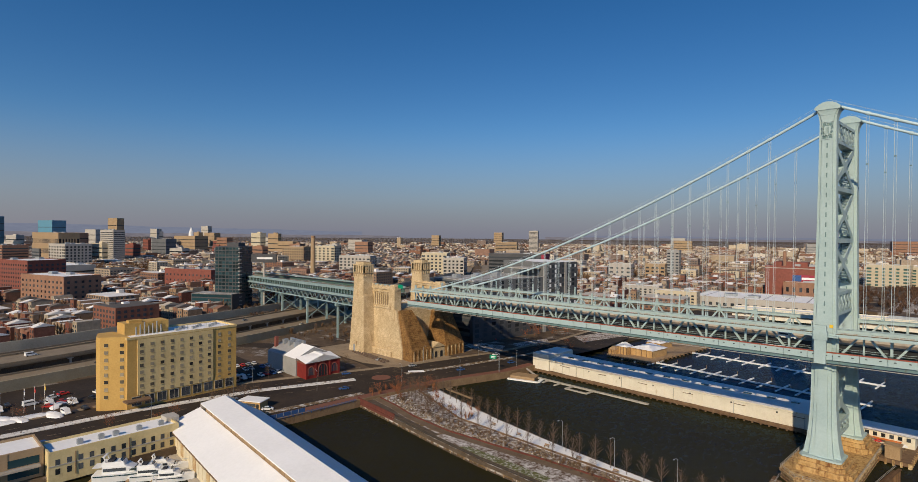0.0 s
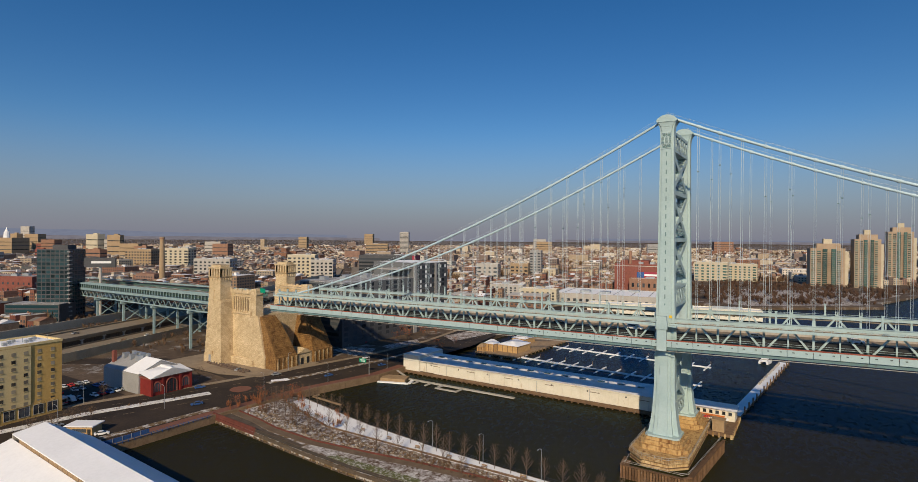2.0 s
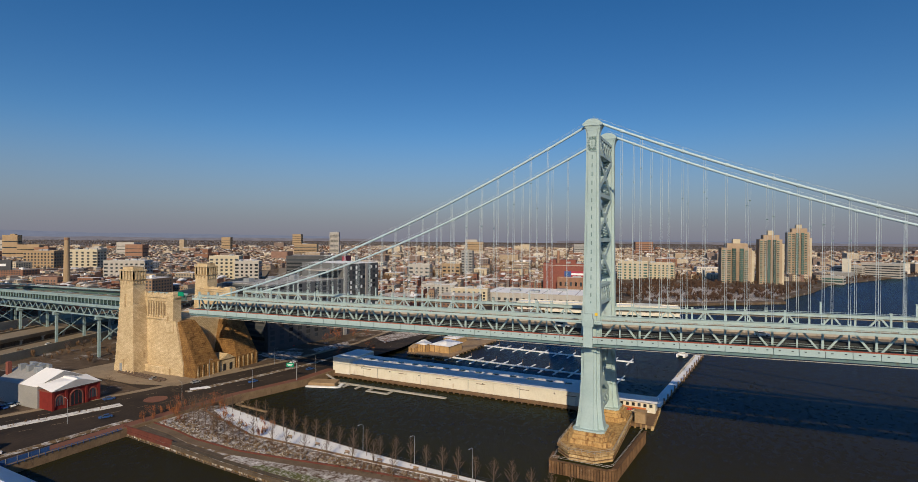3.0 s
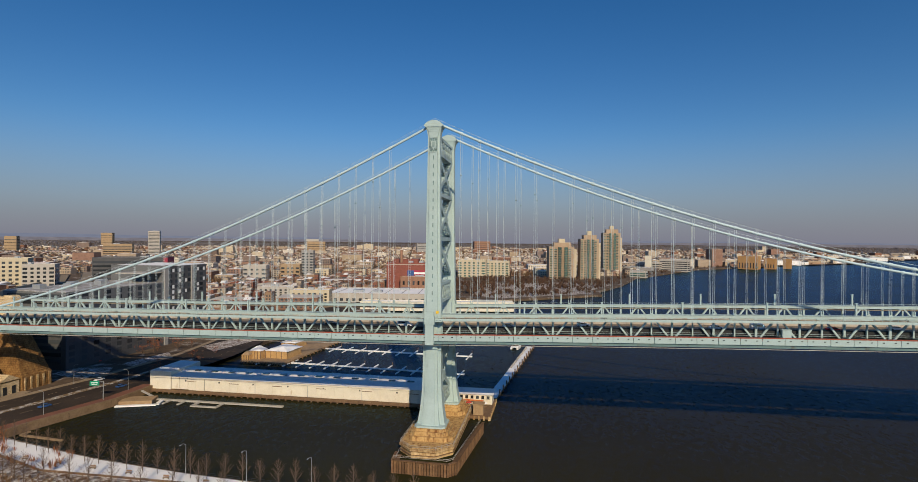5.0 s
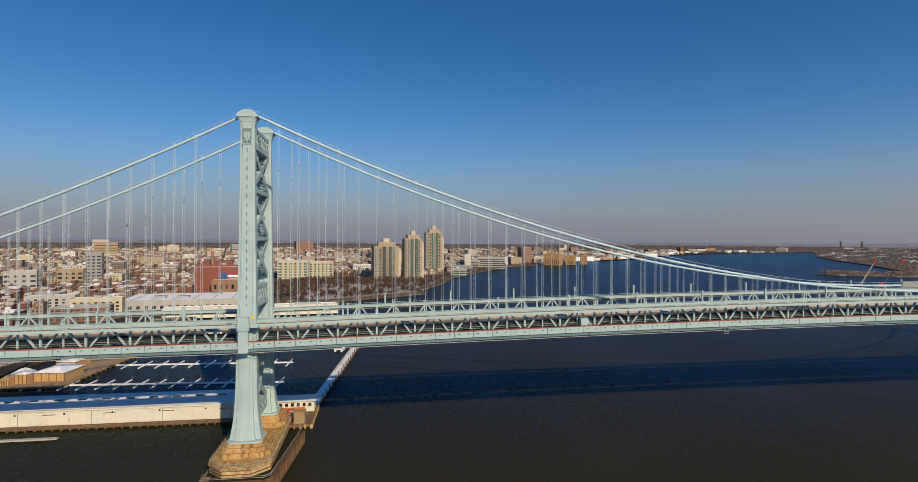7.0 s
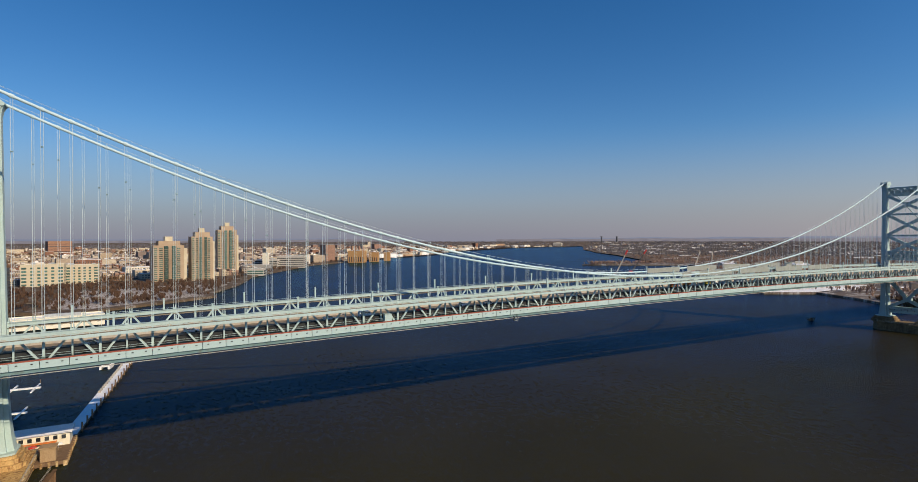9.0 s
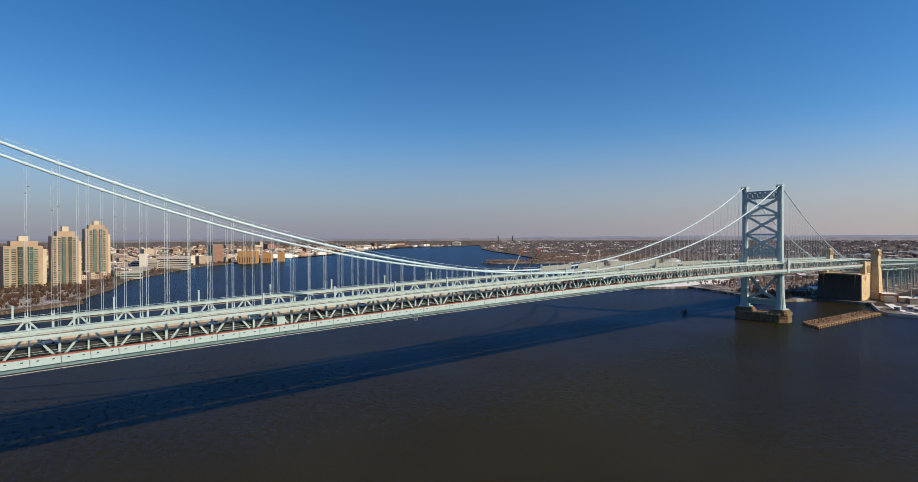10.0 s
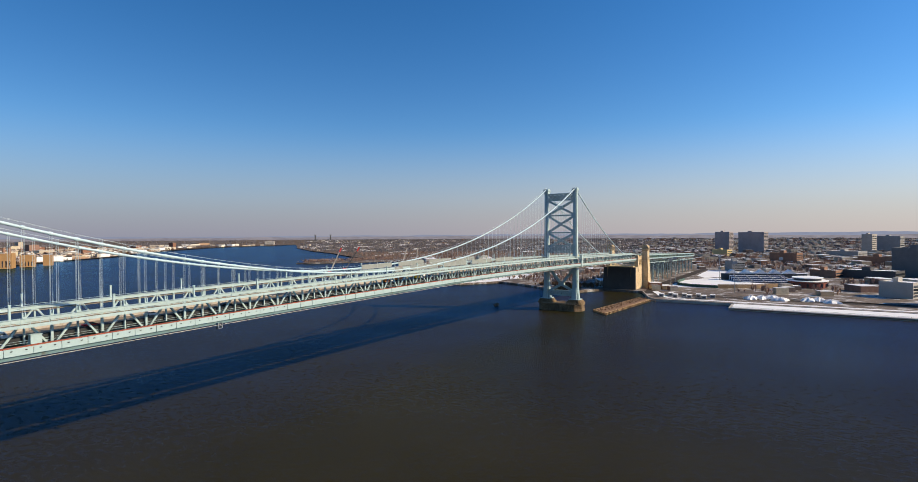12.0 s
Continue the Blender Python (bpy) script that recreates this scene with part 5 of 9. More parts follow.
# ---- hotel ----
def hotel():
    w, d, h = 18.0, 45.0, 27.5
    b = thing("hotel", "eight-storey cream and ochre stucco hotel with a flat snowy roof", "hotel", -213.2, -132.0, 2.5, 7.0)
    part("wall", Geo().box(0, 0, 6.0, w, d, h - 6.0), OCHRE, b)
    part("cream_bay", Geo().box(w / 2, -3.6, 5.2, 0.7, 30.5, h - 5.4), CREAM, b, "pale cream facade panel")
    part("base_storey", Geo().box(0, 0, -1, w + 0.2, d + 0.2, 7.0), OCHRE, b, "ochre lower storeys")
    part("end_tower", Geo().prism([(w / 2 - 0.4, -d / 2 + 1), (w / 2 - 7, -d / 2 - 7.2), (w / 2 - 8.6, -d / 2 - 8.0), (w / 2 - 10.6, -d / 2 - 7.4), (-w / 2, -d / 2 - 4.5), (-w / 2, -d / 2 + 1)], -1, h + 1.2), OCHRE, b, "ochre end bay with a rounded corner")
    g = Geo()
    for sx, sy, ax, ay in ((0, -1, w, 0.4), (0, 1, w, 0.4), (-1, 0, 0.4, d), (1, 0, 0.4, d)):
        g.box(sx * (w / 2 - 0.1), sy * (d / 2 - 0.1), h, ax + 0.3, ay + 0.3, 0.9)
    part("parapet", g, CREAM, b)
    part("roof", Geo().box(0, 0, h, w - 1, d - 1, 0.25), SNOW, b)
    part("penthouse", Geo().box(-3.5, -12, h + 0.2, 8, 17, 5.0).box(-2, -16, h + 5.2, 3, 5, 1.0), OCHRE, b, "ochre rooftop plant house")
    for i in range(7):
        part("flue", Geo().tube([(1.2, -16.5 + i * 1.6, h + 0.2), (1.2, -16.5 + i * 1.6, h + 3.6 + (i % 3) * 0.8)], 0.28, 8), METAL, b)
    for i in range(9):
        part("roof_unit", Geo().box(2.5 - (i % 3) * 2.2, -1 + i * 2.4, h + 0.2, 1.3, 1.2, 1.1), METAL, b)
    for i in range(5):
        part("antenna", Geo().box(6, 2 + i * 4.2, h + 0.9, 0.12, 0.12, 2.2), METAL, b)
    MESHES["hotel_window"] = Geo().box(0, .02, 0, 1.35, .16, 1.3).mesh("window", CURTAINED)
    MESHES["hotel_sill"] = Geo().box(0, -.06, -.12, 1.6, .3, .12).mesh("sill", CREAM)
    for r in range(8):
        for c, yy in enumerate([-17.4 + 3.9 * q for q in range(8)] + [14.6, 19.2]):
            win = part("window", MESHES["hotel_window"], None, b, at=pose(w / 2 + (.36 if c < 8 else .02), yy, 5.3 + r * 2.72, 0, 0, 90))
            part("sill", MESHES["hotel_sill"], None, win)
    panes(b, "E", w + 0.2, d, 0.0, 5.5, 1, 9, 3.4, 3.4, GLASS, FRAME, lo=1.2, margin=1.0)
    g = Geo().box(w / 2 - 5.2, -d / 2 - 5.0, 3.0, 0.3, 0.3, 0.1)
    m = pose(w / 2 - 3.7, -d / 2 - 3.2, 0, 0, 0, 51)
    key = "hotel_window"
    for r in range(8):
        for u in (-3.0, 2.6):
            win = part("window", MESHES[key], None, b, at=m @ pose(u, -0.05, 4.6 + r * 2.9))
            part("sill", MESHES["hotel_sill"], None, win)
    part("entrance_canopy", Geo().box(w / 2 + 2.0, -d / 2 + 3, 3.4, 5.0, 9.0, 0.6), TIMBER, b, "dark entrance canopy")


hotel()


# ---- red fire station and hall ----
def red_hall():
    b = thing("brick_hall", "dark red brick hall with arched openings and a snowy roof", "hall", -197.0, -70.2, 2.5, 2.0)
    part("front", Geo().box(-4, 0, -1, 8, 18.6, 8.6), BRICK_DEEP, b)
    g = Geo()
    g.add([(0.15, -4.5, 7.5), (0.15, 4.5, 7.5), (0.15, 0, 10.4), (-8, -4.5, 7.5), (-8, 4.5, 7.5), (-8, 0, 10.4)], [(0, 1, 2), (5, 4, 3), (0, 2, 5, 3), (1, 4, 5, 2), (0, 3, 4, 1)])
    part("gable", g, BRICK_DEEP, b)
    part("cornice", Geo().box(-3.8, 0, 7.2, 8.6, 19.2, 0.5), BRICK_RED, b)
    part("roof", Geo().loft([[(0.8, -9.9, 7.7), (0.8, -4.6, 7.9), (0.8, 0, 11.0), (0.8, 4.6, 7.9), (0.8, 9.9, 7.7), (0.8, 0, 10.5)], [(-9.5, -9.9, 9.5), (-9.5, -4.6, 10.2), (-9.5, 0, 11.2), (-9.5, 4.6, 10.2), (-9.5, 9.9, 9.5), (-9.5, 0, 10.6)]]), SNOW, b, "snow-covered roof")
    for y, wdt, hgt in ((-6.5, 2.8, 4.0), (0, 4.4, 6.0), (6.5, 2.8, 4.0)):
        n = 8
        prof = [(-wdt / 2, 0.2), (wdt / 2, 0.2)] + [(wdt / 2 * math.cos(math.pi * i / n), hgt - wdt / 2 + wdt / 2 * math.sin(math.pi * i / n)) for i in range(n + 1)]
        z = 0.2 if y == 0 else 1.4
        ar = part("arch_window" if y else "arch_door", Geo().loft([[(q, y + p, z + r) for p, r in prof] for q in (0.02, 0.12)]), GLASS, b)
        part("surround", Geo().box(0.1, y - wdt / 2 - .25, z, 0.4, 0.5, hgt - wdt / 2).box(0.1, y + wdt / 2 + .25, z, 0.4, 0.5, hgt - wdt / 2).tube([(0.1, y + (wdt / 2 + .25) * math.cos(math.pi * i / n), z + hgt - wdt / 2 + (wdt / 2 + .25) * math.sin(math.pi * i / n)) for i in range(n + 1)], 0.3, 5), BRICK_RED, ar)
        for q in (-0.5, 0.5):
            part("mullion", Geo().box(0.16, y + q * wdt * 0.4, z + .2, 0.1, 0.1, hgt - 0.8), BRICK_DEEP, ar)
    for y in (-9.0, -4, 4, 9.0):
        part("buttress", Geo().box(0.15, y, -1, 0.6, 0.9, 8.4), BRICK_DEEP, b)
    part("hall", Geo().add([(x, y, z) for x in (-8.1, -37) for y, z in ((-10.0, -1), (-10.0, 8.6), (0, 13.2), (10.0, 8.6), (10.0, -1))], [(4, 3, 2, 1, 0), (5, 6, 7, 8, 9), (0, 1, 6, 5), (1, 2, 7, 6), (2, 3, 8, 7), (3, 4, 9, 8), (4, 0, 5, 9)]), GREY, b, "grey metal-clad hall")
    part("hall_roof", Geo().add([(x, y, z) for x in (-8.0, -20) for y, z in ((-10.2, 8.7), (0, 13.4), (10.2, 8.7), (0, 13.1))], [(0, 1, 2, 3), (7, 6, 5, 4), (0, 4, 5, 1), (1, 5, 6, 2), (2, 6, 7, 3), (3, 7, 4, 0)]), SNOW, b)
    for i in range(5):
        part("roof_unit", Geo().box(-21 - i * 2.8, -2.5 + (i % 2) * 3, 11.6, 2.0, 2.6, 2.6), METAL, b)
    part("duct", Geo().box(-28, 2.2, 12.0, 14, 1.2, 2.0), METAL, b)
    part("chimney", Geo().box(-35.5, -6, 8, 1.6, 1.6, 7.5), BRICK_RED, b)


red_hall()


# ---- pier warehouse in front ----
def pier_warehouse():
    b = thing("pier_warehouse", "long pier warehouse with a snow-covered monitor roof and rust-stained cream walls", "warehouse", -157.5, -137.2, 1.5, -3.0)
    L = 150.0
    part("wall", Geo().box(L / 2, 0, -3, L, 26.0, 8.6), YELLOW_WALL, b)
    part("pier_deck", Geo().box(L / 2 - 2, 0, -2.6, L + 6, 31, 1.4), CONCRETE, b)
    def shell(p):
        return Geo().loft([[(x, y, z) for y, z in p] for x in (-0.8, L)])
    part("lower_roof", shell([(-14, 5.6), (-3.2, 9.4), (-3.2, 9.7), (-14, 5.95)][::-1]), SNOW, b, "snow on the lower roof slope")
    part("clerestory", Geo().box(L / 2 + 2.5, 0.6, 8.4, L - 5, 7.2, 3.0), WOODP, b, "weathered brown boarded clerestory wall")
    part("upper_roof", Geo().loft([[(x, y, z) for y, z in ((-3.6, 11.6), (4.6, 13.0), (17.4, 4.8), (17.4, 4.5), (4.6, 12.6), (-3.6, 11.3))] for x in (1.4, L)]), SNOW, b, "snow on the raised roof")
    part("gutter", Geo().box(L / 2, -14.0, 5.3, L, 0.35, 0.35), TIMBER, b)
    part("gutter", Geo().box(L / 2, 17.4, 4.3, L, 0.35, 0.35), TIMBER, b)
    for i in range(44):
        part("wall_panel", Geo().box(2 + i * 3.4, -13.06, 0.0, 2.7, 0.18, 4.4), RUSTED if i % 4 == 0 else YELLOW_WALL, b)
        part("pile", Geo().tube([(2 + i * 3.4, -14.2, -4), (2 + i * 3.4, -14.2, -1.3)], 0.3, 6), TIMBER, b)
        part("batten", Geo().box(5 + i * 3.3, -2.98, 9.4, 0.25, 0.12, 2.0), TIMBER, b)
    part("gable_front", Geo().add([(x, y, z) for x in (-0.3, 0.3) for y, z in ((-13, -1), (-13, 5.4), (-3.2, 9.2), (-3.2, 11.3), (4.6, 12.5), (10.0, 9.1), (13, 7.1), (13, 5.4), (13, -1))], [tuple(range(9)), tuple(range(17, 8, -1))] + [(i, 9 + i, 9 + (i + 1) % 9, (i + 1) % 9) for i in range(9)]), PALE, b)


pier_warehouse()


def low_yellow():
    b = block("quayside_house", "long two-storey cream stucco house with a snowy flat roof", "house", -155.2, -167.5, 11.5, 35.0, 7.0, 4.0, QUAY_YELLOW, SNOW, z0=2.2)
    panes(b, "E", 11.5, 35, 0, 6.2, 2, 12, 1.15, 1.7, GLASS, lo=0.9, margin=0.8)
    part("downpipe", Geo().box(5.85, 3.0, 0, 0.2, 0.2, 6.6), TIMBER, b)
    part("downpipe", Geo().box(5.85, -11.0, 0, 0.2, 0.2, 6.6), TIMBER, b)
    for y in (-9, -3.5, 0.5, 7, 13.5):
        part("roof_unit", Geo().box(1.5, y, 7.0, 1.3, 1.5, 1.3).box(1.5, y, 8.3, 0.9, 0.9, 0.2), METAL, b)
    part("stair_tower", Geo().box(-2, 17.6, -1, 5, 4, 9.4), PALE, b)
    part("string_course", Geo().box(5.8, 0, 3.4, 0.2, 35, 0.25), PALE, b)
    c = block("brick_office", "tan brick office with blue ribbon windows and a snowy roof", "office", -158.5, -201.0, 14.0, 31.0, 8.0, 3.0, TAN, SNOW, z0=2.2)
    bands(c, "E", 14, 31, 0, 7.6, 2, 2.2, GLASS_BLUE, lo=1.2, piers=TAN, ww=4.5)
    part("balcony", Geo().box(8.4, 0, 3.9, 2.8, 29, 0.25), CONCRETE, c)
    part("balcony_rail", Geo().box(9.7, 0, 4.9, 0.08, 29, 0.1).box(9.7, 0, 4.5, 0.08, 29, 0.08), METAL, c)


low_yellow()


# ---- municipal pier shed ----
SHED_WALL = material("pale_cream_siding", (0.62, 0.57, 0.46), (0.74, 0.69, 0.58), (0.44, 0.31, 0.17), scale=0.18, fine=1.8, rough=0.8, stains=0.3)


def pier_shed():
    L, D = 136.0, 16.5
    b = thing("pier_shed", "long cream pier shed with a shallow roof under shaded snow", "shed", -141.0, 24.3, 1.7, 0.2)
    part("wall", Geo().box(L / 2 + 10, D / 2, 0, L - 20, D, 5.9), SHED_WALL, b)
    part("head_house", Geo().box(5, D / 2 + 2, 0, 10.5, D + 5, 8.0), SHED_WALL, b)
    part("roof", Geo().loft([[(x, y, z) for y, z in ((-0.7, 5.9), (D * .7, 7.2), (D + 0.5, 6.7), (D + 0.5, 5.9))] for x in (10.2, L + 0.5)]), SNOW, b, "smooth snow on the roof")
    part("roof", Geo().box(5, D / 2 + 2, 8.0, 10.2, D + 4.6, 0.3), SNOW, b)
    part("eave_band", Geo().box(L / 2 + 10, -0.25, 5.2, L - 20, 0.5, 0.7), WHITE, b)
    for i in range(14):
        part("skylight", Geo().box(18 + i * 8.6, D * .52, 6.85, 3.0, 1.4, 0.35), GLASS_BLUE, b)
    for i in range(30):
        x = 12.5 + i * 4.15
        part("siding_panel", Geo().box(x, -0.06, 0.3, 3.98, 0.14, 4.8), SHED_WALL, b)
        part("fascia_slat", Geo().box(x, -0.56, 5.3, 3.6, 0.1, 0.45), SHED_WALL, b)
        if i % 5 == 2:
            dr = part("cargo_door", Geo().box(x, -0.16, 0.2, 3.6, 0.16, 3.6), SHED_WALL, b)
            part("door_rail", Geo().box(x, -0.26, 3.9, 4.4, 0.2, 0.2), TIMBER, dr)
        if i % 4 == 1:
            part("vent", Geo().box(x + 1.0, -0.2, 3.9, 0.6, 0.16, 0.6), DARK, b)
        if i % 6 == 3:
            part("downpipe", Geo().box(x + 2.0, -0.25, -1.2, 0.16, 0.16, 6.2), METAL, b)
    part("pier_deck", Geo().box(L / 2 + 4, D / 2 + 1, -1.2, L + 10, D + 5, 1.2), TIMBER, b, "rotting timber pier deck")
    for i in range(46):
        part("pile", Geo().box(1 + i * 3.0, -1.2, -4, 0.55, 0.55, 3.9 + 0.3 * math.sin(i * 5)), TIMBER, b)
    part("waling", Geo().box(L / 2, -1.6, -0.9, L, 0.4, 0.6), TIMBER, b)
    # floating pontoons along the wall
    f = thing("pontoon", "bleached timber floating pontoon with short fingers", "pontoon", -132.0, 12.6, 0.3, 0.6)
    part("float_deck", Geo().box(27, 0, 0, 70, 1.6, 0.5), PALE, f)
    for i, x in enumerate((2, 10, 17)):
        part("finger", Geo().box(x, -3, 0, 1.0, 5, 0.45), PALE, f)
    part("finger", Geo().box(24, -3.2, 0, 1.2, 5.0, 0.45).box(35, -3.2, 0, 1.2, 5.0, 0.45).box(29.5, -6, 0, 12, 1.2, 0.45), PALE, f)
    part("gangway", Geo().beam((-8, 4.5, 2.2), (2, 0.4, 0.7), 1.2, 0.25), PALE, f)
    w = thing("timber_landing", "low tan timber landing stage with a snowy float", "landing", -134.0, 8.0, 0.2, 20)
    part("crib", Geo().box(0, 0, -2, 13, 7.5, 3.6), WOODP, w)
    part("float", Geo().box(1, -5.6, 0, 16, 1.8, 0.5).box(9, -2, 0, 1.8, 7, 0.5), SNOW, w)


pier_shed()


def boathouse():
    b = thing("boathouse", "white riverside restaurant with dark windows on a timber deck", "restaurant", 0.0, 0.0, 1.4)
    part("deck", Geo().box(5.5, 27, -1.0, 24, 26, 1.1), TIMBER, b)
    for x in range(12):
        part("deck_support", Geo().box(-5 + x * 2.0, 13.8, -4, 0.6, 0.6, 4.2), STONE_WET, b)
        part("deck_support", Geo().box(17.4, 14 + x * 2.2, -4, 0.6, 0.6, 4.2), STONE_WET, b)
    part("wall", Geo().box(5.5, 34, 0, 22, 8, 4.3), WHITE, b)
    part("roof", Geo().gable(5.5, 34, 4.3, 22, 8, 1.6, 0, 0.7), SNOW, b)
    for i in range(9):
        win = part("window", Geo().box(-3.6 + i * 2.3, 29.97, 2.3, 1.2, 0.14, 1.3), GLASS, b)
        part("frame", Geo().box(-3.6 + i * 2.3, 29.92, 2.2, 1.5, 0.12, 0.12), FRAME, win)
    part("awning", Geo().beam((4, 28.9, 1.9), (13, 28.9, 1.9), 1.6, 0.15), ORANGEP, b, "faded orange awning")
    for i in range(6):
        x, y = -3 + i * 3.4, 22 + (i % 2) * 3
        u = thing("dining_umbrella", "closed white umbrella over a restaurant table on the deck", "umbrella", x, y, 1.5, group="deck umbrellas")
        part("pole", Geo().tube([(0, 0, 0), (0, 0, 2.6)], 0.04, 5), METAL, u)
        part("canopy", Geo().loft([[(1.3 * math.cos(a), 1.3 * math.sin(a), 2.0) for a in [q * math.pi / 4 for q in range(8)]], [(0.05 * math.cos(a), 0.05 * math.sin(a), 2.75) for a in [q * math.pi / 4 for q in range(8)]]]), WHITEP if i % 3 else REDP, u)
        part("table", Geo().box(0, 0, 0.7, 1.6, 0.9, 0.06).box(0, 0, 0, 0.12, 0.12, 0.7), WOODP, u)
    part("hut", Geo().box(12.5, 17, 0, 4.0, 3.6, 4.2).box(12.5, 17, 4.2, 4.6, 4.2, 0.3), WOODP, b)
    # floating breakwater
    w = thing("breakwater_dock", "long floating concrete breakwater with frosted deck and steel piles", "dock", 15.0, 43.0, 0.2, -5.9)
    part("deck", Geo().box(0, 60, -0.8, 4.4, 122, 1.6), SNOW, w)
    part("fender_rail", Geo().box(2.3, 60, 0.0, 0.3, 122, 0.5), TIMBER, w)
    for i in range(15):
        part("pile", Geo().tube([(2.7, 5 + i * 8.2, -4), (2.7, 5 + i * 8.2, 3.2)], 0.3, 8), TIMBER, w)
        part("bollard_box", Geo().box(-1.4, 58 + i * 4, 0.8, 0.9, 1.6, 0.9), CONCRETE, w)
    c = thing("catamaran", "small white catamaran moored beside the breakwater", "boat", 18.5, 160.0, 0.1, 80)
    for s in (-1, 1):
        part("hull", Geo().loft([[(x, s * 2.0 - ww, 0.1), (x, s * 2.0 + ww, 0.1), (x, s * 2.0 + ww, 1.4), (x, s * 2.0 - ww, 1.4)] for x, ww in ((-5, .5), (2, .6), (5.5, .08))]), WHITEP, c)
    part("bridge_deck", Geo().box(-1, 0, 1.3, 7, 5, 0.5), WHITEP, c)
    cb = part("cabin", Geo().box(-0.5, 0, 1.8, 4.2, 3.6, 1.4), WHITEP, c)
    part("window", Geo().box(-0.5, 0, 2.2, 4.3, 3.7, 0.5), GLASS, cb)


boathouse()


# ---- marina ----
def dock_line(xa, ya, xb, yb, fingers, both=True):
    d = thing("marina_dock", "snow-dusted floating marina dock with finger berths", "dock", xa, ya, 0.1, math.degrees(math.atan2(yb - ya, xb - xa)), group="marina docks")
    L = math.hypot(xb - xa, yb - ya)
    part("walkway", Geo().box(L / 2, 0, -0.3, L, 1.4, 0.8), SNOW, d)
    for i in range(fingers):
        x = 6 + (L - 8) * i / max(1, fingers - 1)
        part("finger", Geo().box(x, 5.0, -0.2, 0.6, 7.5, 0.6), SNOW, d)
        if both:
            part("finger", Geo().box(x, -5.0, -0.2, 0.6, 7.5, 0.6), SNOW, d)
        if i % 2:
            part("pile", Geo().tube([(x, 9.3, -3), (x, 9.3, 2.0)], 0.16, 6), TIMBER, d)


dock_line(-128, 92, -4, 84, 15)
dock_line(-128, 134, -6, 128, 14)
dock_line(-130, 183, -40, 170, 10)
dock_line(-129, 88, -129, 190, 2, False)
dock_line(-100, 205, -52, 196, 4)
for i in range(5):
    b = thing("moored_boat", "small white cabin boat moored in the marina", "boat", -108 + i * 19.5, 176 - i * 2.2 + (i % 2) * 14, 0.1, 85 + i * 3, group="marina boats")
    part("hull", Geo().loft([[(x, -ww, 0.9), (x, -ww * .7, 0), (x, ww * .7, 0), (x, ww, 0.9)] for x, ww in ((-4, 1.3), (1, 1.5), (4.5, .1))]), WHITEP, b)
    part("cabin", Geo().box(-0.5, 0, 0.9, 3.4, 2.0, 1.3), WHITEP, b)
    part("cover", Geo().box(-2.8, 0, 0.9, 2.2, 2.2, 0.9), BLUEP, b)


TAN_WOOD = material("tan_boards", (0.42, 0.25, 0.10), (0.58, 0.38, 0.17), (0.30, 0.18, 0.08), scale=0.5, fine=3.0, rough=0.85, bump=0.3, stains=0.2)


def tent_platform():
    p = thing("pier_platform", "timber pier platform with a snowy deck", "pier", -117.0, 121.0, 1.5, -4)
    part("deck", Geo().box(0, 0, -0.8, 28, 74, 0.9), WOODP, p)
    for i in range(16):
        part("pile", Geo().box(14, -35 + i * 4.6, -4, 0.6, 0.6, 4.0), TIMBER, p)
        part("pile", Geo().box(-13 + i * 1.75, -37, -4, 0.6, 0.6, 4.0), TIMBER, p)
    for i, (x, y, w, d, h) in enumerate(((3, -19, 14, 16, 4.2), (-8, -28, 7.5, 7, 4.6), (-12, -32, 4.5, 6, 2.6), (-6, 8, 10, 14, 3.4))):
        t = thing("pavilion", "tan timber pavilion with a snow-covered hipped canopy", "pavilion", -117.0, 121.0, 1.6, -4, group="pier pavilions")
        part("wall", Geo().box(x, y, 0, w, d, h), TAN_WOOD, t)
        part("roof", Geo().loft([[(x + a * w * .54, y + c * d * .54, h) for a, c in ((-1, -1), (1, -1), (1, 1), (-1, 1))], [(x + a * w * .08, y + c * d * .2, h + 2.2) for a, c in ((-1, -1), (1, -1), (1, 1), (-1, 1))]]), SNOW if i in (0, 1, 3) else WOODP, t)
        for q in range(5):
            part("post", Geo().box(x - w * .5 + w * q / 4, y - d * .5 - 0.2, 0, 0.25, 0.25, h), TIMBER, t)


tent_platform()


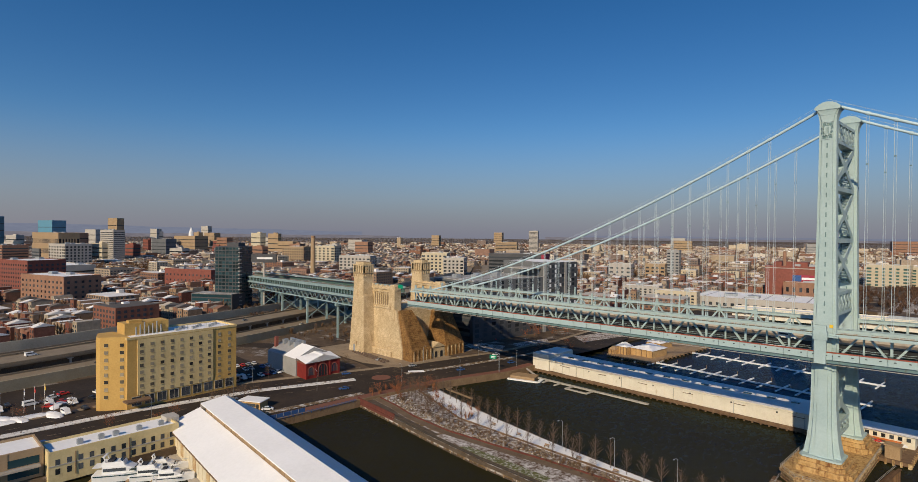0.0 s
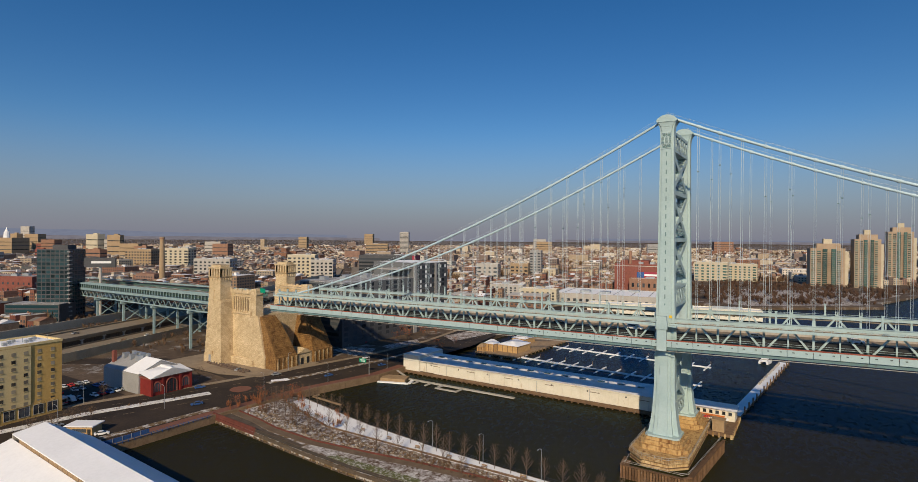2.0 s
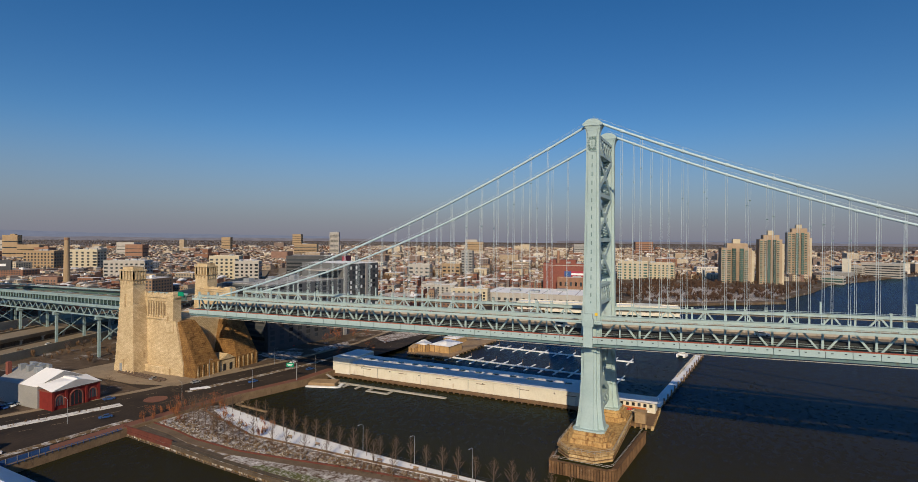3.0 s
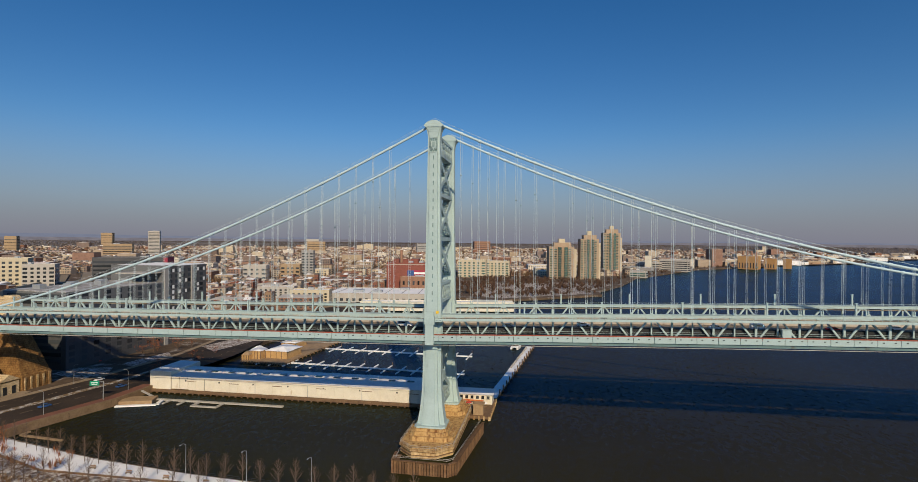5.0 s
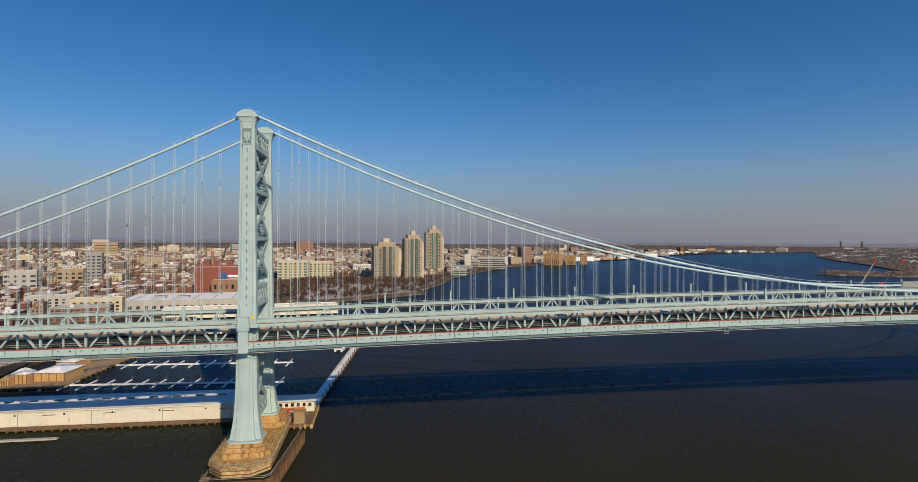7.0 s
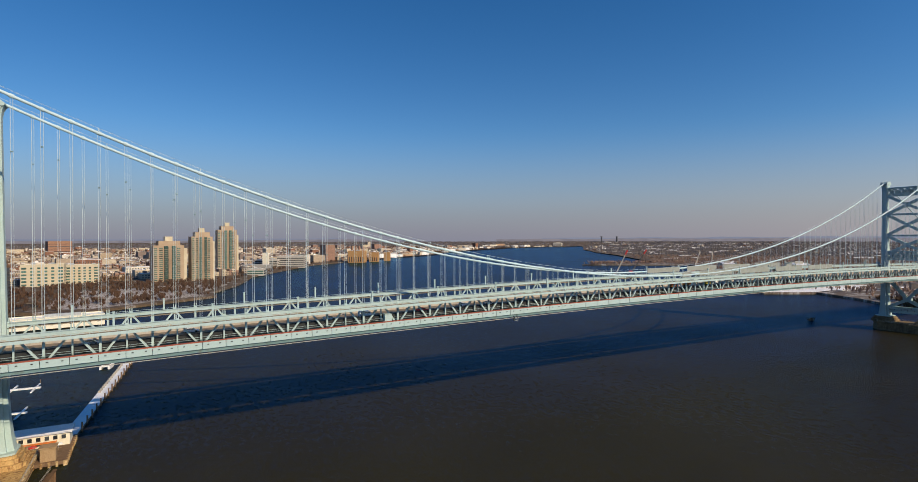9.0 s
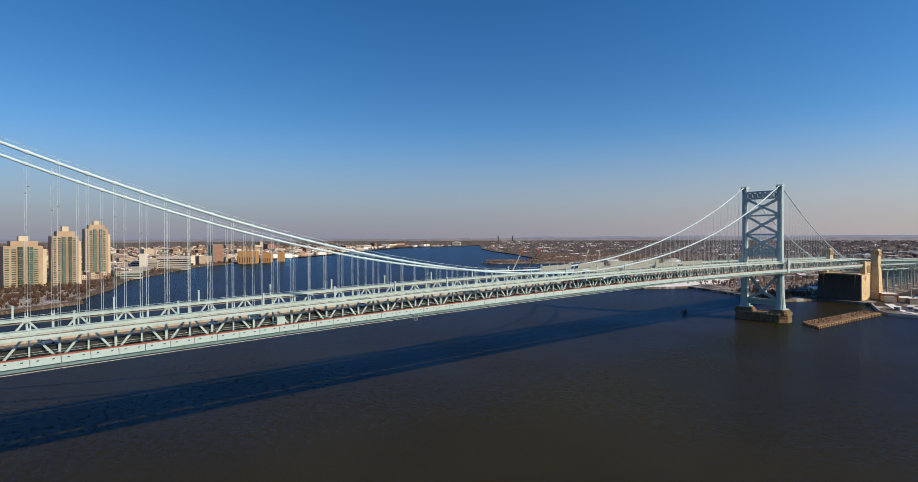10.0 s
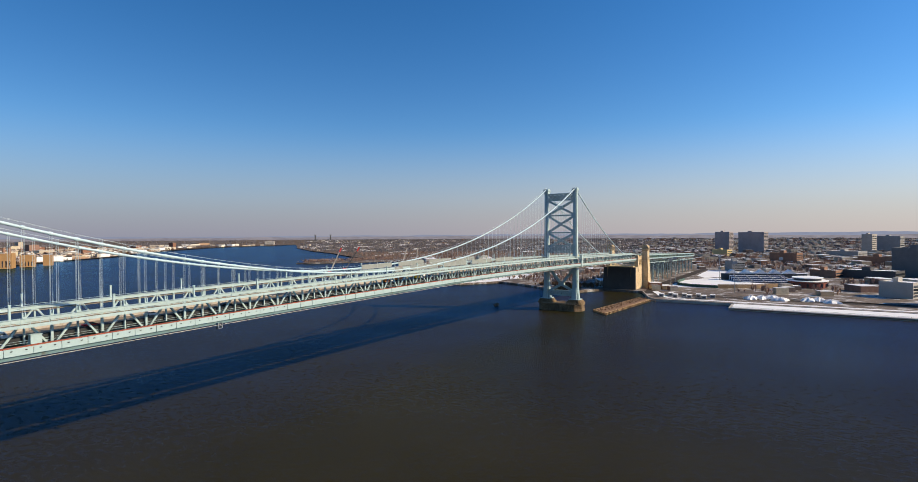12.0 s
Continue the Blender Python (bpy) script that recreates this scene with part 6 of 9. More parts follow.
# ---- yachts ----
def yacht(x, y, rz, s, label):
    b = thing("motor_yacht", label, "yacht", x, y, 0.1, rz, group="moored yachts")
    def sec(px, w, z0, z1, flare=.75):
        z0, z1 = z0 * 1.3, z1 * 1.3
        return [(px * s, -w * s, z1 * s), (px * s, -w * flare * s, z0 * s), (px * s, w * flare * s, z0 * s), (px * s, w * s, z1 * s)]
    part("hull", Geo().loft([sec(-7.5, 2.1, 0, 1.7), sec(0, 2.3, 0, 1.8), sec(4.5, 1.7, 0, 2.1, .55), sec(8.3, .12, .3, 2.5, .3)]), WHITEP, b)
    part("deck_house", Geo().loft([sec(-5.0, 1.75, 1.7, 3.3, 1.05), sec(1.0, 1.75, 1.7, 3.3, 1.05), sec(4.0, 1.1, 1.8, 2.3, 1.1)]), WHITEP, b)
    part("window", Geo().box(-1.9 * s, 0, 2.95 * s, 5.6 * s, 3.76 * s, 0.85 * s), GLASS, b)
    part("bow_window", Geo().beam((1.2 * s, 0, 3.9 * s), (3.6 * s, 0, 3.05 * s), 2.6 * s, 0.3 * s), GLASS, b)
    part("hull_stripe", Geo().box(-1.6 * s, 0, 1.75 * s, 11.0 * s, 4.5 * s, 0.22 * s), GLASS_BLUE, b)
    fb = part("flybridge", Geo().loft([[(-5.2 * s, -1.6 * s, 4.25 * s), (-5.2 * s, 1.6 * s, 4.25 * s), (-5.2 * s, 1.5 * s, 5.3 * s), (-5.2 * s, -1.5 * s, 5.3 * s)], [(0.6 * s, -1.5 * s, 4.25 * s), (0.6 * s, 1.5 * s, 4.25 * s), (0.1 * s, 1.3 * s, 5.4 * s), (0.1 * s, -1.3 * s, 5.4 * s)]]), WHITEP, b)
    part("windscreen", Geo().beam((0.0, 0, 5.3 * s), (-0.6 * s, 0, 6.0 * s), 2.5 * s, 0.1 * s), GLASS, fb)
    part("seat", Geo().box(-3.0 * s, 0, 5.3 * s, 1.6 * s, 2.2 * s, 0.5 * s), BLACKBOAT, fb)
    part("radar_arch", Geo().beam((-4.2 * s, -1.4 * s, 5.3 * s), (-4.7 * s, -1.2 * s, 6.9 * s), .2, .25).beam((-4.2 * s, 1.4 * s, 5.3 * s), (-4.7 * s, 1.2 * s, 6.9 * s), .2, .25).box(-4.7 * s, 0, 6.8 * s, .6 * s, 2.7 * s, .16 * s), WHITEP, b)
    part("canvas", Geo().box(-6.3 * s, 0, 4.1 * s, 2.2 * s, 3.4 * s, 0.15), GLASS_BLUE if s < 1 else WHITEP, b)
    for q in (-1, 1):
        part("bow_rail", Geo().tube([(1.5 * s, q * 2.0 * s, 3.4 * s), (4.5 * s, q * 1.6 * s, 3.7 * s), (8.0 * s, q * .1, 4.2 * s)], 0.04, 4), METAL, b)
    part("swim_platform", Geo().box(-8.0 * s, 0, 0.3 * s, 1.2 * s, 3.6 * s, 0.15), WOODP, b)


BLACKBOAT = material("dark_cushions", (0.02, 0.02, 0.025), (0.05, 0.05, 0.06), rough=0.8, bump=0.0)
yacht(-140.5, -167.5, 60, 1.05, "large white motor yacht with dark windows at its berth")
yacht(-134.5, -161.0, 58, 0.85, "white motor yacht with a covered flybridge")
yacht(-138.0, -157.0, 62, 0.75, "white cabin cruiser with a blue canopy")
yacht(-129.5, -157.5, 58, 0.7, "small white cabin cruiser with a blue canopy")
d = thing("berth_dock", "grey timber berth dock with a snowy walkway", "dock", -136.0, -172.5, 0.2, 58)
part("walkway", Geo().box(0, -3.5, -0.2, 26, 1.8, 0.6), SNOW, d)
for i in range(6):
    part("pile", Geo().tube([(-12 + i * 5, -2.4, -3), (-12 + i * 5, -2.4, 2.6)], 0.22, 7), WHITEP, d)

# ---- promenade pier ----
GRASSY = material("yellow_green_grass", (0.07, 0.08, 0.02), (0.14, 0.135, 0.04), (0.55, 0.53, 0.48), scale=0.45, fine=2.0, rough=0.95, stains=0.55)
PROM = [(-154, -78.6), (-125, -80.8), (-100, -83), (-76, -84.5), (-20, -84), (6, -83), (8, -60), (-33, -58), (-63, -56), (-100, -51.2), (-142, -42), (-150, -40)]
g = Geo().prism(PROM, -0.4, 2.0)
pr = solid("promenade_pier", g, LAWN, "long planted promenade pier with snowy beds and brown shrubs", "pier", "structure")
def inset_poly(pts, z0, z1, name, mat, label, kind="structure"):
    return solid(name, Geo().prism(pts, z0, z1), mat, label, "pavement", kind)
inset_poly([(-141.5, -43.2), (-143, -48.5), (-126, -57.0), (-104, -62.8), (-68, -63.1), (-20, -62.7), (6, -64.4), (7.5, -60.5), (-33, -58.6), (-63, -56.6), (-98, -52.3)], 1.9, 2.12, "snow_field", SNOW, "smooth snow along the tree-lined edge of the pier")
PATH = [(-150, -72.5), (-136, -74.2), (-122, -77.0), (-101, -77.9), (-80, -75.4), (-61, -72.6), (-41, -70.6), (-20, -70.0), (5, -70.6)]


def band(d0, d1):
    """Plan outline of a strip along the winding path."""
    return [(x, y + d0) for x, y in PATH] + [(x, y + d1) for x, y in reversed(PATH)]


BROWNPATH = material("brown_path", (0.12, 0.082, 0.05), (0.19, 0.135, 0.085), (0.08, 0.055, 0.035), scale=0.2, fine=2.0, rough=0.9)
inset_poly(band(0, 3.0), 1.9, 2.1, "pier_path", BROWNPATH, "tan paved path winding along the pier")
inset_poly([(-152, -78.2), (-125, -80.4), (-101, -82.4), (-101, -79.3), (-122, -77.3), (-136, -74.3), (-152, -72.6)], 1.9, 2.06, "boardwalk", BOARDS, "grey boardwalk at the root of the pier")
inset_poly([(-100.6, -82.5), (-76, -84.0), (-20, -83.4), (4, -82.4), (4, -70.4), (-20, -69.8), (-41, -70.4), (-61, -72.4), (-80, -75.2), (-100.6, -77.6)], 1.9, 2.06, "snow_bed", SNOW_DIRTY, "planted bed with broken snow beside the path")
inset_poly([(-88, -81.8), (-76, -82.6), (-52, -82.2), (-53, -78.4), (-66, -78.4), (-86, -79.2)], 1.9, 2.10, "grass_bed", GRASSY, "green ground cover beside the path")
inset_poly([(-150, -69.2), (-136, -71), (-122, -74), (-101, -75), (-80, -72.6), (-61, -69.8), (-41, -67.8), (-20, -67.2), (5, -67.8), (5, -64.2), (-20, -62.4), (-68, -61.9), (-104, -59.6), (-126, -55.2), (-149, -48)], 1.9, 2.08, "snow_bed", SNOW_DIRTY, "planting bed under broken snow and brown leaves")
strip("path_edging", [(x, y + 3.2) for x, y in PATH], 0.35, 1.95, 0.6, MAROON, "low red-brown timber edging of the planting bed", "edging")
rnd = random.Random(44)
g = Geo()
for i in range(520):
    x = rnd.uniform(-146, 4)
    y = float(np.interp(x, [p[0] for p in PATH], [p[1] for p in PATH])) + rnd.uniform(3.8, 4.6 + float(np.interp(x, [-146, -80, -41, 4], [6.4, 6.4, 2.2, 1.4])))
    q = rnd.uniform(.3, .85)
    ring = [(x + q * rnd.uniform(.7, 1.2) * math.cos(k), y + q * rnd.uniform(.6, 1.0) * math.sin(k)) for k in [n * math.pi / 3 for n in range(6)]]
    g.loft([[(a, b, 2.0) for a, b in ring], [(x + (a - x) * .85, y + (b - y) * .85, 2.0 + q * .5) for a, b in ring], [(x + (a - x) * .4, y + (b - y) * .4, 2.0 + q * .75) for a, b in ring]])
solid("bed_boulders", g, material("snowy_boulders", (0.11, 0.078, 0.048), (0.22, 0.165, 0.11), (0.72, 0.70, 0.67), scale=0.9, fine=3.0, rough=0.9, stains=0.45, island=0.35), "rough boulders and clods half under snow in the beds", "boulders", "stuff")


def railing(name, label, line, step, thick):
    er = thing(name, label, "railing", 0, 0, 0)
    for i in range(len(line) - 1):
        a, b = line[i], line[i + 1]
        for z in (2.6, 3.1):
            part("rail", Geo().beam((*a, z), (*b, z), thick, thick), DARK, er)
        g = Geo()
        for q in range(int(math.dist(a, b) / step)):
            u = q * step / math.dist(a, b)
            g.box(a[0] + (b[0] - a[0]) * u, a[1] + (b[1] - a[1]) * u, 2.0, thick + .02, thick + .02, 1.1)
        part("railing_posts", g, DARK, er)


railing("edge_railing", "thin dark railing along the outer edge of the pier", [(8, -60.4), (-33, -58.4), (-63, -56.4), (-100, -51.6), (-142, -42.4)], 2.0, .06)
DARKMESH = material("dark_mesh", (0.035, 0.03, 0.026), (0.065, 0.055, 0.046), scale=0.6, rough=0.8, bump=0.0)
f = thing("pier_fascia", "dark timber fascia and piles along the promenade pier", "pier edge", 0, 0, 0)
for i in range(len(PROM) - 6):
    a, b = Vector(PROM[i]), Vector(PROM[i + 1])
    n = max(1, int((b - a).length / 3.4))
    part("fascia_board", Geo().beam((a.x, a.y - .15, 1.5), (b.x, b.y - .15, 1.5), 0.3, 1.0), MAROON if i == 0 else BOARDS, f)
    part("waling", Geo().beam((a.x, a.y - .2, 0.1), (b.x, b.y - .2, 0.1), 0.35, 0.3), BOARDS, f)
    g = Geo()
    for q in range(n):
        p = a + (b - a) * q / n
        part("pile", Geo().box(p.x, p.y - 0.35, -2.5, 0.3, 0.3, 3.3), WOODP if q % 2 else TIMBER, f)
        for dx in (0, 1.7):
            g.box(p.x + dx, p.y + 0.25, 2.0, 0.08, 0.08, 1.1)
    g.beam((a.x, a.y + .25, 3.1), (b.x, b.y + .25, 3.1), 0.1, 0.1).beam((a.x, a.y + .25, 2.6), (b.x, b.y + .25, 2.6), 0.06, 0.06)
    part("railing", g, BOARDS, f)
    part("rail_screen", Geo().beam((a.x, a.y + .25, 2.55), (b.x, b.y + .25, 2.55), 0.05, 0.95), DARKMESH, f)
part("painted_wall", Geo().beam((-153, -78.6, 2.7), (-125, -80.5, 2.7), 0.4, 1.8), MAROON, f, "dark red boarded wall")
g = Geo()
for i in range(80):
    x = -146 + i * 1.9
    y = float(np.interp(x, [-146, -108, -68, -20, 8], [-51.5, -63.4, -63.2, -62.8, -64.8]))
    g.box(x, y, 2.0, 0.1, 0.1, 1.1).box(x + 0.95, y, 2.95, 1.9, 0.08, 0.1).box(x + 0.95, y, 2.4, 1.9, 0.05, 0.5)
solid("path_fence", g, TIMBER, "low dark slatted fence along the pier path", "fence")


# ---- bare trees ----
def twigs(seed, h, spread, n, mat, name, fork=0.25):
    """Trunk and limbs as one mesh, fine twigs as another."""
    rnd = random.Random(seed)
    t = thing(name, "", "")
    g = Geo().tube([(0, 0, -0.3), (0.012 * h, 0, h * .3), (0, 0.01 * h, h * .62), (0, 0, h * .97)], [h * .014, h * .011, h * .007, h * .002], 6)
    tw = Geo()
    for i in range(n):
        a = i * 2.4 + rnd.uniform(-.5, .5)
        q = fork + (.86 - fork) * i / n
        z = h * q
        L = spread * (1.12 - q) * rnd.uniform(.75, 1.1)
        e = Vector((math.cos(a) * L, math.sin(a) * L, z + L * rnd.uniform(.9, 1.5)))
        mid = Vector((math.cos(a) * L * .5, math.sin(a) * L * .5, z + (e.z - z) * .42))
        g.tube([(0, 0, z), mid, e], [h * .0055, h * .004, h * .0016], 4)
        for k in range(9):
            s = Vector((0, 0, z)).lerp(mid, rnd.uniform(.3, 1)) if k < 3 else mid.lerp(e, rnd.uniform(0, 1))
            d = Vector((math.cos(a) * .5 + rnd.uniform(-1, 1), math.sin(a) * .5 + rnd.uniform(-1, 1), rnd.uniform(.4, 1.6))).normalized() * L * rnd.uniform(.25, .6)
            w = d.cross(Vector((rnd.uniform(-1, 1), rnd.uniform(-1, 1), rnd.uniform(-1, 1)))).normalized() * h * .0024
            tw.add([s - w, s + w, s + d], [(0, 1, 2)])
            for m in range(2):
                s2 = s + d * rnd.uniform(.25, .9)
                d2 = Vector((rnd.uniform(-1, 1), rnd.uniform(-1, 1), rnd.uniform(.0, 1.3))).normalized() * L * rnd.uniform(.12, .26)
                tw.add([s2 - w * .7, s2 + w * .7, s2 + d2], [(0, 1, 2)])
    part("trunk", g, BARK, t)
    part("crown", tw, mat, t)
    return t


protos = [twigs(3 + i, 8.2 + 0.8 * i, 2.5, 24, TWIG, "promenade_tree", .2) for i in range(3)]
for p in protos:
    tagged(p, "slender bare young tree with russet-brown twigs in snow", "tree", "promenade trees")
rnd = random.Random(11)
row = [(-140 + i * 5.6, float(np.interp(-140 + i * 5.6, [-140, -100, -63, -33, 10], [-46, -54.5, -58.8, -60.3, -62])) + rnd.uniform(-.4, .4)) for i in range(27)]
row3 = [(-146 + 4.1 * (i % 11) + rnd.uniform(-1.3, 1.3), -68 + 6.2 * (i // 11) - .28 * 4.1 * (i % 11) + rnd.uniform(-1.5, 1.5) + 8) for i in range(14)]
row2 = [(-120 + i * 8.3, float(np.interp(-120 + i * 8.3, [-120, -60, 0], [-66, -67.5, -66.5])) + rnd.uniform(-2, 2)) for i in range(10)]
for i, (x, y) in enumerate(row + row2 + row3):
    m = pose(x, y, 2.05, 0, 0, rnd.uniform(0, 360))
    if i < 3:
        protos[i].matrix_basis = m
    else:
        copy_thing(protos[i % 3], m)
street = twigs(21, 7.5, 4.4, 26, TWIG, "street_tree", 0.25)
tagged(street, "bare street tree with a rounded brown crown", "tree", "street trees")
red = twigs(22, 4.6, 2.9, 34, RUSSET, "russet_tree", 0.12)
tagged(red, "small tree with russet leaves still on its twigs", "tree", "russet trees")
places = [(-182 + rnd.uniform(-1, 1), -128 + i * 6.5) for i in range(4)] + [(-217.5, -196 + i * 9) for i in range(4)] + [(-206.5, -150 + i * 9.0) for i in range(5)] + [(-216, -100), (-210, -92), (-205, -52), (-262, -60), (-268, -48), (-300, -8), (-310, 2), (-305, -14), (-425, 14), (-418, 22)]
for i, (x, y) in enumerate(places):
    m = pose(x, y, 2.55, 0, 0, rnd.uniform(0, 360)) @ Matrix.Scale(rnd.uniform(.7, 1.0), 4)
    if i == 0:
        street.matrix_basis = m
    else:
        c = copy_thing(street, m)
        c.matrix_basis = m
AUTUMN = [(-194, 92, 2.0), (-187, 85, 1.7), (-182, 97, 1.9), (-179, 106, 1.6), (-190, 78, 1.5)]
for x, y, k in AUTUMN:
    copy_thing(red, pose(x, y, 2.4, 0, 0, x * 31) @ Matrix.Scale(k, 4)).matrix_basis = pose(x, y, 2.4, 0, 0, x * 31) @ Matrix.Scale(k, 4)
for i, (x, y) in enumerate([(-151, -57), (-147, -51), (-143, -44), (-150, -42), (-156, -66), (-160, -52), (-140, -52), (-176, -150), (-184, -163), (-181, -142), (-165, 60), (-158, 48), (-150, 72), (-160, 80), (-155, 94), (-215, -185)]):
    m = pose(x, y, 2.3, 0, 0, i * 50)
    if i == 0:
        red.matrix_basis = m
    else:
        copy_thing(red, m)


def brush(name, spots, h, mat, label, seed, k=22, category="woods", thin=.07):
    """Many small bare trees or shrubs, far off or uncountable."""
    rnd = random.Random(seed)
    g = Geo()
    for x, y, z in spots:
        hh = h * rnd.uniform(.6, 1.25)
        for i in range(k):
            a = rnd.uniform(0, 6.283)
            r = hh * .42 * rnd.random() ** .6
            b = Vector((x + r * .35 * math.cos(a), y + r * .35 * math.sin(a), z + hh * rnd.uniform(.0, .45)))
            e = Vector((x + r * math.cos(a), y + r * math.sin(a), z + hh * rnd.uniform(.5, 1.0)))
            w = Vector((-math.sin(a + rnd.uniform(-1, 1)), math.cos(a), rnd.uniform(-.4, .4))) * hh * thin
            m = b.lerp(e, .6)
            g.add([b, m - w, e, m + w], [(0, 1, 2, 3)])
    return solid(name, g, mat, label, category, "stuff")


rnd = random.Random(5)
brush("pier_shrubs", [(x, float(np.interp(x, [-145, -110, -60, 5], [-61, -67.8, -66.0, -65.6])) + rnd.uniform(-4.4, 1.6), 2.0) for x in [rnd.uniform(-145, 4) for _ in range(430)]], 1.5, TWIG, "low brown shrubs on the promenade pier", 2, 26, "shrubs", .022)
brush("pier_bushes", [(x, float(np.interp(x, [-150, -100], [-49, -58])) + rnd.uniform(-7, 5.5), 2.0) for x in [rnd.uniform(-149, -104) for _ in range(26)]] + [(rnd.uniform(-158, -142), rnd.uniform(-72, -44), 2.2) for _ in range(34)], 3.6, RUSTWIG, "bare russet-brown bushes at the root of the promenade pier", 6, 24, "shrubs", .02)
brush("median_shrubs", [(float(np.interp(y, [-330, -190, -150, -105, -62], [-199, -198, -199, -194, -181])) + rnd.uniform(-1.6, 1.6), y, 2.6) for y in [rnd.uniform(-330, -62) for _ in range(110)]], 1.2, TWIG, "low brown shrubs in the snowy median", 3, 26, "shrubs", .025)
brush("embankment_brush", [(rnd.uniform(-330, -262), rnd.uniform(-30, 40), 2.5) for _ in range(60)] + [(rnd.uniform(-470, -400), rnd.uniform(-20, 20), 2.5) for _ in range(60)], 4.2, TWIG, "bare brown brush on the highway embankment", 4, 46, "shrubs", .022)


# ---- vehicles ----
def car(body_mat, name="parked_car", label="", van=False):
    c = thing(name, label, "car" if not van else "van")
    L, W, H = (4.5, 1.8, 1.42) if not van else (5.4, 2.0, 2.1)
    def sec(x, w, z0, z1):
        return [(x, -w / 2, z0), (x, w / 2, z0), (x, w / 2, z1), (x, -w / 2, z1)]
    part("body", Geo().loft([sec(-L / 2, W * .9, .45, .85), sec(-L / 2 + .2, W, .28, .95), sec(L / 2 - 1.2, W, .28, .92), sec(L / 2 - .15, W * .95, .3, .75), sec(L / 2, W * .85, .42, .62)]), body_mat, c)
    if van:
        part("cabin", Geo().loft([sec(-L / 2 + .1, W * .97, .9, H), sec(L / 2 - 1.7, W * .95, .9, H), sec(L / 2 - 1.0, W * .95, .9, 1.0)]), body_mat, c)
        part("glass", Geo().loft([sec(-L / 2 + .4, W * .99, 1.3, H - .3), sec(L / 2 - 1.75, W * .98, 1.3, H - .3), sec(L / 2 - 1.4, W * .97, 1.2, 1.3)]), GLASS, c)
    else:
        part("cabin", Geo().loft([sec(-L / 2 + .5, W * .9, .9, .95), sec(-L / 2 + 1.1, W * .8, .9, H - .06), sec(.35, W * .8, .9, H - .06), sec(1.2, W * .92, .9, .95)]), GLASS, c)
        part("roof", Geo().loft([sec(-L / 2 + 1.05, W * .74, H - .08, H - .02), sec(-.5, W * .76, H - .05, H + .02), sec(.4, W * .74, H - .08, H - .02)]), body_mat, c)
    for x in (-L / 2 + .85, L / 2 - .95):
        part("axle", Geo().tube([(x, -W / 2 - .01, .33), (x, -W / 2 + .22, .33), (x, -W / 2 + .23, .33), (x, W / 2 - .23, .33), (x, W / 2 - .22, .33), (x, W / 2 + .01, .33)], [.33, .33, .06, .06, .33, .33], 10), DARK, c, "black tyred axle")
    return c


SILVER = material("silver_car_paint", (0.36, 0.37, 0.38), (0.42, 0.43, 0.44), rough=0.35, metal=0.3, bump=0.0)
BLACKC = material("black_car_paint", (0.015, 0.015, 0.017), (0.025, 0.025, 0.028), rough=0.3, bump=0.0)
cars = [car(WHITEP, label="white car parked outdoors"), car(SILVER, label="silver car parked outdoors"), car(BLACKC, label="black car parked outdoors"), car(REDP, label="red car parked outdoors"), car(BLUEP, label="dark blue car parked outdoors"), car(WHITEP, "parked_van", "white van parked outdoors", True)]
for c in cars:
    tagged(c, group="parked cars")
spots = []
for i in range(11):
    spots += [(-217 - (i % 3) * .3, -104 + i * 2.9, 4 + 90 * 0), (-233, -108 + i * 2.9, 0)]
for i in range(8):
    spots.append((-243 + 0.0, -106 + i * 3.0, 178))
for i in range(6):
    spots.append((-222 - i * 4.2, -170 - (i % 2) * 5, 80))
for i in range(8):
    spots.append((-168 + (i % 2) * 1.2, -196 + i * 6.2, 92))
spots += [(-208, -165, 95), (-187, -118, 97), (-192, -60, 75), (-183, -25, 80), (-206, -30, 100), (-180, -182, 88), (-203, -210, 90), (-170, -75, 250), (-160, -12, 260), (-153, 20, 80), (-172, 28, 262)]
spots += [(-165.3, -112.6, 60), (-230.4, -174.3, 20), (-226, -167.2, 15), (-212.5, -171.4, 12), (-234, -180, 100), (-237, -176, 100), (-240, -172, 100), (-243, -168, 100), (-232, -190, 10), (-238, -187, 10), (-228, -160, 20), (-236, -157, 20), (-214, -165, 12)]
spots += [(-205 - (i % 2) * 6, 62 + i * 0 + i * 5, 10) for i in range(5)]
rnd = random.Random(8)
used = set()
for x, y, r in spots:
    if rnd.random() < .1:
        continue
    k = rnd.choice([0, 0, 1, 1, 2, 2, 3, 4, 5])
    m = pose(x, y, 2.56, 0, 0, r + rnd.uniform(-3, 3))
    if k not in used:
        used.add(k)
        cars[k].matrix_basis = m
    else:
        copy_thing(cars[k], m)
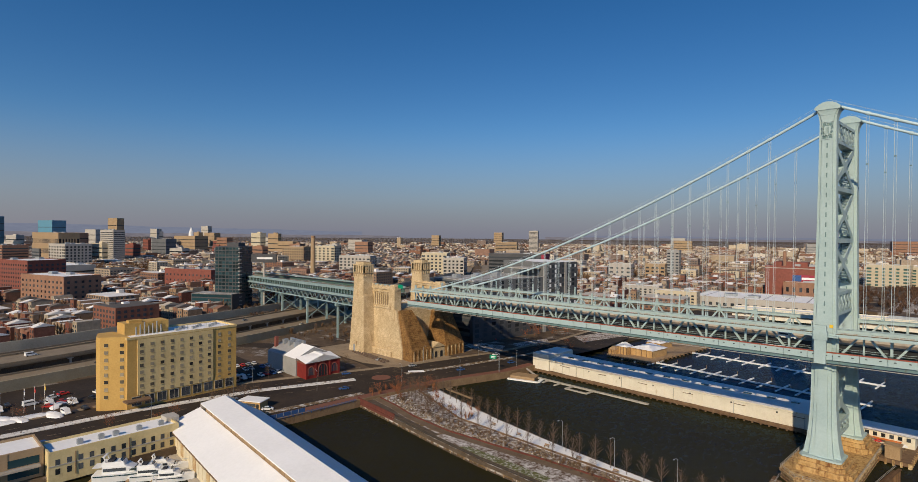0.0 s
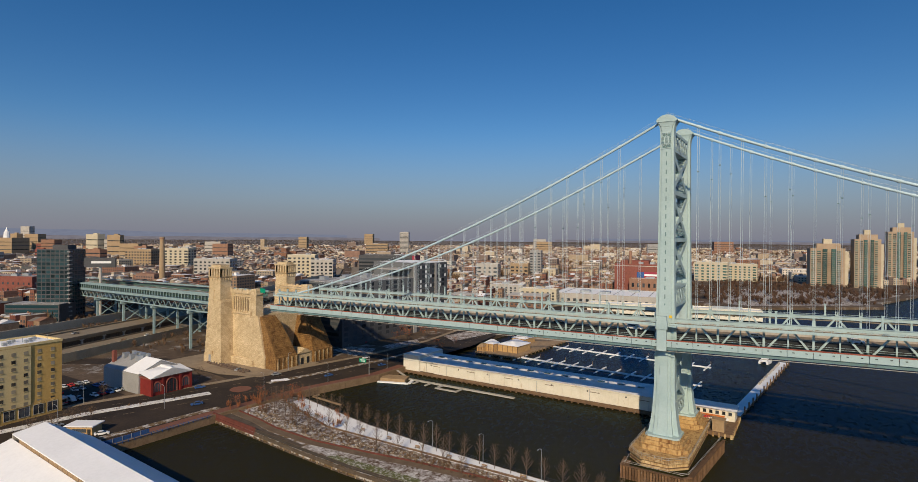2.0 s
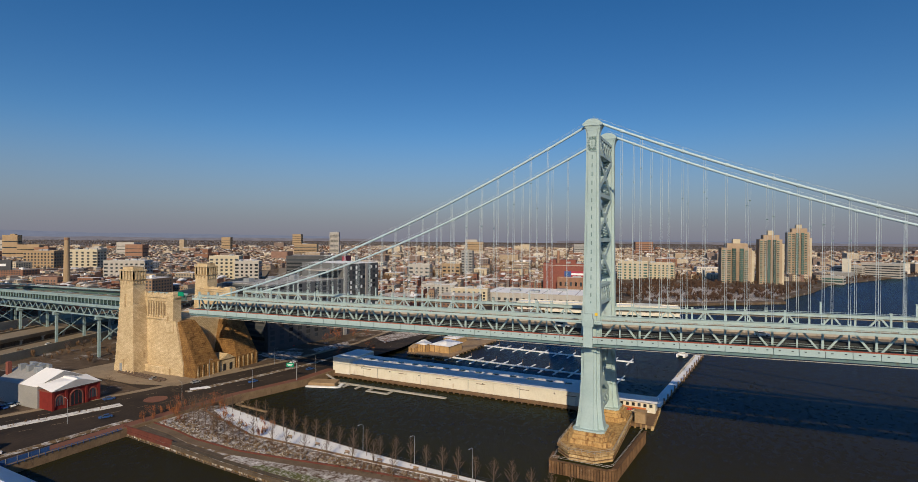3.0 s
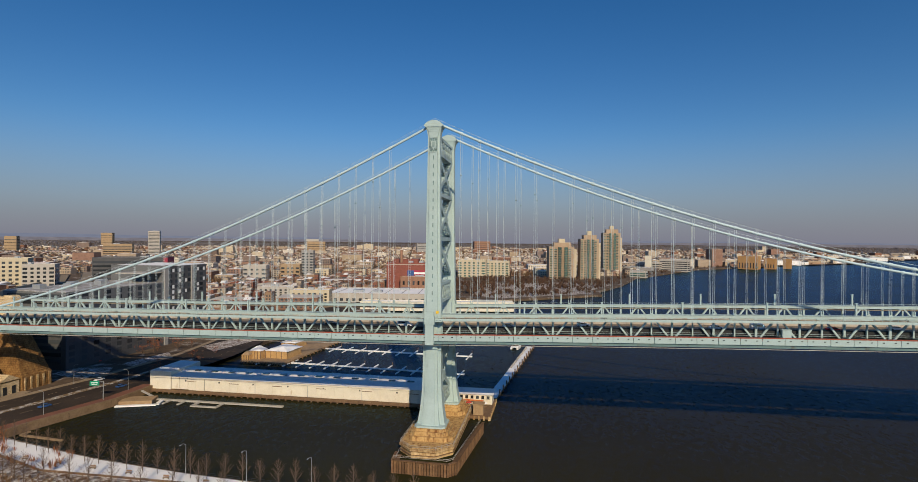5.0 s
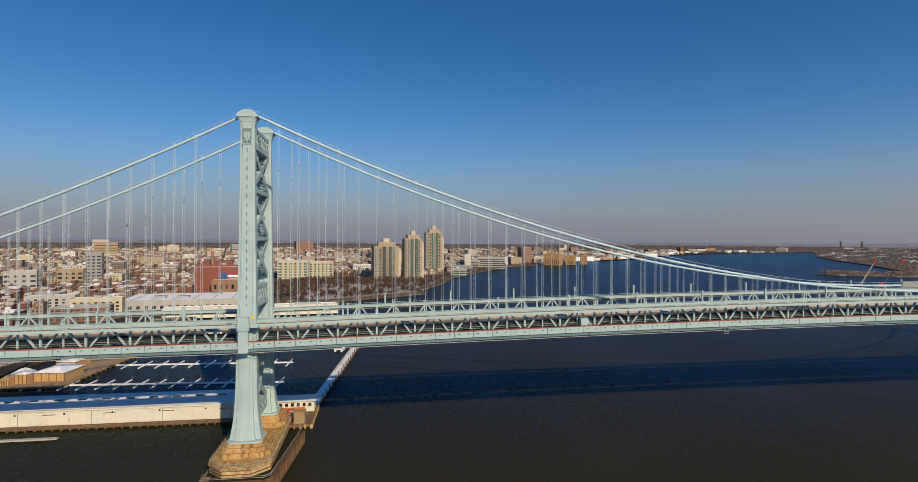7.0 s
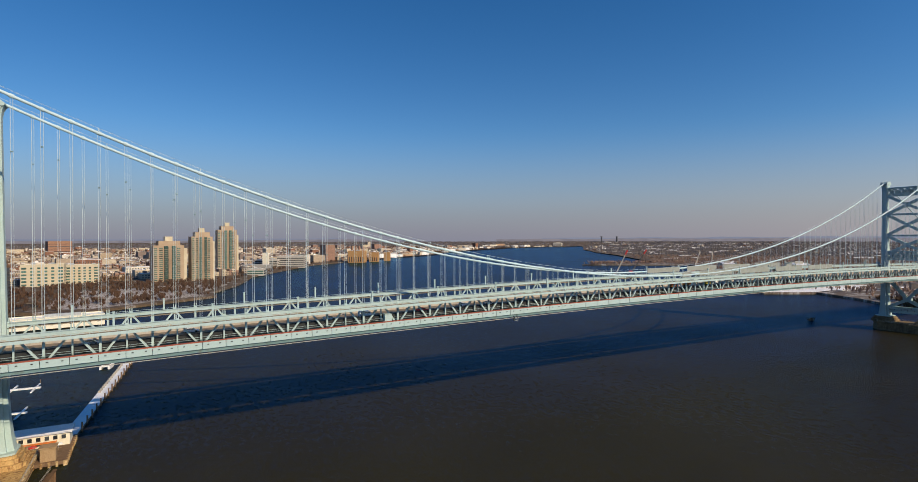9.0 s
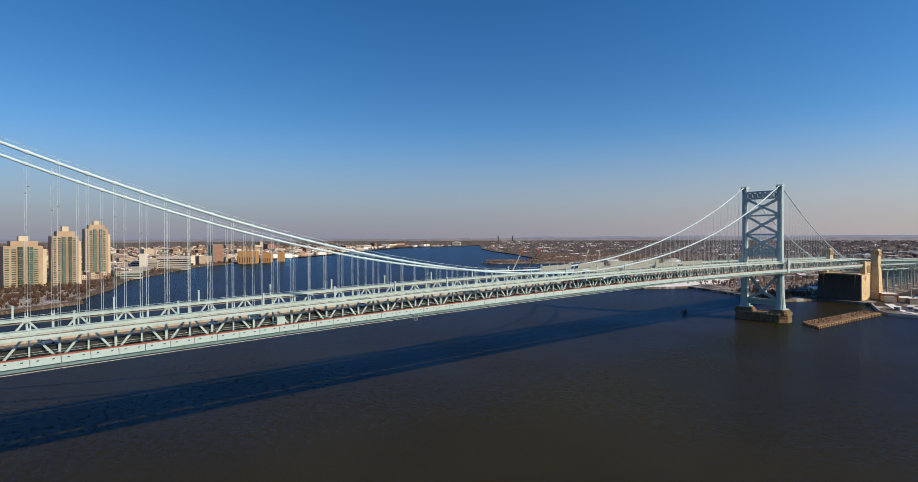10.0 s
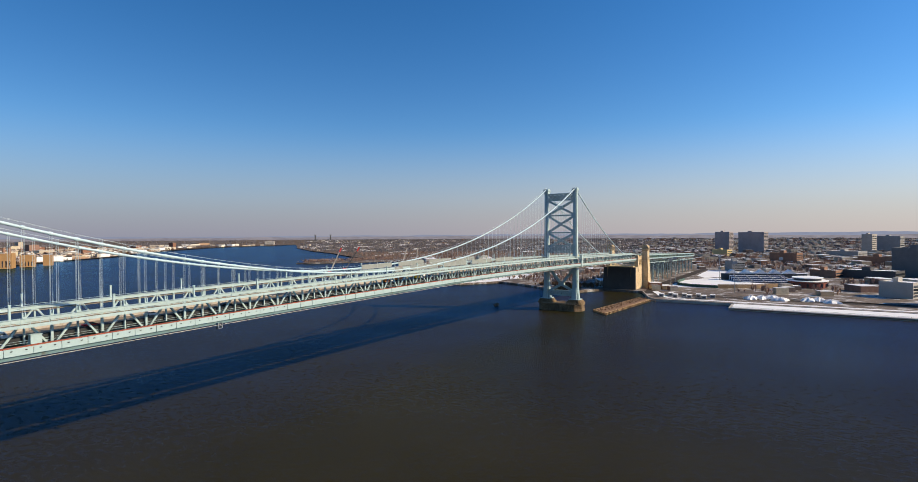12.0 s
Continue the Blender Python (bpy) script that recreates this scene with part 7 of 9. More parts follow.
# traffic on the bridge and the highway
for x, y, k, r in [(26, -8, 1, 0), (52, -4.5, 0, 0), (95, -8, 0, 0), (108, -8.5, 5, 0), (150, -5, 0, 0), (160, -8, 1, 0), (-12, -7, 5, 0), (-40, -8, 2, 0), (-75, 6, 3, 180), (-110, 7, 1, 180), (130, -9, 3, 0), (176, -8, 2, 0), (205, -8, 1, 0), (60, 7, 2, 180), (185, 6, 3, 180), (310, -7, 1, 0), (390, -8, 0, 0), (430, 6, 2, 180)]:
    copy_thing(cars[k], pose(x, y, zb(x) + 3.62, 0, 0, r))
for i, (s, o, k) in enumerate([(.28, 12, 5), (.31, -24, 2), (.36, 8, 0), (.40, -26, 1), (.47, -28, 0), (.52, 8, 2), (.57, -24, 1), (.60, 10, 3), (.44, 12, 1), (.33, 31, 2)]):
    ln = offset(HIGHWAY, o - 12 if 0 < o < 25 else o)
    u = s * (len(ln) - 1)
    j = int(u)
    p = Vector(ln[j]).lerp(Vector(ln[j + 1]), u - j)
    d = Vector(ln[j + 1]) - Vector(ln[j])
    zt = (3.35 if o < 0 else 8.15) if o < 25 else 3.65
    copy_thing(cars[k], pose(p.x, p.y, zt, 0, 0, math.degrees(math.atan2(d.y, d.x))))
tr = thing("lorry", "white articulated lorry on the highway", "lorry", -286.5, -207, 3.35, 105)
part("cab", Geo().loft([[(5, -1.2, .5), (5, 1.2, .5), (5, 1.2, 3.6), (5, -1.2, 3.6)], [(7.2, -1.2, .5), (7.2, 1.2, .5), (7.2, 1.1, 2.4), (7.2, -1.1, 2.4)]]), WHITEP, tr)
part("trailer", Geo().box(-1.5, 0, 1.1, 12, 2.5, 2.7), SILVER, tr)
for x in (-6, -4.8, 4.2, 6.3):
    part("wheel", Geo().tube([(x, -1.2, .5), (x, 1.2, .5)], .5, 10), DARK, tr)
for i, (x, y, mt) in enumerate([(283, -6, ORANGEP), (296, -8, YELLOWP), (305, -3, ORANGEP), (322, -8, WHITEP), (270, -8, ORANGEP)]):
    w = thing("works_truck", "road-works truck with a coloured bed on the bridge deck", "truck", x, y, zb(x) + 3.62, group="works trucks")
    part("cab", Geo().box(2.4, 0, .5, 1.9, 2.2, 2.0), WHITEP, w)
    part("bed", Geo().box(-1.2, 0, .9, 5.0, 2.3, 1.7), mt, w)
    for px in (-2.6, 2.3):
        part("wheel", Geo().tube([(px, -1.1, .45), (px, 1.1, .45)], .45, 8), DARK, w)

# containment screens hung along the middle of the span
SCREEN = material("mesh_screen", (0.22, 0.24, 0.22), (0.30, 0.32, 0.29), (0.18, 0.19, 0.17), scale=0.3, rough=0.9)
sc = thing("containment_screen", "grey debris-netting screens along the bridge truss", "screen", 0, 0, 0)
for i in range(42, 64):
    x = i * PANEL
    for s in (-1, 1):
        if (i * 7 + s) % 5 == 0:
            continue
        part("net_panel", Geo().box(x + PANEL / 2, s * 13.9, zb(x) + 9.7, PANEL - .15, 0.12, 2.6), SCREEN, sc)
        part("net_post", Geo().box(x, s * 13.9, zb(x) + 9.7, 0.15, 0.2, 3.6), METAL, sc)
k = thing("track_kiosk", "pale green equipment cabinet beside the bridge track", "cabinet", 113.6, -15.2, zb(113.6) + 1.6)
part("cabinet", Geo().box(0, 0, 0, 2.6, 1.6, 3.2), PAINT, k)
part("lid", Geo().box(0, 0, 3.2, 2.8, 1.8, 0.15), PAINT, k)
tv = thing("inspection_traveller", "small steel inspection cage under the bridge edge", "cage", 165.3, -19.4, zb(165.3) - 1.9)
part("cage", Geo().box(0, 0, 0, 1.6, 1.2, 0.1).box(-.75, 0, 0, .1, 1.2, 1.9).box(.75, 0, 0, .1, 1.2, 1.9).box(0, -.55, .9, 1.6, .08, .08), METAL, tv)

# sign gantry, lamps, billboard
sg = thing("road_sign", "green overhead road sign on a steel post", "sign", -145.0, 1.0, 2.5, 15)
part("post", Geo().tube([(0, 0, 0), (0, 0, 8.2)], .16, 8), METAL, sg)
part("arm", Geo().beam((0, 0, 7.8), (-5.4, 0, 7.8), .18, .18), METAL, sg)
bd = part("board", Geo().box(-3.4, -.2, 6.3, 3.8, .12, 1.9), GREEN_SIGN, sg)
part("text_bar", Geo().box(-3.4, -.28, 7.3, 2.8, .04, .35), WHITEP, bd)
part("text_bar", Geo().box(-3.4, -.28, 6.7, 2.2, .04, .28), WHITEP, bd)
bb = thing("billboard", "dark billboard on a tall pale pole", "billboard", -443, 10, 2.5, 50)
part("pole", Geo().tube([(0, 0, 0), (0, 0, 46)], 1.0, 10), PALE, bb)
part("panel", Geo().box(0, -1.2, 43, 22, 1.2, 7.5), CHAR, bb)
part("panel", Geo().box(0, 1.2, 43, 22, 1.2, 7.5), CHAR, bb)
part("text_bar", Geo().box(1, -1.85, 46, 14, .1, 1.8), WHITEP, bb)
lp = thing("street_lamp", "tall grey steel street lamp with a single arm", "street lamp", 0, 0, 0, group="street lamps")
part("pole", Geo().tube([(0, 0, 0), (0, 0, 9)], [.09, .05], 6), METAL, lp)
part("arm", Geo().tube([(0, 0, 8.8), (1.0, 0, 9.5), (2.2, 0, 9.6)], .05, 5), METAL, lp)
part("head", Geo().box(2.4, 0, 9.5, .7, .25, .12), METAL, lp)
first = True
for x, y, r in [(-181, -150, 180), (-181, -120, 180), (-176, -85, 170), (-160, -50, 170), (-152, -20, 170), (-215, -175, 0), (-214, -145, 0), (-209, -100, 0), (-186, -15, -10), (-178, 20, -10), (-225, -190, 0), (-146, 16, 170), (-64, -57.4, 270), (-44, -58.6, 270), (-24, -59.6, 270)]:
    m = pose(x, y, 2.2, 0, 0, r)
    if first:
        lp.matrix_basis, first = m, False
    else:
        copy_thing(lp, m)
bench = thing("park_bench", "dark timber bench on the promenade pier", "bench", 0, 0, 0, group="park benches")
part("seat", Geo().box(0, 0, .42, 1.8, .5, .07), WOODP, bench)
part("backrest", Geo().box(0, .26, .6, 1.8, .06, .45), WOODP, bench)
for q in (-.75, .75):
    part("leg", Geo().box(q, 0, 0, .08, .5, .42), DARK, bench)
for i in range(9):
    m = pose(-120 + i * 13, float(np.interp(-120 + i * 13, [-120, -60, 0], [-56.5, -61.2, -61.6])), 2.12, 0, 0, 5)
    if i == 0:
        bench.matrix_basis = m
    else:
        copy_thing(bench, m)


# ---- west bank buildings ----
def glass_tower():
    b = thing("glass_tower", "dark glass apartment tower with a stepped podium", "tower", -478.5, -3.5, 2.5, 35)
    part("body", Geo().box(0, 0, -1, 25, 21, 58), CHAR, b)
    part("podium", Geo().box(-8, -12, -1, 42, 20, 15), CHAR, b)
    part("crown", Geo().box(1, 2, 57, 12, 11, 3.6), CHAR, b)
    part("podium_roof", Geo().box(-8, -12, 14, 41, 19, .3), ROOF_GREY, b)
    panes(b, "S", 25, 21, 14, 43, 13, 7, 2.9, 2.5, GLASS_BLUE, lo=.6)
    panes(b, "E", 25, 21, 2, 55, 16, 6, 2.8, 2.5, GLASS_BLUE, lo=.6)
    for r in range(16):
        part("floor_edge", Geo().box(0, 0, 3 + r * 3.43, 25.5, 21.5, .3), CHAR, b)
        part("balcony", Geo().box(12.6, -9.4, 3.2 + r * 3.43, 2.2, 3.4, .9), GREY, b)
    for r in range(4):
        part("podium_glazing", Geo().box(-8, -22.1, 1 + r * 3.4, 40, .3, 2.2), GLASS_BLUE, b)


glass_tower()
st = thing("smokestack", "tall tapered tan brick smokestack", "chimney", -712, 207, 2.5)
part("shaft", Geo().tube([(0, 0, -1), (0, 0, 30), (0, 0, 63), (0, 0, 66)], [4.2, 3.5, 2.9, 3.2], 14), TAN, st)
part("cap", Geo().tube([(0, 0, 63.5), (0, 0, 65)], 3.35, 14), BRICK_BROWN, st)


CRIMSON = material("crimson_cladding", (0.26, 0.03, 0.05), (0.36, 0.05, 0.08), rough=0.7, scale=.1)


def modern_block():
    b = thing("modern_apartments", "long charcoal apartment block with a taller checkered end", "apartments", -222, 97, 2.5, -2)
    part("long_wing", Geo().box(0, -20, 24, 40, 70, 16), SLATE, b)
    # charcoal stands for dark glass and for the bridge deck's shadow
    part("lower_wing", Geo().box(0, -20, -1, 40, 70, 25), CHAR, b, "dark glassy lower storeys with the deck's shade painted in")
    part("long_roof", Geo().box(0, -20, 40, 39, 69, .4), ROOF_GREY, b)
    part("end_wing", Geo().box(0, 35, -1, 40, 40, 51), CHAR, b)
    part("end_roof", Geo().box(0, 35, 50, 39, 39, .4), SNOW, b)
    part("end_cladding", Geo().box(0, 14.8, -1, 40.2, .4, 51.6), SLATE, b, "plain grey metal end cladding")
    part("pier_strip", Geo().box(20.2, 15.6, -1, 1.0, 3.2, 52), GREY, b)
    part("pier_strip", Geo().box(20.2, 40, -1, 1.0, 2.2, 51), GREY, b)
    key = ("window", 3.4, 2.2, GLASS.name)
    MESHES[key] = Geo().box(0, .02, 0, 3.4, .2, 2.2).mesh("window", GLASS)
    light = Geo().box(0, .02, 0, 1.9, .24, 2.2).mesh("light_panel", WHITEP)
    rnd = random.Random(2)
    for r in range(11):
        for c in range(9):
            y = -51.5 + c * 7.6
            part("window", MESHES[key], None, b, at=pose(20, y, 3.5 + r * 3.35, 0, 0, 90))
    for r in range(13):
        for c in range(6):
            y = 19.5 + c * 6.0
            part("window", MESHES[key], None, b, at=pose(20, y, 4 + r * 3.5, 0, 0, 90))
            if rnd.random() < .62:
                part("light_panel", light, None, b, at=pose(20, y + 2.7, 4 + r * 3.5, 0, 0, 90))
    for r in range(11):
        part("window_strip", Geo().box(0, -55.05, 3.5 + r * 3.35, 34, .25, 1.9), GLASS, b)
    for i in range(6):
        part("roof_unit", Geo().box(-8 + (i % 2) * 9, -45 + i * 10, 40.4, 5, 4, 2.4), METAL, b)
    part("canopy_roof", Geo().box(8, 10, 46, 20, 22, .5), PALE, b)


modern_block()

for args, fun in [
    (("market_hall", "long brick and pale stone market building", "building", -620, -118, 74, 34, 27, 20, BRICK_BROWN, SNOW), ("panes", 5, 11, 2.4, 2.2)),
    (("brick_apartments", "red brick apartment block with pale stone bands", "apartments", -770, -125, 62, 40, 36, 20, BRICK_RED, SNOW), ("panes", 7, 12, 2.4, 2.2)),
    (("white_hall", "low white flat-roofed exhibition hall under snow", "hall", -977, -72, 112, 50, 20, 15, PALE, SNOW), ("bands", 2, 2.0)),
    (("office_block", "pale concrete office block with deep square windows", "office", -1208, -24, 64, 45, 46, 15, PALE, ROOF_GREY), ("panes", 8, 12, 3.0, 3.2)),
    (("stone_office", "brown stone office block with ribbon windows", "office", -1264, -110, 60, 40, 43, 15, BRICK_BROWN, ROOF_GREY), ("bands", 8, 2.0)),
    (("brick_store", "long tan brick store with few windows", "building", -1430, -18, 122, 40, 66, 15, TAN, ROOF_GREY), ("panes", 3, 8, 2.5, 10)),
    (("white_slab", "tall pale slab of offices", "office", -1390, 81, 57, 25, 73, 15, PALE, ROOF_GREY), ("bands", 16, 1.6)),
    (("brick_warehouse", "dark red brick warehouse with small windows", "warehouse", -700, 36, 78, 30, 23, 25, BRICK_RED, ROOF_GREY), ("panes", 3, 12, 2.0, 2.4)),
    (("tan_factory", "tan brick factory block", "factory", -1160, 410, 57, 30, 38, 30, TAN, SNOW), ("panes", 6, 9, 3, 3)),
    (("cream_factory", "cream concrete loft building with large windows", "building", -1036, 420, 52, 30, 42, 30, LIGHT_CREAM, SNOW), ("panes", 7, 8, 4.2, 3.2)),
    (("loft_building", "pale stone loft building with big windows", "building", -694, 440, 46, 28, 37, 35, LIGHT_CREAM, SNOW), ("panes", 6, 8, 3.6, 3.0)),
    (("white_lofts", "white concrete loft building with large panes", "building", -640, 436, 36, 28, 30, 35, PALE, SNOW), ("panes", 5, 7, 3.4, 3.0)),
    (("long_lofts", "long pale loft building behind the bridge", "building", -800, 345, 60, 28, 30, 32, PALE, SNOW), ("panes", 5, 11, 3.4, 2.8)),
    (("parking_garage", "open parking garage with dark decks and red ends", "garage", -560, 510, 96, 40, 38, 25, CHAR, ROOF_GREY), ("bands", 6, 2.6)),
    (("brick_power_house", "tall windowless red brick power house", "power house", -147, 512, 54, 40, 37, 8, BRICK_RED, ROOF_GREY), None),
    (("brick_annexe", "lower brown brick annexe with arched windows", "building", -130, 486, 40, 14, 20, 8, BRICK_BROWN, SNOW), ("panes", 2, 6, 2.6, 5)),
    (("flat_warehouse", "broad low warehouse with a striped snowy roof", "warehouse", -150, 400, 110, 70, 9, 8, PALE, SNOW), ("panes", 1, 16, 3.2, 3)),
    (("rail_warehouse", "long low white pier warehouse", "warehouse", -70, 330, 150, 16, 7, 10, WHITE, SNOW), ("panes", 1, 24, 2.0, 2.2)),
    (("row_apartments", "cream stucco row of apartments with balconies", "apartments", -205, 335, 40, 16, 15, 12, LIGHT_CREAM, SNOW), ("panes", 4, 7, 2.4, 1.8)),
    (("row_apartments", "pale row of apartments with snowy roofs", "apartments", -262, 372, 40, 16, 14, 12, PALE, SNOW), ("panes", 4, 7, 2.4, 1.8)),
    (("yellow_apartments", "pale yellow apartment block with green glass bays", "apartments", -100, 787, 50, 26, 31, 0, LIGHT_CREAM, SNOW), ("panes", 6, 7, 3.6, 2.6, "g")),
    (("yellow_apartments", "pale yellow apartment block with green glass bays", "apartments", -57, 825, 42, 26, 28, 0, LIGHT_CREAM, SNOW), ("panes", 6, 6, 3.0, 2.4, "g")),
    (("dark_tower_block", "dark grey apartment block beside the bridge tower", "apartments", -108, 560, 18, 22, 36, 0, CHAR, ROOF_GREY), ("panes", 8, 4, 2.4, 2.2)),
    (("white_offices", "long white terraced office building by the river", "office", 322, 1125, 62, 30, 26, -25, PALE, SNOW), ("bands", 5, 2.0)),
    (("pump_tower", "slim white river tower", "tower", 259, 1100, 12, 12, 34, -25, WHITE, SNOW), None),
    (("white_wing", "lower white office wing with ribbon windows", "office", 268, 1130, 52, 26, 19, -25, PALE, SNOW), ("bands", 4, 1.8)),
    (("grey_pier_hall", "low grey metal hall by the river", "hall", 232, 1050, 56, 24, 10, -22, GREY, SNOW), ("bands", 1, 1.6)),
    (("glass_pavilion", "low green glass pavilion by the river", "building", 205, 880, 30, 18, 11, -20, PALE, SNOW), ("bands", 2, 2.6, "g")),
    (("power_station", "old ochre concrete power station with tall stacks", "power station", 540, 1300, 46, 34, 31, -30, AMBER, ROOF_GREY), ("panes", 1, 7, 2.4, 14)),
    (("power_annexe", "ochre concrete power station annexe", "building", 598, 1322, 26, 24, 25, -30, AMBER, ROOF_GREY), ("panes", 1, 4, 2.4, 10)),
    (("coal_tower", "small ochre concrete coal tower by the river", "building", 650, 1352, 18, 18, 24, -30, AMBER, ROOF_GREY), None),
    (("blue_apartments", "grey and blue apartment block", "apartments", -378, 700, 20, 20, 46, 15, GREY, ROOF_GREY), ("panes", 9, 4, 3.0, 2.4)),
    (("white_lofts", "white loft building with large windows", "building", -396, 560, 34, 20, 27, 15, PALE, SNOW), ("panes", 4, 10, 3.4, 2.6)),
    (("yellow_lofts", "ochre brick loft building with large windows", "building", -372, 625, 30, 20, 26, 15, TAN, SNOW), ("panes", 4, 10, 3.4, 2.6)),
    (("orange_tower", "orange-tan brick slab of apartments", "apartments", -1206, 1213, 74, 30, 44, 30, TAN, ROOF_GREY), ("bands", 8, 2.0)),
    (("plain_tower", "pale and dark residential tower", "tower", -1215, 1372, 32, 30, 84, 30, PALE, ROOF_GREY), ("bands", 18, 1.6)),
]:
    name, label, cat, x, y, w, d, h, rz, wall, roof = args
    b = block(name, label, cat, x, y, w, d, h, rz, wall, roof, z0=rise(x, y))
    if fun and fun[0] == "panes" and math.hypot(x - 40, y + 200) > 800 and fun[1] > 1:
        bands(b, "SE", w, d, 0, h - 1.5, fun[1], fun[4], GLASS_GREEN if fun[-1] == "g" else GLASS, lo=1.2, piers=wall, ww=fun[3])
    elif fun and fun[0] == "panes":
        gl = GLASS_GREEN if fun[-1] == "g" else GLASS
        panes(b, "S", w, d, 0, h - 1.5, fun[1], fun[2], fun[3], fun[4], gl, lo=1.2, margin=1.0)
        if x < 100:
            panes(b, "E", w, d, 0, h - 1.5, fun[1], max(2, int(fun[2] * d / w)), fun[3], fun[4], gl, lo=1.2, margin=1.0)
    elif fun:
        bands(b, "SE", w, d, 0, h - 1.5, fun[1], fun[2], GLASS_GREEN if fun[-1] == "g" else GLASS, lo=1.4)
    rnd = random.Random(int(x))
    for i in range(3):
        part("roof_unit", Geo().box(rnd.uniform(-.35, .35) * w, rnd.uniform(-.3, .3) * d, h - .1, w * .1, d * .14, 2.5), METAL, b)
    if name == "brick_power_house":
        part("chimney", Geo().tube([(-8, -18, -1), (-8, -18, 54)], [2.2, 1.7], 12), BRICK_BROWN, b)
        fl = part("mural", Geo().box(13.5, -20.2, 0, 27, .3, 28), CRIMSON, b, "painted flag mural")
        part("mural_field", Geo().box(4.5, -20.4, 14, 8.6, .2, 13.6), BLUEP, fl)
        for q in range(5):
            part("mural_stripe", Geo().box(18 if q > 2 else 13.5, -20.4, 2 + q * 5.2, 17.8 if q > 2 else 26.6, .2, 2.4), WHITEP, fl)
        part("cornice", Geo().box(0, -20.15, 34.6, 54.4, .5, .8), PALE, b)
        part("upper_hall", Geo().box(-4, 6, 36.5, 34, 22, 5), BRICK_RED, b)
    if name == "parking_garage":
        part("end_slab", Geo().box(w / 2 - 2.5, 0, -1, 5.4, d + .8, h + 1.2), CRIMSON, b, "crimson end wall")
    if name == "power_station":
        for q in range(4):
            part("chimney", Geo().tube([(-16 + q * 10, 6, 28), (-16 + q * 10, 6, 44)], 2.8, 12), BRICK_BROWN, b)
    if name == "flat_warehouse":
        for q in range(6):
            part("roof_seam", Geo().box(-45 + q * 18, 0, 8.95, .8, 69, .3), ROOF_GREY, b)


TOWERTAN = material("tower_tan", (0.32, 0.23, 0.15), (0.42, 0.32, 0.22), (0.24, 0.17, 0.11), scale=0.08, rough=0.9, stains=0.2)


def apartment_tower(x, y, w, h, rz):
    z = rise(x, y)
    b = thing("apartment_tower", "tall tan riverside apartment tower with green glass bays", "tower", x, y, z, rz, "riverside towers")
    d = w * .8
    part("core", Geo().box(0, 0, -1, w, d, h - 9), TOWERTAN, b)
    part("setback", Geo().box(w * .04, 0, h - 10, w * .7, d * .75, 7), TOWERTAN, b)
    part("crown", Geo().box(w * .04, 0, h - 3, w * .25, d * .35, 7), LIGHT_CREAM, b)
    part("side_wing", Geo().box(w * .46, -d * .15, -1, w * .28, d * .6, h * .8), LIGHT_CREAM, b)
    n = int((h - 12) / 3.1)
    for r in range(n):
        for u in (-.42, -.25, .32):
            part("window", Geo().box(u * w, -d / 2 - .02, 1.5 + r * 3.1, w * .11, .3, 1.7), GLASS_GREEN, b)
    for c in (-.08, .17):
        part("glass_bay", Geo().prism([(w * c - w * .075, -d / 2 + .2), (w * c - w * .045, -d / 2 - 1.6), (w * c + w * .045, -d / 2 - 1.6), (w * c + w * .075, -d / 2 + .2)], 0, h - 11), GLASS_GREEN, b)
    for r in range(n):
        part("balcony", Geo().box(w * .045, -d / 2 - .9, 1.0 + r * 3.1, w * .48, 2.2, .3), TOWERTAN, b)


apartment_tower(57, 800, 44, 67, 8)
apartment_tower(106, 800, 32, 81, 8)
apartment_tower(160, 948, 34, 94, 4)

FAR_BLUE = glass_material("far_blue_glass", (0.05, 0.13, 0.18), 0.2)
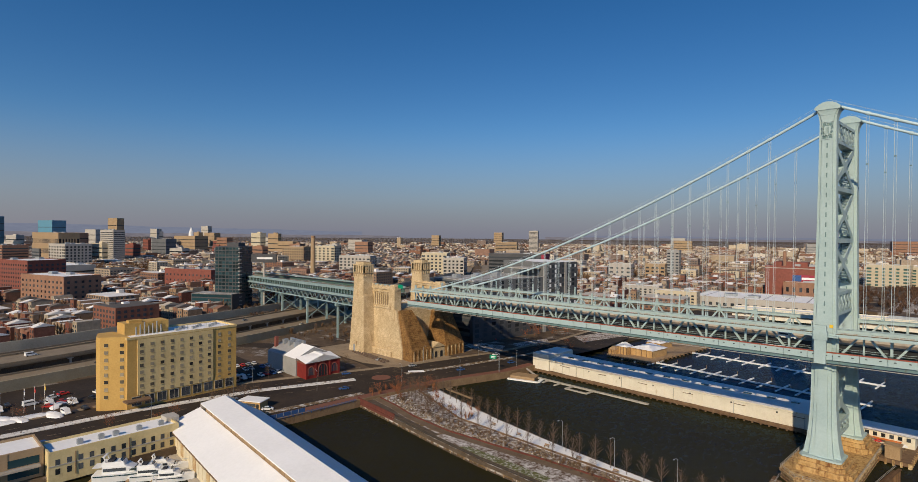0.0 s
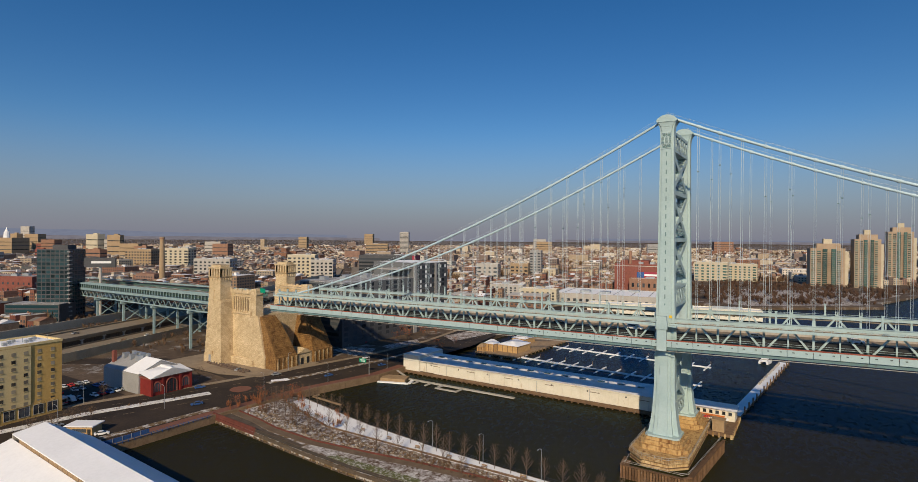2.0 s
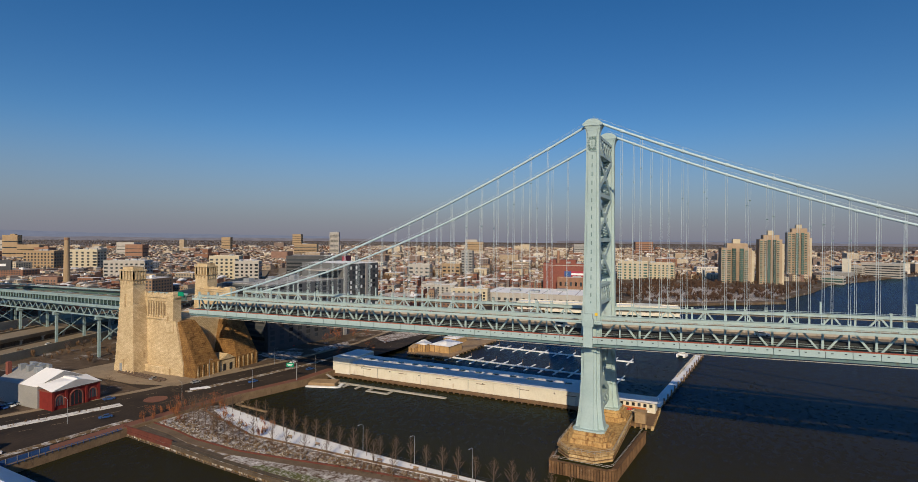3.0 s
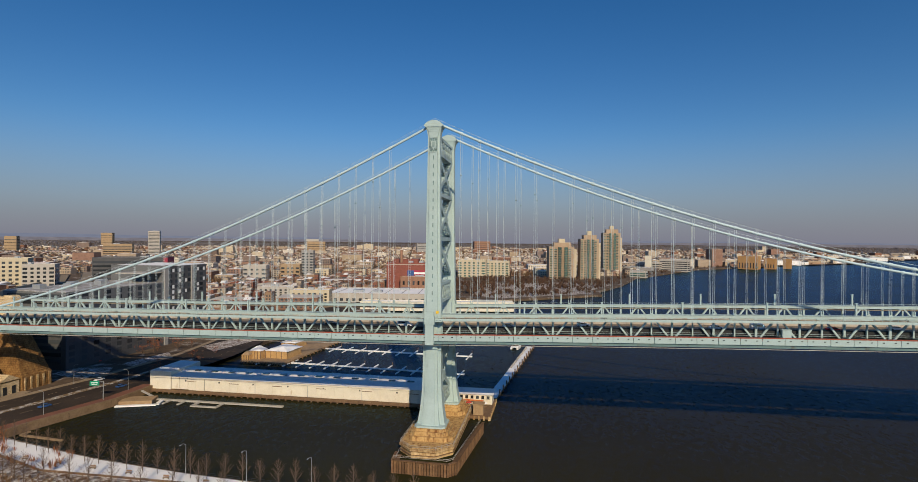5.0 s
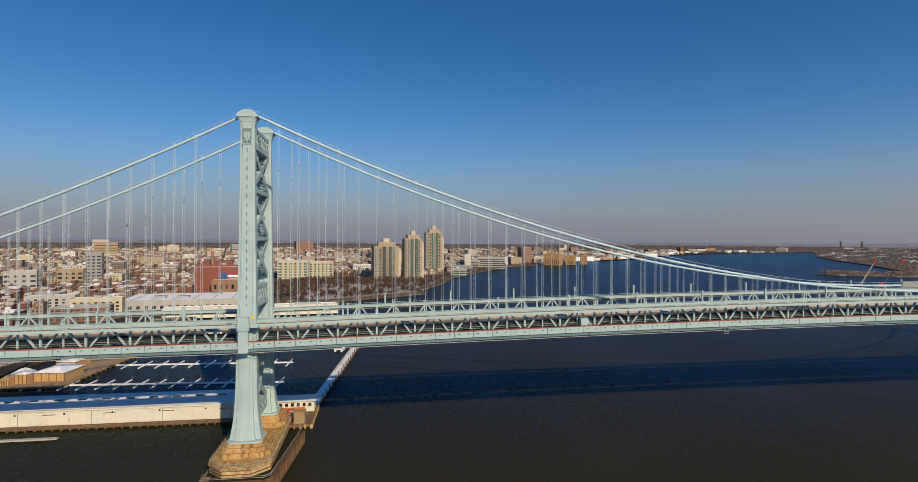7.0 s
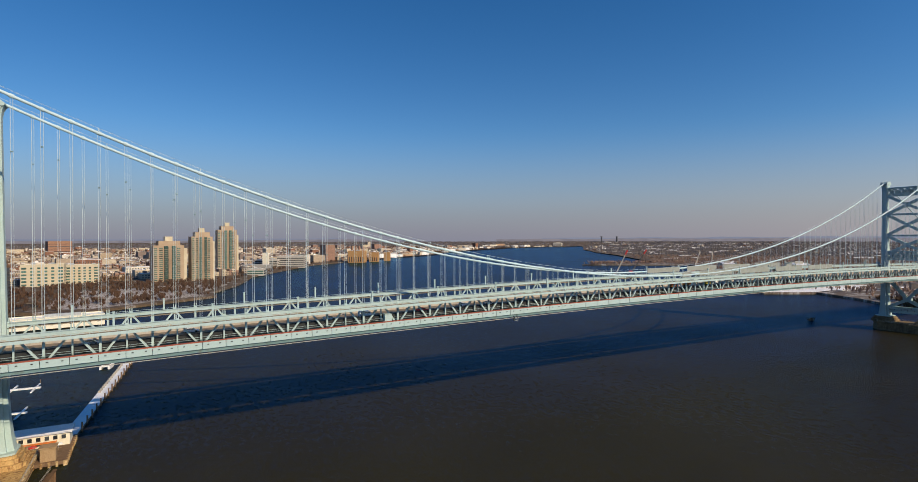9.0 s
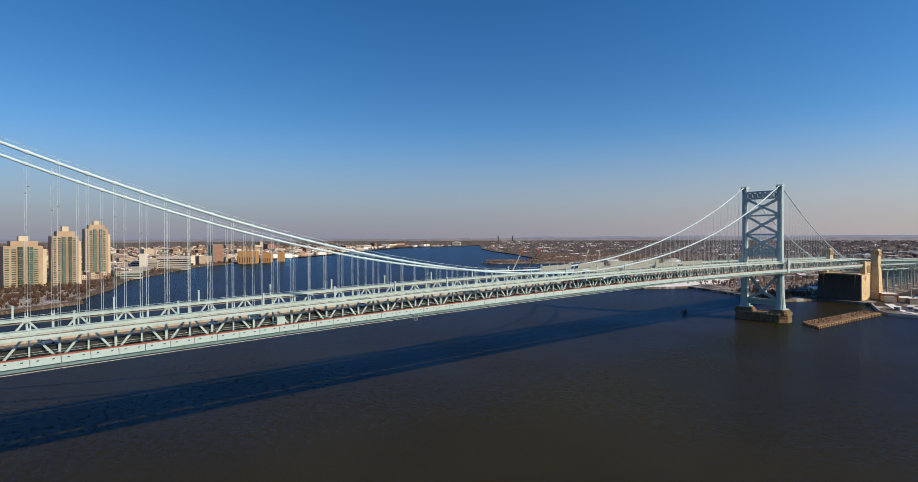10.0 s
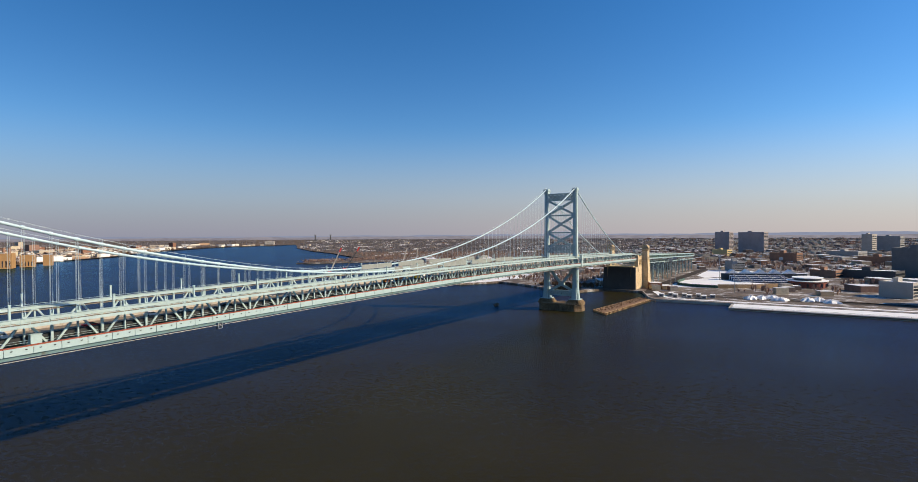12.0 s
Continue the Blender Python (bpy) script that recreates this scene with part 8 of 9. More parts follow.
# far downtown towers
for x, y, w, h, mt, lab in [(-2052, 53, 78, 100, FAR_BLUE, "far blue glass office slab"), (-1973, 208, 46, 110, TAN, "far tan stone tower"), (-2250, -60, 30, 112, FAR_BLUE, "far blue glass tower"), (-1800, 120, 50, 74, PALE, "far pale office block"), (-1700, 60, 60, 64, BRICK_BROWN, "far brown office block"), (-2000, 330, 34, 78, PALE, "far slim pale tower"), (-1874, 402, 100, 56, TAN, "far stone hall with a white cupola"), (-1800, 300, 70, 48, GREY, "far round grey block"), (-1620, 250, 60, 50, GLASS_GREEN, "far green glass block"), (-2600, 700, 44, 92, PALE, "far white tower"), (-2300, 620, 60, 64, TAN, "far tan block"), (-1900, 520, 50, 50, BRICK_BROWN, "far brown block"), (-1500, 560, 60, 44, TAN, "far tan block"), (-1400, 760, 50, 44, BRICK_BROWN, "far brick block"), (-1650, 900, 60, 46, PALE, "far pale block"), (-1900, 1500, 40, 60, TAN, "far tan slab"), (-900, 1900, 70, 50, TAN, "far tan slab"), (-1100, 2300, 60, 56, PALE, "far pale slab"), (-500, 2100, 60, 44, GREY, "far grey slab"), (-300, 2500, 80, 52, BRICK_BROWN, "far brown slab"), (-2500, 2600, 60, 70, TAN, "far tan tower"), (100, 2600, 60, 50, PALE, "far pale block")]:
    if mt is GLASS_GREEN:
        mt = SLATE
    b = block("far_building", lab + " above the rooftops", "building", x, y, w, w * .5, h, 20, mt, ROOF_GREY, z0=rise(x, y), group="far towers")
    bands(b, "SE", w, w * .5, 0, h - 2, min(5, int(h / 10)), 1.8, GLASS, lo=1.6)
    if "cupola" in lab:
        part("cupola", Geo().tube([(0, 0, h), (0, 0, h + 16), (0, 0, h + 18), (0, 0, h + 30)], [8, 7, 5, .6], 10), WHITEP, b)


rs = random.Random(301)
SKY_MATS = [(TAN, "tan brick"), (PALE, "pale stone"), (BRICK_BROWN, "brown brick"), (LIGHT_CREAM, "cream"), (SLATE, "grey"), (BRICK_RED, "red brick"), (PALE, "pale concrete"), (TAN, "sandy brick")]
for i in range(34):
    # blocks of the old town west of the river, taller towards the centre
    x = -1180 - 62 * (i % 17) - rs.uniform(0, 40)
    y = float(np.interp(x, [-2250, -1180], [120, 60])) + rs.uniform(-170, 560)
    mt, lab = SKY_MATS[i % 8]
    w, dd, h = rs.uniform(26, 54), rs.uniform(14, 26), rs.uniform(24, 44) + (rs.uniform(15, 45) if x < -1600 and i % 3 == 0 else 0)
    b = block("town_block", lab + " town building among low roofs", "building", x, y, w, dd, h, rs.choice([14, 20, 14, 30]), mt, ROOF_GREY if i % 3 else SNOW, z0=rise(x, y), group="town blocks")
    bands(b, "SE", w, dd, 0, h - 2, min(4, int(h / 7)), 2.6, GLASS, lo=1.6)
    part("plant_house", Geo().box(w * .1, 0, h - .3, w * .3, w * .18, 4.2), mt, b)


# ---- rows of houses to the horizon ----
WALLS = varied("house_walls", [(0.22, 0.11, 0.07), (0.36, 0.28, 0.19), (0.44, 0.37, 0.28), (0.50, 0.42, 0.30), (0.25, 0.15, 0.11), (0.58, 0.52, 0.43), (0.15, 0.11, 0.09), (0.34, 0.27, 0.20), (0.20, 0.15, 0.125)], fine=.2)
ROOFS = varied("house_roofs", [(0.74, 0.72, 0.70), (0.62, 0.59, 0.55), (0.17, 0.15, 0.135), (0.27, 0.23, 0.19), (0.76, 0.75, 0.73), (0.11, 0.10, 0.09), (0.44, 0.39, 0.32), (0.24, 0.13, 0.085), (0.15, 0.125, 0.105), (0.70, 0.68, 0.65), (0.50, 0.46, 0.40)], fine=.1, amount=.12)
KEEP = [(-215, -132, 45), (-222, -71, 48), (-478, -2, 42), (-222, 97, 62), (-712, 207, 16), (-620, -118, 46), (-770, -125, 42), (-977, -72, 66), (-1208, -24, 45), (-1264, -110, 42), (-1430, -18, 70), (-1390, 81, 40), (-700, 36, 46), (-1160, 410, 40), (-1036, 420, 38), (-694, 440, 32), (-640, 436, 28), (-800, 345, 40), (-560, 510, 60), (-147, 505, 42), (-150, 400, 66), (-205, 335, 28), (-262, 372, 28), (-100, 787, 32), (-57, 825, 30), (-108, 560, 18), (-378, 700, 20), (-396, 560, 26), (-372, 625, 24), (57, 800, 34), (106, 800, 34), (160, 948, 34), (205, 880, 26), (322, 1125, 42), (268, 1130, 36), (232, 1050, 36), (540, 1300, 34), (598, 1322, 24), (650, 1352, 20)]
HWY = [Vector(p) for p in HIGHWAY]


# bare woods whose grey colour carries the distance haze
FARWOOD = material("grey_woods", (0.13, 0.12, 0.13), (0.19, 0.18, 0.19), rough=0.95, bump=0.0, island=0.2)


def off_limits(x, y):
    if any((x - a) ** 2 + (y - b) ** 2 < r * r for a, b, r in KEEP):
        return True
    if abs(y - 0.105 * (-255 - x)) < 26 and -620 < x < -180:
        return True
    for i in range(len(HWY) - 1):
        a, b = HWY[i], HWY[i + 1]
        u = max(0, min(1, (Vector((x, y)) - a).dot(b - a) / (b - a).length_squared))
        if (Vector((x, y)) - a - (b - a) * u).length < (50 if x < -300 else 62):
            return True
    return False


def riverside_park(x, y):
    return -125 < x < 160 and 445 < y < 775


def west_land(x, y):
    r = math.hypot(x, y)
    if r > 4700:
        return False
    if r < 1500:
        e = float(np.interp(y, [-1500, -80, 30, 190, 330, 440, 515, 680, 850, 1213, 1400], [-240, -240, -240, -230, -170, -120, -60, 90, 150, 340, 540]))
        return x < e
    a = math.degrees(math.atan2(y, x)) % 360
    return bank_w(r) + 0.8 < a < 262


walls, roofs, chim = Geo(), Geo(), Geo()
HOUSE_WALLS = [BRICK_RED, BRICK_BROWN, TAN, BRICK_BROWN, BRICK_RED, BRICK_BROWN, PALE]
HOUSE_LABELS = {BRICK_RED: "red brick", BRICK_BROWN: "brown brick", TAN: "tan brick", OCHRE: "ochre stucco", PALE: "pale rendered"}
houses = 0


def town_house(x, y, w, d, h, rz, pitched, k):
    """One house of the nearer rows, with sash windows on its sunny sides."""
    wall = HOUSE_WALLS[k % len(HOUSE_WALLS)]
    roof = ROOF_GREY if k % 3 == 0 else SNOW
    b = thing("town_house", HOUSE_LABELS[wall] + " town house with " + ("a snowy roof" if roof is SNOW else "a grey roof"), "house", x, y, rise(x, y), rz, "town houses")
    part("wall", Geo().box(0, 0, -2, w, d, h + 2), wall, b)
    if pitched:
        part("roof", Geo().gable(0, 0, h, w, d, 2.2, 0, .2), roof, b)
    else:
        part("roof", Geo().box(0, 0, h, w - .5, d - .5, .25), roof, b)
        part("parapet", Geo().box(0, -d / 2 + .12, h, w, .3, .5), wall, b)
    part("chimney", Geo().box(w * .3, d * .2, h, .9, .7, 1.8 + (1.6 if pitched else 0)), BRICK_BROWN, b)
    panes(b, "S", w, d, 0, h - .6, max(2, int(h / 3.3)), 2 if w < 9 else 5, 1.1, 1.6, GLASS, lo=1.1)


near_w, near_r = Geo(), Geo()
wood, horizon = [], []
wins = Geo()
rnd = random.Random(77)
ca, sa = math.cos(radians(14)), math.sin(radians(14))
cell = 62
for i in range(-80, 80):
    for j in range(-80, 80):
        u, v = i * cell, j * cell * .8
        x0, y0 = u * ca - v * sa, u * sa + v * ca
        r = math.hypot(x0 - 40, y0 + 200)
        if not west_land(x0, y0) or off_limits(x0, y0) or r < 200 or riverside_park(x0, y0):
            continue
        if y0 < -260 - 0.05 * abs(x0):
            continue
        far = r > 2600
        if far and rnd.random() < .35:
            continue
        if r > 3300:
            if rnd.random() < .8:
                horizon += [(x0 + rnd.uniform(-34, 34), y0 + rnd.uniform(-28, 28), rise(x0, y0)) for _ in range(6)]
            continue
        kind = rnd.random()
        if kind < (.32 if r > 2000 else .16):
            wood += [(x0 + rnd.uniform(-28, 28), y0 + rnd.uniform(-22, 22), rise(x0, y0)) for _ in range(10 if far else 16)]
            continue
        if kind < (.30 if r < 900 else .50):
            w, d, h = rnd.uniform(26, 48), rnd.uniform(18, 36), rnd.choice([8, 9, 11, 13, 16, 20])
            if r > 900:
                w, h = w * rnd.choice([.7, 1, 1.2]), h * rnd.choice([.7, 1, 1, 1.4])
                if rnd.random() < .07:
                    h *= 1.7
            if off_limits(x0 + 20, y0) or off_limits(x0 - 20, y0):
                continue
            z = rise(x0, y0)
            gw, gr = (near_w, near_r) if r < 900 else (walls, roofs)
            gw.box(x0, y0, z - 2, w, d, h + 2, 14)
            gr.box(x0, y0, z + h, w - .8, d - .8, .25, 14)
            if r < 1500:
                for fl in range(int(h / 3.6)):
                    for c in range(int(w / 4.5)):
                        v_ = -w / 2 + (c + .5) * 4.5
                        wins.box(x0 + v_ * ca + (d / 2) * sa, y0 + v_ * sa - (d / 2) * ca, z + 1.2 + fl * 3.6, 2.2, .2, 1.9, 14)
                    for c in range(int(d / 4.5)):
                        v_ = -d / 2 + (c + .5) * 4.5
                        wins.box(x0 + w / 2 * ca - v_ * sa, y0 + w / 2 * sa + v_ * ca, z + 1.2 + fl * 3.6, .2, 2.2, 1.9, 14)
            for q in range(rnd.randint(1, 3)):
                gr.box(x0 + rnd.uniform(-.3, .3) * w, y0 + rnd.uniform(-.3, .3) * d, z + h, rnd.uniform(2, 6), rnd.uniform(2, 5), rnd.uniform(1.5, 3.5), 14)
            continue
        for side in (-1, 1):
            n = 5 if far else 9
            for q in range(n):
                if rnd.random() < .07:
                    continue
                uu, vv = u + (q - (n - 1) / 2) * (54.0 / n), v + side * 12.5
                x, y = uu * ca - vv * sa, uu * sa + vv * ca
                if off_limits(x, y) or not west_land(x, y) or riverside_park(x, y):
                    continue
                h = rnd.choice([6.5, 7.5, 8.5, 9.5, 10.5, 12]) + rnd.uniform(-.4, .4)
                w, d = 54.0 / n - .05, rnd.uniform(11, 16)
                z = rise(x, y)
                gw, gr = (near_w, near_r) if r < 900 else (walls, roofs)
                if r < 520 and -255 > x and y < 40 and houses < 40:
                    houses += 1
                    town_house(x, y, w, d, h, 14, rnd.random() < .4, houses)
                    continue
                gw.box(x, y, z - 2, w, d, h + 2, 14)
                if r < 1300:
                    for fl in range(int(h / 3.2)):
                        for uu_ in (-.24, .24):
                            wins.box(x + uu_ * w * ca + (d / 2) * sa, y + uu_ * w * sa - (d / 2) * ca, z + 1.1 + fl * 3.1, 1.3, .2, 1.7, 14)
                if r < 900 and rnd.random() < .3:
                    gr.gable(x, y, z + h, w, d, 2.2, 14, .15)
                else:
                    gr.box(x, y, z + h, w - .5, d - .5, .22, 14)
                if r < 1500:
                    chim.box(x + rnd.uniform(-1.5, 1.5), y + rnd.uniform(-4, 4), z + h, .9, .7, rnd.uniform(1, 2.0), 14)
            if rnd.random() < .5:
                wood.append((x0 + rnd.uniform(-25, 25), y0 + rnd.uniform(-4, 4), rise(x0, y0)))
solid("row_houses_far", walls, WALLS, "dense rows of brick and stucco houses to the horizon", "houses", "stuff")
solid("house_roofs_far", roofs, ROOFS, "flat roofs, many white with snow", "roofs", "stuff")
solid("row_houses_near", near_w, varied("near_house_walls", [(0.16, 0.06, 0.042), (0.21, 0.09, 0.06), (0.27, 0.18, 0.115), (0.13, 0.07, 0.05), (0.33, 0.27, 0.20), (0.22, 0.12, 0.08)], fine=.4), "rows of brick and stucco town houses", "houses", "stuff")
solid("house_roofs_near", near_r, ROOFS, "flat and gabled town roofs under patchy snow", "roofs", "stuff")
solid("house_chimneys", chim, BRICK_BROWN, "small brick chimneys on the town roofs", "chimneys", "stuff")
# windows of the nearer town houses
solid("house_windows", wins, GLASS, "small dark windows of the town houses", "windows", "stuff")
brush("horizon_woods", horizon, 13, FARWOOD, "far bare woods along the horizon, haze painted into their grey", 19, 5)
wood += [(rnd.uniform(-1300, -1040), rnd.uniform(-10, 130), 2.5) for _ in range(420)] + [(rnd.uniform(-640, -420), rnd.uniform(-190, -60), 2.5) for _ in range(60)] + [(rnd.uniform(-520, -420), rnd.uniform(-40, 60), 2.5) for _ in range(50)]
wood = [q for q in wood if not off_limits(q[0], q[1])]
brush("city_trees", wood, 11, TWIG, "bare brown trees between the houses", 9, 24, "woods", .045)
rnd = random.Random(31)
shore = [(-75, 440), (-20, 425), (105, 520), (104, 560), (150, 680), (195, 850), (390, 1213), (574, 1386), (900, 1700), (1260, 2090), (1700, 2450), (2050, 2746), (2500, 2900)]
sp = []
for i in range(len(shore) - 1):
    a, b = Vector(shore[i]), Vector(shore[i + 1])
    for q in range(int((b - a).length / 5)):
        p = a.lerp(b, rnd.random())
        o = rnd.uniform(6, 46)
        x, y = p.x - o * .8, p.y + o * .55
        if not any((x - aa) ** 2 + (y - bb) ** 2 < (rr * .8) ** 2 for aa, bb, rr in KEEP):
            sp.append((x, y, rise(x, y)))
sp += [(x, y, 2.5) for x, y in [(rnd.uniform(-125, 130), rnd.uniform(470, 775)) for _ in range(1100)] if x < float(np.interp(y, [470, 520, 560, 680, 775], [20, 95, 94, 138, 165]))] + [(rnd.uniform(-160, -60), rnd.uniform(420, 480), 2.5) for _ in range(10)]
CLEARINGS = [(-92, 520, 13), (-70, 560, 10), (-20, 545, 15), (20, 590, 17), (62, 548, 15), (88, 590, 12), (52, 650, 13), (100, 660, 12), (-40, 640, 12), (-95, 680, 14), (-20, 710, 14), (88, 720, 13), (-110, 745, 16)]
sp = [s for s in sp if not off_limits(s[0], s[1]) and all(math.hypot(s[0] - a, (s[1] - b) * .6) > c for a, b, c in CLEARINGS)]
brush("shore_trees", sp, 6.2, BRUSHWOOD, "bare brown trees along the river bank", 10, 34, "woods", .045)


# ---- forecourt by the hotel ----
FLAGS = [("white flag on a pale pole beside the hotel", WHITEP), ("red flag on a pale pole beside the hotel", REDP), ("yellow flag on a pale pole beside the hotel", YELLOWP)]
for i, (lab, mt) in enumerate(FLAGS):
    fp = thing("flagpole", lab, "flagpole", -224.0 - i * 1.9, -183.0 + i * 3.4, 2.5, group="flagpoles")
    part("pole", Geo().tube([(0, 0, 0), (0, 0, 9.5)], [.1, .05], 6), WHITEP, fp)
    part("flag", Geo().loft([[(.1 + q * .45, .18 * math.sin(q * 1.7), z - q * .22) for z in (8.0, 9.3)] + [(.1 + q * .45, .18 * math.sin(q * 1.7) + .03, z - q * .22) for z in (9.3, 8.0)] for q in range(5)]), mt, fp)
rnd = random.Random(61)
for i in range(9):
    x, y = [(-214, -191), (-216, -186), (-216.5, -181), (-214, -175), (-219, -189), (-227, -172), (-220, -196), (-243, -98), (-247, -106)][i]
    sh = thing("snow_bank", "heap of cleared snow beside the parking bays", "snow heap", x, y, 2.45, rnd.uniform(0, 180), group="snow banks")
    part("heap", Geo().loft([[(rnd.uniform(.85, 1.1) * 6.5 * q * math.cos(a), rnd.uniform(.75, 1.2) * 2.8 * q * math.sin(a), z * .8) for a in [2 * math.pi * k / 11 for k in range(11)]] for q, z in ((1, -.1), (.8, .6), (.45, 1.1), (.1, 1.3))]), SNOW, sh)
gh = thing("gatehouse", "low tan gatehouse with a flat snowy roof beside the warehouse", "gatehouse", -172.6, -115.0, 2.5, 32)
part("wall", Geo().box(0, 0, 0, 9.0, 5.2, 3.0), TAN_WOOD, gh)
part("roof", Geo().box(0, 0, 3.0, 10.2, 6.4, .35), SNOW, gh)
part("window", Geo().box(0, -2.65, 1.0, 5.0, .12, 1.2), GLASS, gh)
part("door", Geo().box(3.4, -2.66, 0, 1.1, .12, 2.1), DARK, gh)
bh = thing("painted_hoarding", "blue painted hoarding beside the quay", "hoarding", 0, 0, 0)
for i in range(8):
    part("board", Geo().beam((-152.6, -127 + i * 3.0, 3.5), (-152.6, -124.2 + i * 3.0, 3.5), .12, 2.0), BLUEP, bh)
    part("post", Geo().box(-152.5, -127.1 + i * 3.0, 2.5, .16, .16, 2.1), METAL, bh)
for pts in ([(-205, 34), (-182, 29), (-178, 40), (-186, 52), (-203, 48)], [(-188, 60), (-176, 56), (-172, 80), (-184, 92)], [(-176, 112), (-160, 100), (-154, 140), (-168, 160)]):
    solid("snow_patch", Geo().prism(pts, 2.4, 2.6), SNOW_DIRTY, "trodden snow beside the street under the bridge", "snow field", "structure")
bk = thing("gate_booth", "small pale attendant booth with a snowy roof", "booth", -216.4, -104.9, 2.5, 5)
part("wall", Geo().box(0, 0, 0, 3.2, 2.6, 2.6), PALE, bk)
part("roof", Geo().box(0, 0, 2.6, 3.8, 3.2, .25), SNOW, bk)
part("window", Geo().box(1.62, 0, 1.0, .1, 1.8, 1.1), GLASS, bk)

strip("traffic_island", [(-175.5, -34), (-173.2, -30.5), (-171.5, -27)], 3.4, 2.5, 0.3, SNOW, "kerbed traffic island under snow", "traffic island")
solid("brick_circle", Geo().prism([(-175.7 + 4.6 * math.cos(q), -50.5 + 4.6 * math.sin(q)) for q in [n * math.pi / 9 for n in range(18)]], 2.5, 2.66), TILE_RED, "round red-brown brick end of the median", "pavement", "structure")
bo = thing("floating_boom", "bleached timber floating boom in the basin", "boom", 0, 0, 0)
part("log", Geo().beam((-146.0, -34.6, .25), (-127.0, -36.4, .25), .9, .5), WOODP, bo)
part("log", Geo().beam((-146.0, -31.0, .25), (-146.0, -34.6, .25), .9, .5), WOODP, bo)

solid("snow_lot", Geo().prism([(-55, 470), (-15, 440), (92, 525), (92, 560), (135, 680), (60, 700), (-60, 640)], 2.4, 2.58), SNOW_DIRTY, "brown waterfront lots under patchy snow", "ground", "structure")
rnd = random.Random(93)
g = Geo()
for i in range(90):
    r = rnd.uniform(1650, 3900)
    a = radians(bank_w(r) + rnd.uniform(.5, 5.0))
    x, y = r * math.cos(a), r * math.sin(a)
    g.box(x, y, rise(x, y) - 2, rnd.uniform(24, 90), rnd.uniform(16, 40), rnd.uniform(7, 15), rnd.uniform(0, 60))
solid("bank_sheds", g, varied("pale_sheds", [(0.70, 0.69, 0.66), (0.46, 0.40, 0.32), (0.74, 0.73, 0.72), (0.34, 0.22, 0.14), (0.60, 0.55, 0.46)]), "pale sheds and snowy roofs along the far river bank", "sheds", "stuff")

# ---- east bank ----
RUINED = material("dry_rubble", (0.15, 0.085, 0.045), (0.27, 0.165, 0.10), (0.55, 0.52, 0.48), scale=0.12, fine=1.5, rough=0.95, stains=0.3)
DARK_BRICK = material("dark_slab_brick", (0.30, 0.26, 0.255), (0.40, 0.355, 0.345), scale=0.05, rough=0.9)
WOODS = material("bare_woods", (0.23, 0.15, 0.115), (0.35, 0.24, 0.185), (0.38, 0.22, 0.15), scale=0.02, fine=.5, rough=0.95, bump=0.0, island=0.25)
STEELGREEN = material("dark_green_steel", (0.03, 0.07, 0.05), (0.05, 0.10, 0.07), rough=0.6, bump=0.0)
ru = thing("ruined_pier", "derelict timber and stone pier with snow and dry weeds", "pier", 0, 0, 0)
RP = [(517, -46), (640, -57), (655, -41), (536, -29)]
part("crib", Geo().prism(RP, -2, 1.6), STONE_WET, ru)
part("deck", Geo().prism([(520, -44.5), (640, -55), (652, -42), (537, -31)], 1.6, 1.9), RUINED, ru)
for i in range(40):
    part("wooden_post", Geo().box(517 + i * 3.1, -46.3 - i * .277, -2, .6, .6, 3.9 + .3 * math.sin(i * 3)), TIMBER, ru)
rnd = random.Random(4)
brush("pier_weeds", [(x, float(np.interp(x, [520, 645], [-37, -48.5])) + rnd.uniform(-5, 5), 1.8) for x in [rnd.uniform(528, 645) for _ in range(170)]], 1.7, TWIG, "dry brown weeds on the derelict pier", 12, 14, "weeds")
dl = thing("mooring_dolphin", "cluster of old black timber piles in the river", "piles", 526, 65.5, 0)
for i in range(14):
    part("pile", Geo().tube([(rnd.uniform(-4, 4), rnd.uniform(-2, 2), -2), (rnd.uniform(-4, 4), rnd.uniform(-2, 2), rnd.uniform(1.6, 2.6))], .35, 6), TIMBER, dl)
q = thing("quay_terrace", "low concrete quay terrace with a snow-covered walk", "quay", 0, 0, 0)
part("terrace", Geo().prism([(607, -420), (640, -420), (660, -132), (606, -133)], -2, 2.0), CONCRETE, q)
part("snow_walk", Geo().prism([(609, -418), (630, -418), (648, -135), (609, -135)], 2.0, 2.2), SNOW, q)
for i in range(34):
    part("rail_post", Geo().box(607.5, -136 - i * 8, 2, .15, .15, 1.2), METAL, q)
part("rail", Geo().beam((607.5, -136, 3.2), (607.5, -410, 3.2), .12, .12).beam((607.5, -136, 2.7), (607.5, -410, 2.7), .08, .08), METAL, q)
part("fender_beam", Geo().beam((606.4, -133, 1.0), (606.6, -420, 1.0), .8, .7), TIMBER, q)
strip("quay_wall_east", [(640, -300), (640, -62), (654, -52), (712, -32)], 1.4, -2, 4.7, CONCRETE, "stained concrete quay wall", "quay")
strip("river_walk", [(652, -300), (652, -78), (668, -64), (720, -44)], 7, 2.45, .15, SNOW, "snow-covered river walk", "pavement")
strip("road_east", [(690, -330), (690, -120), (700, -40), (800, -32), (1000, -34), (1180, -36)], 14, 2.44, .1, ASPHALT, "dark road beside the ballpark")
